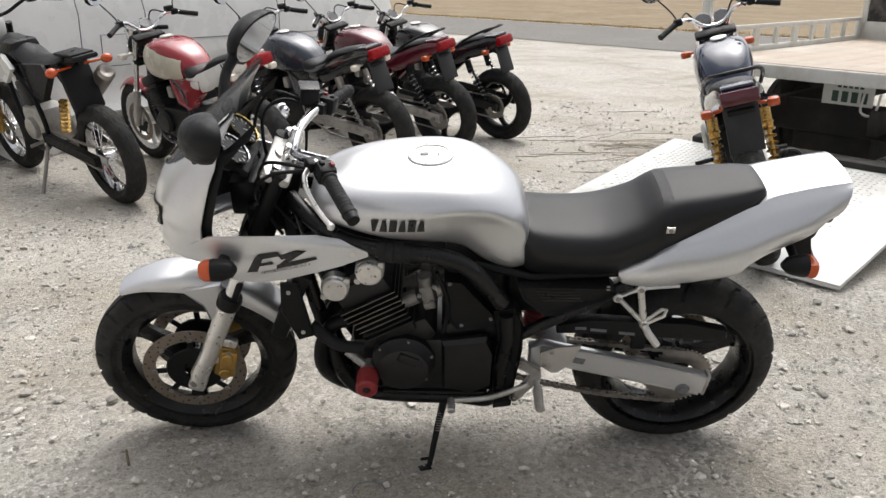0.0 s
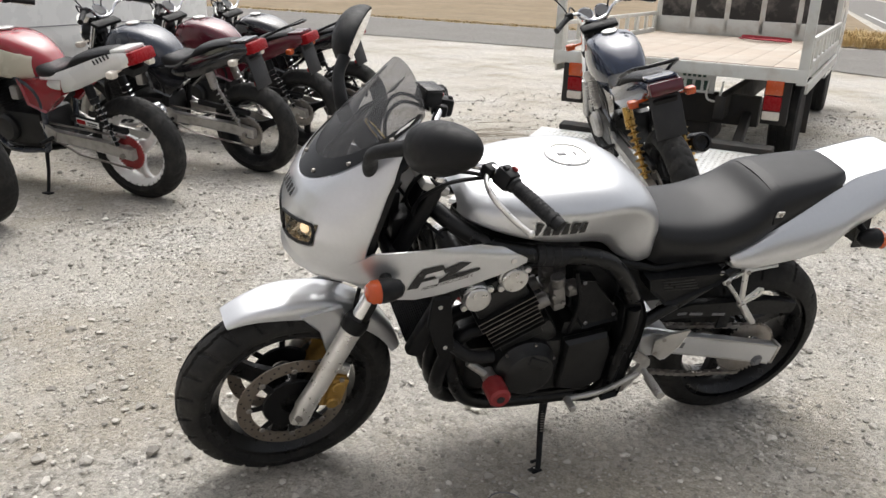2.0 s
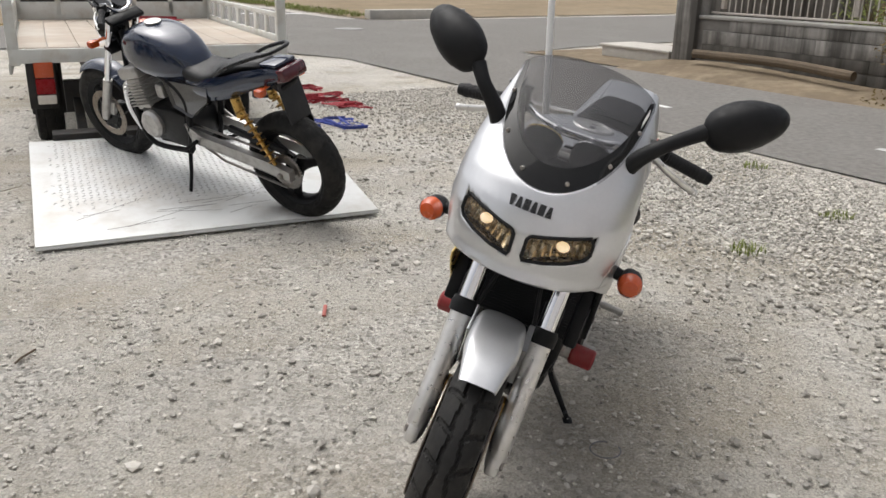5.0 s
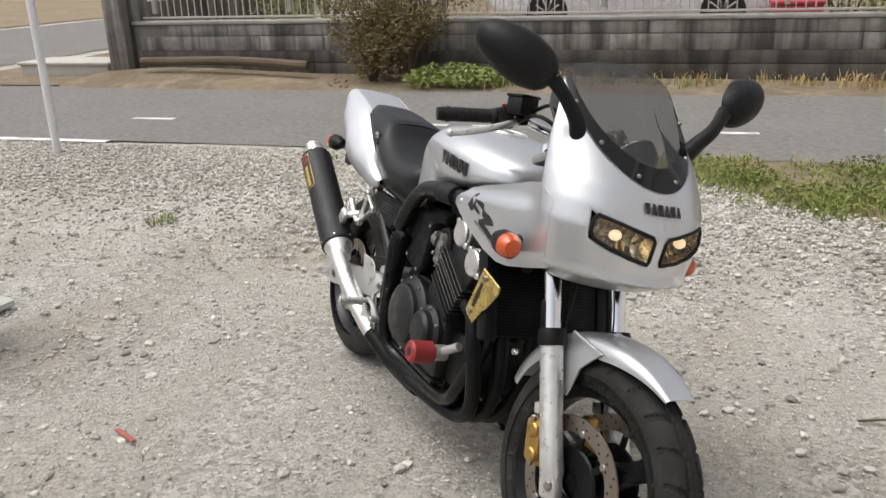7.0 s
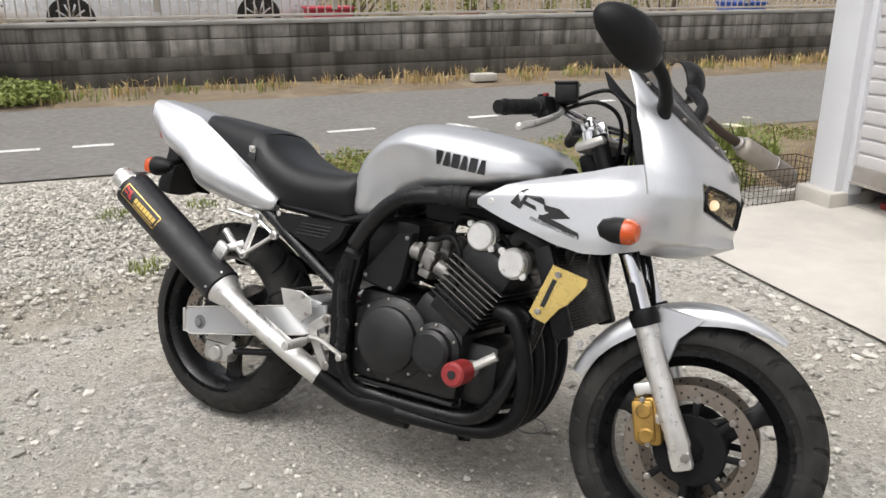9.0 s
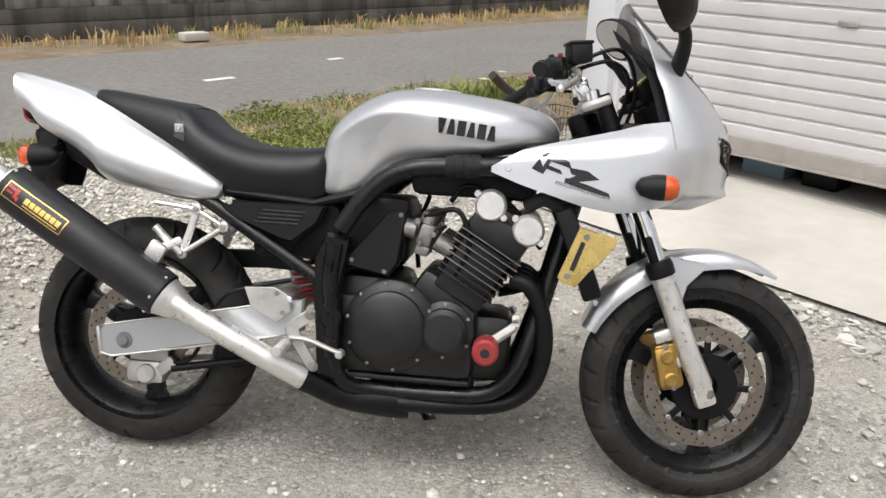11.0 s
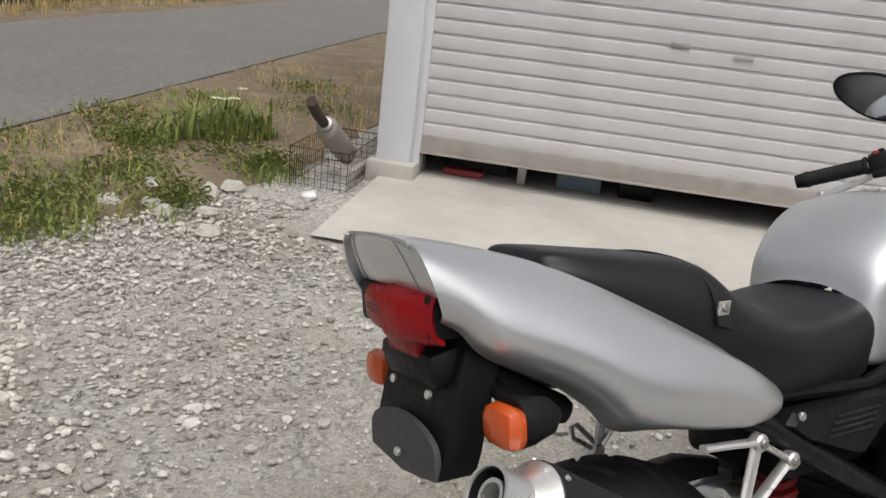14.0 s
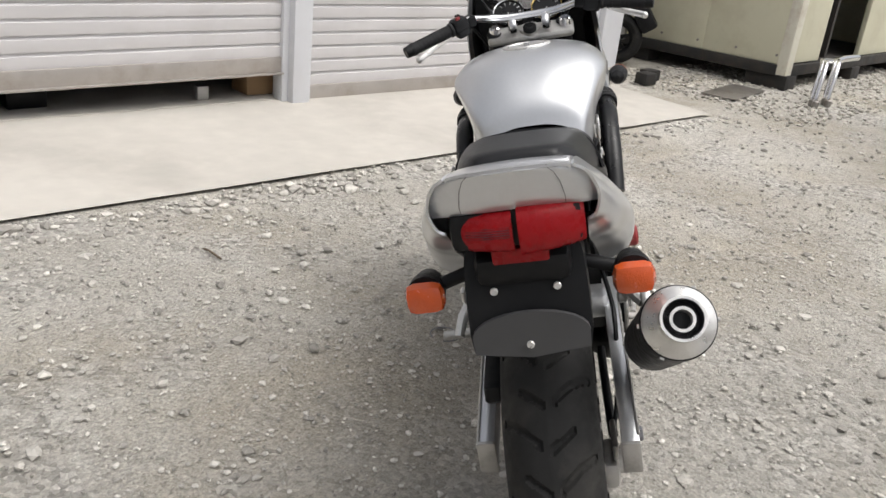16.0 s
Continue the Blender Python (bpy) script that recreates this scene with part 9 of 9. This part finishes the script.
# ---- stones ----
def stones(count, where, size, mat, name, label, seed, flat=0.65, rise=0.06):
    """Angular stones: squashed, roughened octahedra with bevelled waists."""
    r = np.random.RandomState(seed)
    base = [(0, 0, 1), (0, 0, -1)] + [(math.cos(a), math.sin(a), z) for z, o in ((0.45, 0.0), (-0.35, 0.5)) for a in (2 * math.pi * (k + o) / 5 for k in range(5))]
    base = np.array([tuple(np.array(p) / np.linalg.norm(p)) for p in base])
    faces = []
    for k in range(5):
        k2 = (k + 1) % 5
        faces += [(0, 2 + k, 2 + k2), (2 + k, 7 + k, 2 + k2), (2 + k2, 7 + k, 7 + k2), (1, 7 + k2, 7 + k)]
    V, F = [], []
    for i in range(count):
        x, y = where(r)
        s = size(r)
        p = base * r.uniform(0.72, 1.2, (12, 1))
        p = p * (s * r.uniform(0.75, 1.3), s * r.uniform(0.75, 1.2), s * flat * r.uniform(0.7, 1.2))
        a = r.uniform(0, 6.283)
        c, q = math.cos(a), math.sin(a)
        p = np.stack([p[:, 0] * c - p[:, 1] * q + x, p[:, 0] * q + p[:, 1] * c + y, p[:, 2] + s * rise * flat], 1)
        V.append(p)
        F += [(a0 + 12 * i, b0 + 12 * i, c0 + 12 * i) for a0, b0, c0 in faces]
    g = Geo()
    g.v = np.concatenate(V).tolist()
    g.f = F
    return thing(name, g, mat, label, "stones", kind="stuff", smooth=0)


def stone_material(name, lo, hi):
    ma = material(name, (1, 1, 1), 0.9, 0.0, 0.15, 60, 0.4, 220, spec=0.2)
    N, L = ma.node_tree.nodes, ma.node_tree.links
    ge = N.new("ShaderNodeNewGeometry")
    ra = N.new("ShaderNodeValToRGB")
    ra.color_ramp.elements[0].color, ra.color_ramp.elements[1].color = (*lo, 1), (*hi, 1)
    L.new(ge.outputs["Random Per Island"], ra.inputs[0])
    for n in N:
        if n.bl_idname == "ShaderNodeVectorMath":
            L.new(ra.outputs[0], n.inputs[0])
    return ma


STONE = stone_material("loose_stone", (0.27, 0.255, 0.230), (0.70, 0.672, 0.615))
WHITE_STONE = stone_material("pale_gravel_stone", (0.25, 0.236, 0.208), (0.66, 0.628, 0.565))


def in_yard(r):
    while True:
        x, y = r.uniform(-5.5, 6.5), r.uniform(-4.0, 7.0)
        n, u = 0.762 * x - 0.648 * y, 0.648 * x + 0.762 * y
        if n < 3.9 and u < 9.5 and not (u < -1.95 and n < 1.95) and not (-1.1 < n < 0.75 and 2.0 < u < 3.7) and n > -5.5:
            return x, y


def near_yard(r):
    while True:
        a, d = r.uniform(0, 6.283), 3.0 * math.sqrt(r.uniform(0.0, 1))
        x, y = d * math.cos(a), d * math.sin(a)
        n, u = 0.762 * x - 0.648 * y, 0.648 * x + 0.762 * y
        if u > -1.9 and n < 3.8:
            return x, y


def edge_heap(r):
    while True:
        n, u = 3.9 - abs(r.normal(0, 1.05)), r.uniform(-2.4, 6.5)
        dens = 1.0 if u < 1.6 else 0.45
        if n > 1.3 and r.uniform() < dens and not (u < -1.9 and n < 1.95):
            p = site(n, u)
            return p.x, p.y


stones(8000, in_yard, lambda r: 0.0045 + 0.0060 * min(3.0, r.exponential(0.75)), STONE, "gravel_stones", "loose grey and pale stones on the yard", 1)
stones(26000, near_yard, lambda r: 0.0022 + 0.003 * min(3.0, r.exponential(0.7)), STONE, "gravel_chips", "small stone chips in the dust", 2)
stones(110, near_yard, lambda r: 0.015 + 0.008 * r.uniform(), STONE, "gravel_lumps", "larger pale stones lying loose", 3)
stones(42000, edge_heap, lambda r: 0.006 + 0.010 * r.uniform() ** 2, WHITE_STONE, "pale_gravel", "coarse pale gravel along the lane edge", 4, 0.75, 0.3)


def by_apron(r):
    x = r.uniform(-4.0, 1.9)
    p = BLD @ Vector((x, -1.86 + abs(r.normal(0, 0.10)), 0))
    return p.x, p.y


stones(420, by_apron, lambda r: 0.008 + 0.012 * r.exponential(0.6), STONE, "apron_stones", "stones along the apron's edge", 5)


def by_shed(r):
    p = BLD @ Vector((r.uniform(-9, -4.3), r.uniform(-3.4, -1.4), 0))
    return p.x, p.y


stones(2200, by_shed, lambda r: 0.010 + 0.012 * r.uniform(), WHITE_STONE, "shed_gravel", "grey gravel beside the shed", 6)
# broken pale rubble by the weeds
for k in range(9):
    c = site(2.5 + rnd.uniform(-0.3, 0.35), -2.15 + rnd.uniform(-0.3, 0.4))
    g = Geo().ball((0, 0, 0), (rnd.uniform(0.05, 0.10), rnd.uniform(0.04, 0.08), rnd.uniform(0.03, 0.05)), 9)
    g.v = [(x * rnd.uniform(0.85, 1.15), y * rnd.uniform(0.85, 1.15), z * rnd.uniform(0.8, 1.1)) for x, y, z in g.v]
    thing("rock", g, WHITE_STONE, "broken lump of pale rubble", "rock", "rubble", m=Matrix.Translation((c.x, c.y, 0.015)) @ Matrix.Rotation(rnd.uniform(0, 6), 4, "Z"), smooth=0)

# ---- straw, wires, straps ----
g = Geo()
for k in range(26):
    c = site(-1.85 + rnd.gauss(0, 0.35), 4.5 + rnd.gauss(0, 0.55), 0.008)
    a = rnd.gauss(0.1, 0.35)
    L = rnd.uniform(0.3, 0.9)
    pts = [c + Vector((math.cos(a + 0.25 * math.sin(q)) * L * (q / 4 - 0.5), math.sin(a + 0.3 * math.sin(q * 1.4)) * L * (q / 4 - 0.5) * 1.0, 0.004 + 0.004 * (q % 2))) for q in range(5)]
    g.tube(pts, 0.0024, 5)
thing("dry_stalks", g, STRAW_GREY, "thin dry stalks scattered on the ground", "stalks", kind="stuff")
for n, u, L, a in ((-1.3, 1.1, 0.12, 0.2), (0.4, -1.3, 0.10, 1.0), (-0.55, -0.75, 0.09, 2.0), (-1.9, 1.75, 0.2, 0.3)):
    c = site(n, u, 0.008)
    g = Geo().tube([c + Vector((L * (q - 0.5) * math.cos(a), L * (q - 0.5) * math.sin(a), 0.004 * math.sin(q * 5))) for q in (0, 0.3, 0.6, 1)], 0.004, 6)
    thing("twig", g, BARK, "short dark twig on the gravel", "twig", "twigs")
c = BLD @ Vector((-0.55, -1.62, 0.006))
g = Geo().tube(curve([c + Vector((0, 0, 0.004)), c + Vector((0.05, 0.02, 0.004)), c + Vector((0.06, -0.02, 0.004)), c + Vector((0.01, -0.03, 0.004)), c + Vector((0.07, -0.06, 0.004))], 6), 0.003, 6)
thing("wire_clip", g, material("pale_wire", (0.7, 0.68, 0.64), 0.4, 0.6), "bent pale wire clip on the ground", "wire")
c = site(0.10, -0.40, 0.004)
thing("wire_loop", Geo().tube([c + Vector((0.045 * math.cos(t), 0.045 * math.sin(t), 0.004)) for t in (0.3 * k for k in range(19))], 0.0022, 6), DECAL_GREY, "thin dark wire loop on the gravel", "wire")
thing("red_stick", Geo().box((0, 0, 0.006), (0.11, 0.016, 0.008), 0.003), material("faded_red", (0.35, 0.10, 0.08), 0.7, 0, 0.2, 30), "faded red scrap of plastic", "scrap", m=Matrix.Translation((0.46, 0.86, 0.006)) @ Matrix.Rotation(0.4, 4, "Z"))
STRAP_RED = material("red_webbing", (0.28, 0.02, 0.03), 0.8, 0.0, 0.2, 60, 0.3, 300)
STRAP_BLUE = material("blue_webbing", (0.03, 0.05, 0.26), 0.8, 0.0, 0.2, 60, 0.3, 300)
for mat, lab, (n, u), k, sp in ((STRAP_RED, "tangled red lashing strap on the ground", (2.07, 6.3), 4, 0.30), (STRAP_RED, "tangled red lashing strap on the ground", (2.10, 5.75), 3, 0.22), (STRAP_RED, "tangled red lashing strap on the ground", (2.12, 7.0), 3, 0.22), (STRAP_BLUE, "blue lashing strap lying on the gravel", (1.42, 4.98), 2, 0.14), (STRAP_BLUE, "blue lashing strap lying on the gravel", (1.66, 4.80), 2, 0.14)):
    g = Geo()
    for q in range(k):
        p = [site(n + rnd.uniform(-sp, sp), u + rnd.uniform(-0.30, 0.30), 0.012 + 0.012 * (j % 2)) for j in range(7)]
        cu = curve(p, 6)
        g.tube(cu, 0.014, 6, flat=0.25)
    thing("lashing_strap", g, mat, lab, "strap", "lashing straps")
g = Geo()
for q in range(2):
    g.tube(curve([site(rnd.uniform(0.2, 0.7), 6.4 + rnd.uniform(-0.15, 0.15), BZ + 0.035 + 0.012 * (j % 2)) for j in range(6)], 5), 0.02, 6, flat=0.3)
thing("lashing_strap", g, STRAP_RED, "red lashing strap on the truck bed", "strap", "lashing straps")

# ---- posts and boxes near the crossing ----
thing("marker_pole", Geo().cyl((0, 0, -0.02), (0, 0, 2.6), 0.032, 18, 0.004), material("white_pole", (0.76, 0.76, 0.76), 0.4, 0, 0.04, 8), "slim white pole beside the lane", "pole", m=Matrix.Translation(site(3.5, 4.25, 0)))
thing("utility_pole", Geo().lathe([(0.15, 0), (0.13, 7)], axis=(0, 0, 1), seg=24), material("concrete_pole", (0.33, 0.32, 0.30), 0.9, 0, 0.12, 6, 0.3, 60), "grey concrete utility pole at the field corner", "pole", m=Matrix.Translation(site(3.4, 18.9, 0)))
thing("drain_box", Geo().box((0, 0, 0.08), (0.72, 1.50, 0.20), 0.015).box((0, 0, 0.19), (0.78, 1.56, 0.04), 0.01), CONCRETE, "low concrete drain cover at the verge corner", "drain cover", m=Matrix.Translation(site(8.48, 7.92, 0)) @ SITE)
thing("culvert_edge", Geo().box((0, 0, 0.12), (3.0, 0.35, 0.26), 0.02), CONCRETE, "low concrete culvert edge beyond the crossing", "culvert", m=Matrix.Translation(site(10.2, 18.6, 0)) @ SITE)
thing("fallen_log", Geo().tube(curve([site(7.75, 3.9, 0.22), site(7.8, 5.0, 0.27), site(7.7, 6.3, 0.27)], 6), 0.06, 10), BARK, "dark fallen branch along the foot of the wall", "branch")
thing("loose_block", Geo().box((0, 0, 0.05), (0.16, 0.30, 0.09), 0.01), CONCRETE, "pale loose concrete block on the verge", "block", m=Matrix.Translation(site(7.45, -3.4, 0.03)) @ SITE)

# ---- wire basket with an old silencer ----
WIRE = material("rusty_wire", (0.07, 0.045, 0.03), 0.7, 0.5, 0.3, 30)
OLD = material("old_silencer_metal", (0.36, 0.33, 0.29), 0.5, 0.6, 0.2, 12, 0.1, 80, (0.16, 0.09, 0.05), 0.6, 6)
BK = Matrix.Translation(BLD @ Vector((2.10, -2.95, 0.0))) @ BLD @ Matrix.Rotation(radians(90), 4, "Z")
bk = root("wire_basket", "rusty oblong wire basket", "basket", BK)
for z in [0.012 + 0.040 * k for k in range(6)]:
    w, d = 0.30 + 0.02 * z, 0.16 + 0.015 * z
    part("hoop", Geo().tube([(-w, -d, z), (w, -d, z), (w, d, z), (-w, d, z), (-w, -d, z)], 0.0032 if z > 0.2 else 0.0017, 6), WIRE, bk)
for k in range(19):
    for s in (-1, 1):
        x = -0.30 + 0.60 * k / 18
        part("wire", Geo().tube([(x, s * 0.16, 0.0), (x * 1.01, s * 0.163, 0.212)], 0.0016, 5), WIRE, bk)
        if k < 10:
            y = -0.16 + 0.32 * k / 9
            part("wire", Geo().tube([(s * 0.30, y, 0.0), (s * 0.304, y, 0.212)], 0.0016, 5), WIRE, bk)
om = root("old_silencer", "old weathered silencer lying in a wire basket", "silencer", BK)
OA = Vector((0.86, 0.0, 0.50)).normalized()
OC = Vector((-0.14, 0.02, 0.095))
part("can", Geo().lathe([(0.026, 0.0), (0.052, 0.03), (0.060, 0.04), (0.062, 0.055), (0.062, 0.46), (0.060, 0.475), (0.052, 0.485), (0.030, 0.505)], OC, OA, 28), OLD, om)
p, q = OC + OA * 0.49, OC + OA * 0.66
part("pipe", Geo().tube(curve([p, p.lerp(q, 0.5), q, OC + OA * 0.80 + Vector((0, 0.01, 0.012))], 5), 0.027, 16), material("rusty_pipe", (0.055, 0.036, 0.027), 0.75, 0.3, 0.35, 20, 0.3, 90, (0.03, 0.022, 0.018), 0.8, 9), om, "rusty dark exhaust pipe")
part("collar", Geo().lathe([(0.030, 0), (0.042, 0.006), (0.042, 0.03), (0.030, 0.036)], OC + OA * 0.495, OA, 20), STEEL, om)
part("clamp_band", Geo().lathe([(0.0625, 0), (0.066, 0.003), (0.066, 0.022), (0.0625, 0.025)], OC + OA * 0.20, OA, 28), STEEL, om)
g = Geo().ball((0, 0, 0), (0.045, 0.03, 0.028), 9)
g.v = [(x * rnd.uniform(0.7, 1.3), y * rnd.uniform(0.7, 1.3), z * rnd.uniform(0.7, 1.3)) for x, y, z in g.v]
thing("crumpled_paper", g, material("white_paper", (0.78, 0.78, 0.76), 0.8), "crumpled white paper by the basket", "litter", m=Matrix.Translation(BLD @ Vector((2.07, -2.45, 0.02))), smooth=0)
thing("kerb_brick", Geo().box((0, 0, 0.03), (0.10, 0.30, 0.07), 0.008), CONCRETE, "short concrete kerb beside the pillar", "kerb", m=BLD @ Matrix.Translation((2.02, -3.05, 0)))

# ---- things under the half-raised shutter ----
def under(name, x, y, s, mat, label, cat, bev=0.01):
    return thing(name, Geo().box((0, 0, s[2] / 2), s, bev), mat, label, cat, m=BLD @ Matrix.Translation((x, y, 0.045)))
under("storage_box", 1.35, FY - 0.35, (0.35, 0.25, 0.10), DARK, "dark box on the garage floor", "box")
under("trolley_jack", 1.42, FY - 0.12, (0.24, 0.10, 0.04), RED_PLASTIC, "low red trolley jack on the garage floor", "jack")
under("storage_box", 0.75, FY - 0.30, (0.26, 0.25, 0.22), material("blue_grey_box", (0.16, 0.22, 0.27), 0.5, 0, 0.1, 10), "blue-grey box on the garage floor", "box")
under("toolbox", 0.42, FY - 0.28, (0.20, 0.2, 0.13), BLACK, "small black tool box", "tool box")
under("stand_leg", 1.08, FY - 0.14, (0.05, 0.05, 0.22), ALU_DULL, "grey metal stand leg", "stand", 0.004)
under("stand_leg", -0.52, FY - 0.12, (0.07, 0.05, 0.08), ALU_DULL, "grey metal stand foot", "stand", 0.004)
under("carton", -0.93, FY - 0.22, (0.22, 0.2, 0.25), material("cardboard", (0.30, 0.19, 0.10), 0.8, 0, 0.1, 8), "brown cardboard carton behind the raised shutter", "carton")

# ---- cream shed on blocks, scooter, old headers ----
SH = Matrix.Translation(BLD @ Vector((-5.70, -2.28, 0))) @ BLD @ Matrix.Rotation(radians(3), 4, "Z")
shed = root("shed", "cream panelled site shed on dark blocks", "shed", SH)
part("wall_panel", Geo().box((0.0, -1.6, 1.35), (0.06, 3.1, 2.3)), CREAM, shed)
for k in range(4):
    part("panel", Geo().box((0.034, -0.42 - 0.80 * k, 1.36), (0.012, 0.785, 2.26), 0.004), CREAM, shed)
part("corner_post", Geo().box((-0.02, -0.01, 1.33), (0.13, 0.10, 2.4), 0.008), material("cream_post", (0.70, 0.68, 0.58), 0.5, 0, 0.05, 4, dirt=(0.3, 0.16, 0.08), dirt_amount=0.5, dirt_scale=5), shed)
part("front_panel", Geo().box((-0.42, -0.03, 1.36), (0.66, 0.05, 2.26), 0.004), CREAM, shed)
part("front_panel", Geo().box((-2.6, -0.03, 1.36), (1.6, 0.05, 2.26), 0.004), CREAM, shed)
part("back_wall", Geo().box((-1.7, -3.15, 1.35), (3.4, 0.06, 2.3)), CREAM, shed)
part("end_wall", Geo().box((-3.4, -1.6, 1.35), (0.06, 3.1, 2.3)), CREAM, shed)
# dark sheets added behind the doorway, holding the shade in there as colour
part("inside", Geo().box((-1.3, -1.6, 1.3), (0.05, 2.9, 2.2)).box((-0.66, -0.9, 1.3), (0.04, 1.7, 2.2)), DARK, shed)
part("roof", Geo().box((-1.7, -1.6, 2.54), (3.6, 3.4, 0.08)), CREAM, shed)
part("sill", Geo().box((-1.7, -1.6, 0.16), (3.36, 3.06, 0.08)), DARK, shed)
part("floor_beam", Geo().box((0.0, -1.6, 0.17), (0.10, 3.1, 0.10), 0.006).box((-1.7, -0.02, 0.17), (3.3, 0.10, 0.10), 0.006), CHASSIS, shed)
for x, y in ((-0.1, -0.15), (-0.1, -1.6), (-0.1, -2.9), (-1.7, -0.15), (-3.2, -0.15)):
    part("block", Geo().box((x, y, 0.06), (0.22, 0.40, 0.13), 0.008), CHASSIS, shed)
g = Geo()
for k in range(8):
    g.cyl((0.038, -0.08 - 0.4 * k, 0.30), (0.048, -0.08 - 0.4 * k, 0.30), 0.012, 10)
part("panel_bolt", g, STEEL, shed)
thing("sheet_metal", Geo().box((0, 0, 0.012), (0.75, 0.30, 0.008), 0.002), STEEL, "flat sheet of dull metal on the gravel", "sheet metal", m=Matrix.Translation(BLD @ Vector((-5.0, -2.34, 0))) @ BLD @ Matrix.Rotation(radians(10), 4, "Z"))
hd = root("old_exhaust", "old chrome exhaust headers lying on the gravel", "exhaust", Matrix.Translation(BLD @ Vector((-5.25, -1.73, 0))) @ BLD)
for k, (x, y) in enumerate(((0.0, 0.0), (-0.045, -0.05), (-0.19, 0.02), (-0.245, -0.03))):
    part("header_pipe", Geo().tube(curve([(x, y, -0.01), (x - 0.010, y - 0.01, 0.10), (x - 0.075, y - 0.03, 0.25), (x - 0.150, y - 0.06, 0.335), (x - 0.24, y - 0.10, 0.350), (-0.62, -0.16, 0.33)], 5), 0.019, 14), CHROME, hd, "stained chrome header pipe")
    part("header_flange", Geo().lathe([(0.022, -0.006), (0.030, 0.0), (0.030, 0.045), (0.020, 0.055)], (x, y, 0.0), (-0.05, 0, 1), 16), STEEL, hd)
part("collector_pipe", Geo().tube([(-0.58, -0.16, 0.33), (-0.75, -0.18, 0.34), (-1.15, -0.22, 0.33)], 0.030, 14), CHROME, hd)
sc = root("scooter", "grey scooter standing beside the garage pillar", "scooter", Matrix.Translation(BLD @ Vector((-4.76, -4.19, 0))) @ BLD @ Matrix.Rotation(radians(120), 4, "Z"))
for nm, x in (("front_wheel", -0.62), ("rear_wheel", 0.58)):
    w = part(nm, rim_geo(0.15, 0.08, 5, 0.04, 0.09, (0.05, 0.03)), BLACK, sc)
    w.matrix_local = Matrix.Translation((x, 0, 0.235))
    part("tyre", tyre_geo(0.24, 0.11, 0.15, "", 60, 3), RUBBER, w)
GREY_SC = material("grey_scooter_paint", (0.30, 0.31, 0.32), 0.3, 0.4, 0.05, 8, coat=0.6)
rows = [[(x, w * q, z - 0.05 * q * q) for q in (-1, -0.6, 0, 0.6, 1)] for x, z, w in ((0.0, 0.62, 0.14), (0.25, 0.66, 0.17), (0.5, 0.74, 0.17), (0.75, 0.80, 0.13), (0.86, 0.80, 0.08))]
part("tail_body", Geo().sheet(smooth_grid(rows, 3, 3), 0.22), GREY_SC, sc)
part("seat", Geo().box((0.32, 0, 0.76), (0.66, 0.26, 0.09), 0.035, rot=(0, -6, 0)), VINYL, sc)
part("tail_light", Geo().box((0.86, 0, 0.70), (0.06, 0.20, 0.08), 0.02), RED_LENS, sc)
part("rear_mudguard", Geo().box((0.80, 0, 0.46), (0.16, 0.14, 0.28), 0.03, rot=(0, -35, 0)), PLASTIC, sc)
part("footboard", Geo().box((-0.2, 0, 0.32), (0.55, 0.32, 0.08), 0.02), PLASTIC, sc)
part("leg_shield", Geo().box((-0.46, 0, 0.62), (0.10, 0.40, 0.62), 0.04, rot=(0, 16, 0)), GREY_SC, sc)
part("handlebar", Geo().tube([(-0.36, -0.32, 0.98), (-0.44, 0, 0.98), (-0.36, 0.32, 0.98)], 0.018, 10), PLASTIC, sc)
part("engine", Geo().box((0.40, 0.08, 0.30), (0.5, 0.14, 0.16), 0.03), ALU_DULL, sc)
for x, y in ((-4.42, -2.86), (-4.60, -2.95)):
    thing("black_block", Geo().box((0, 0, 0.05), (0.16, 0.12, 0.10), 0.012), CHASSIS, "small black block on the ground by the pillar", "block", "black blocks", m=BLD @ Matrix.Translation((x, y, 0)))

# ---- blocks of the street wall ----
rows_z = [(0.055, 0.19), (0.23, 0.155), (0.40, 0.19), (0.575, 0.15)]
WALL_LOW = material("dark_footing_concrete", (0.120, 0.112, 0.100), 0.9, 0.0, 0.3, 5, 0.6, 60, (0.05, 0.046, 0.04), 0.9, 1.3, spec=0.2, coords="Position", streak=((0.040, 0.037, 0.032), 0.8, 4.0))
first = {}
cnt = 0
for r, (z, h) in enumerate(rows_z):
    L = (2.6, 2.6, 0.92, 0.92)[r]
    u = 6.6 - (0.45 if r == 3 else 0)
    while u > -24 and cnt < 300:
        if r not in first:
            o = part("block", Geo().box((0, 0, 0), (0.03, L - 0.006, h - 0.005), 0.003), WALL_LOW if r < 2 else WALL_C, wall)
            first[r] = o
        else:
            o = first[r].copy()
            scene.collection.objects.link(o)
        o.matrix_local = Matrix.Translation(site(WALL_N + 0.037 + 0.004 * math.sin(u * 7 + r), u - L / 2, z + 0.06)) @ SITE
        u -= L
        cnt += 1
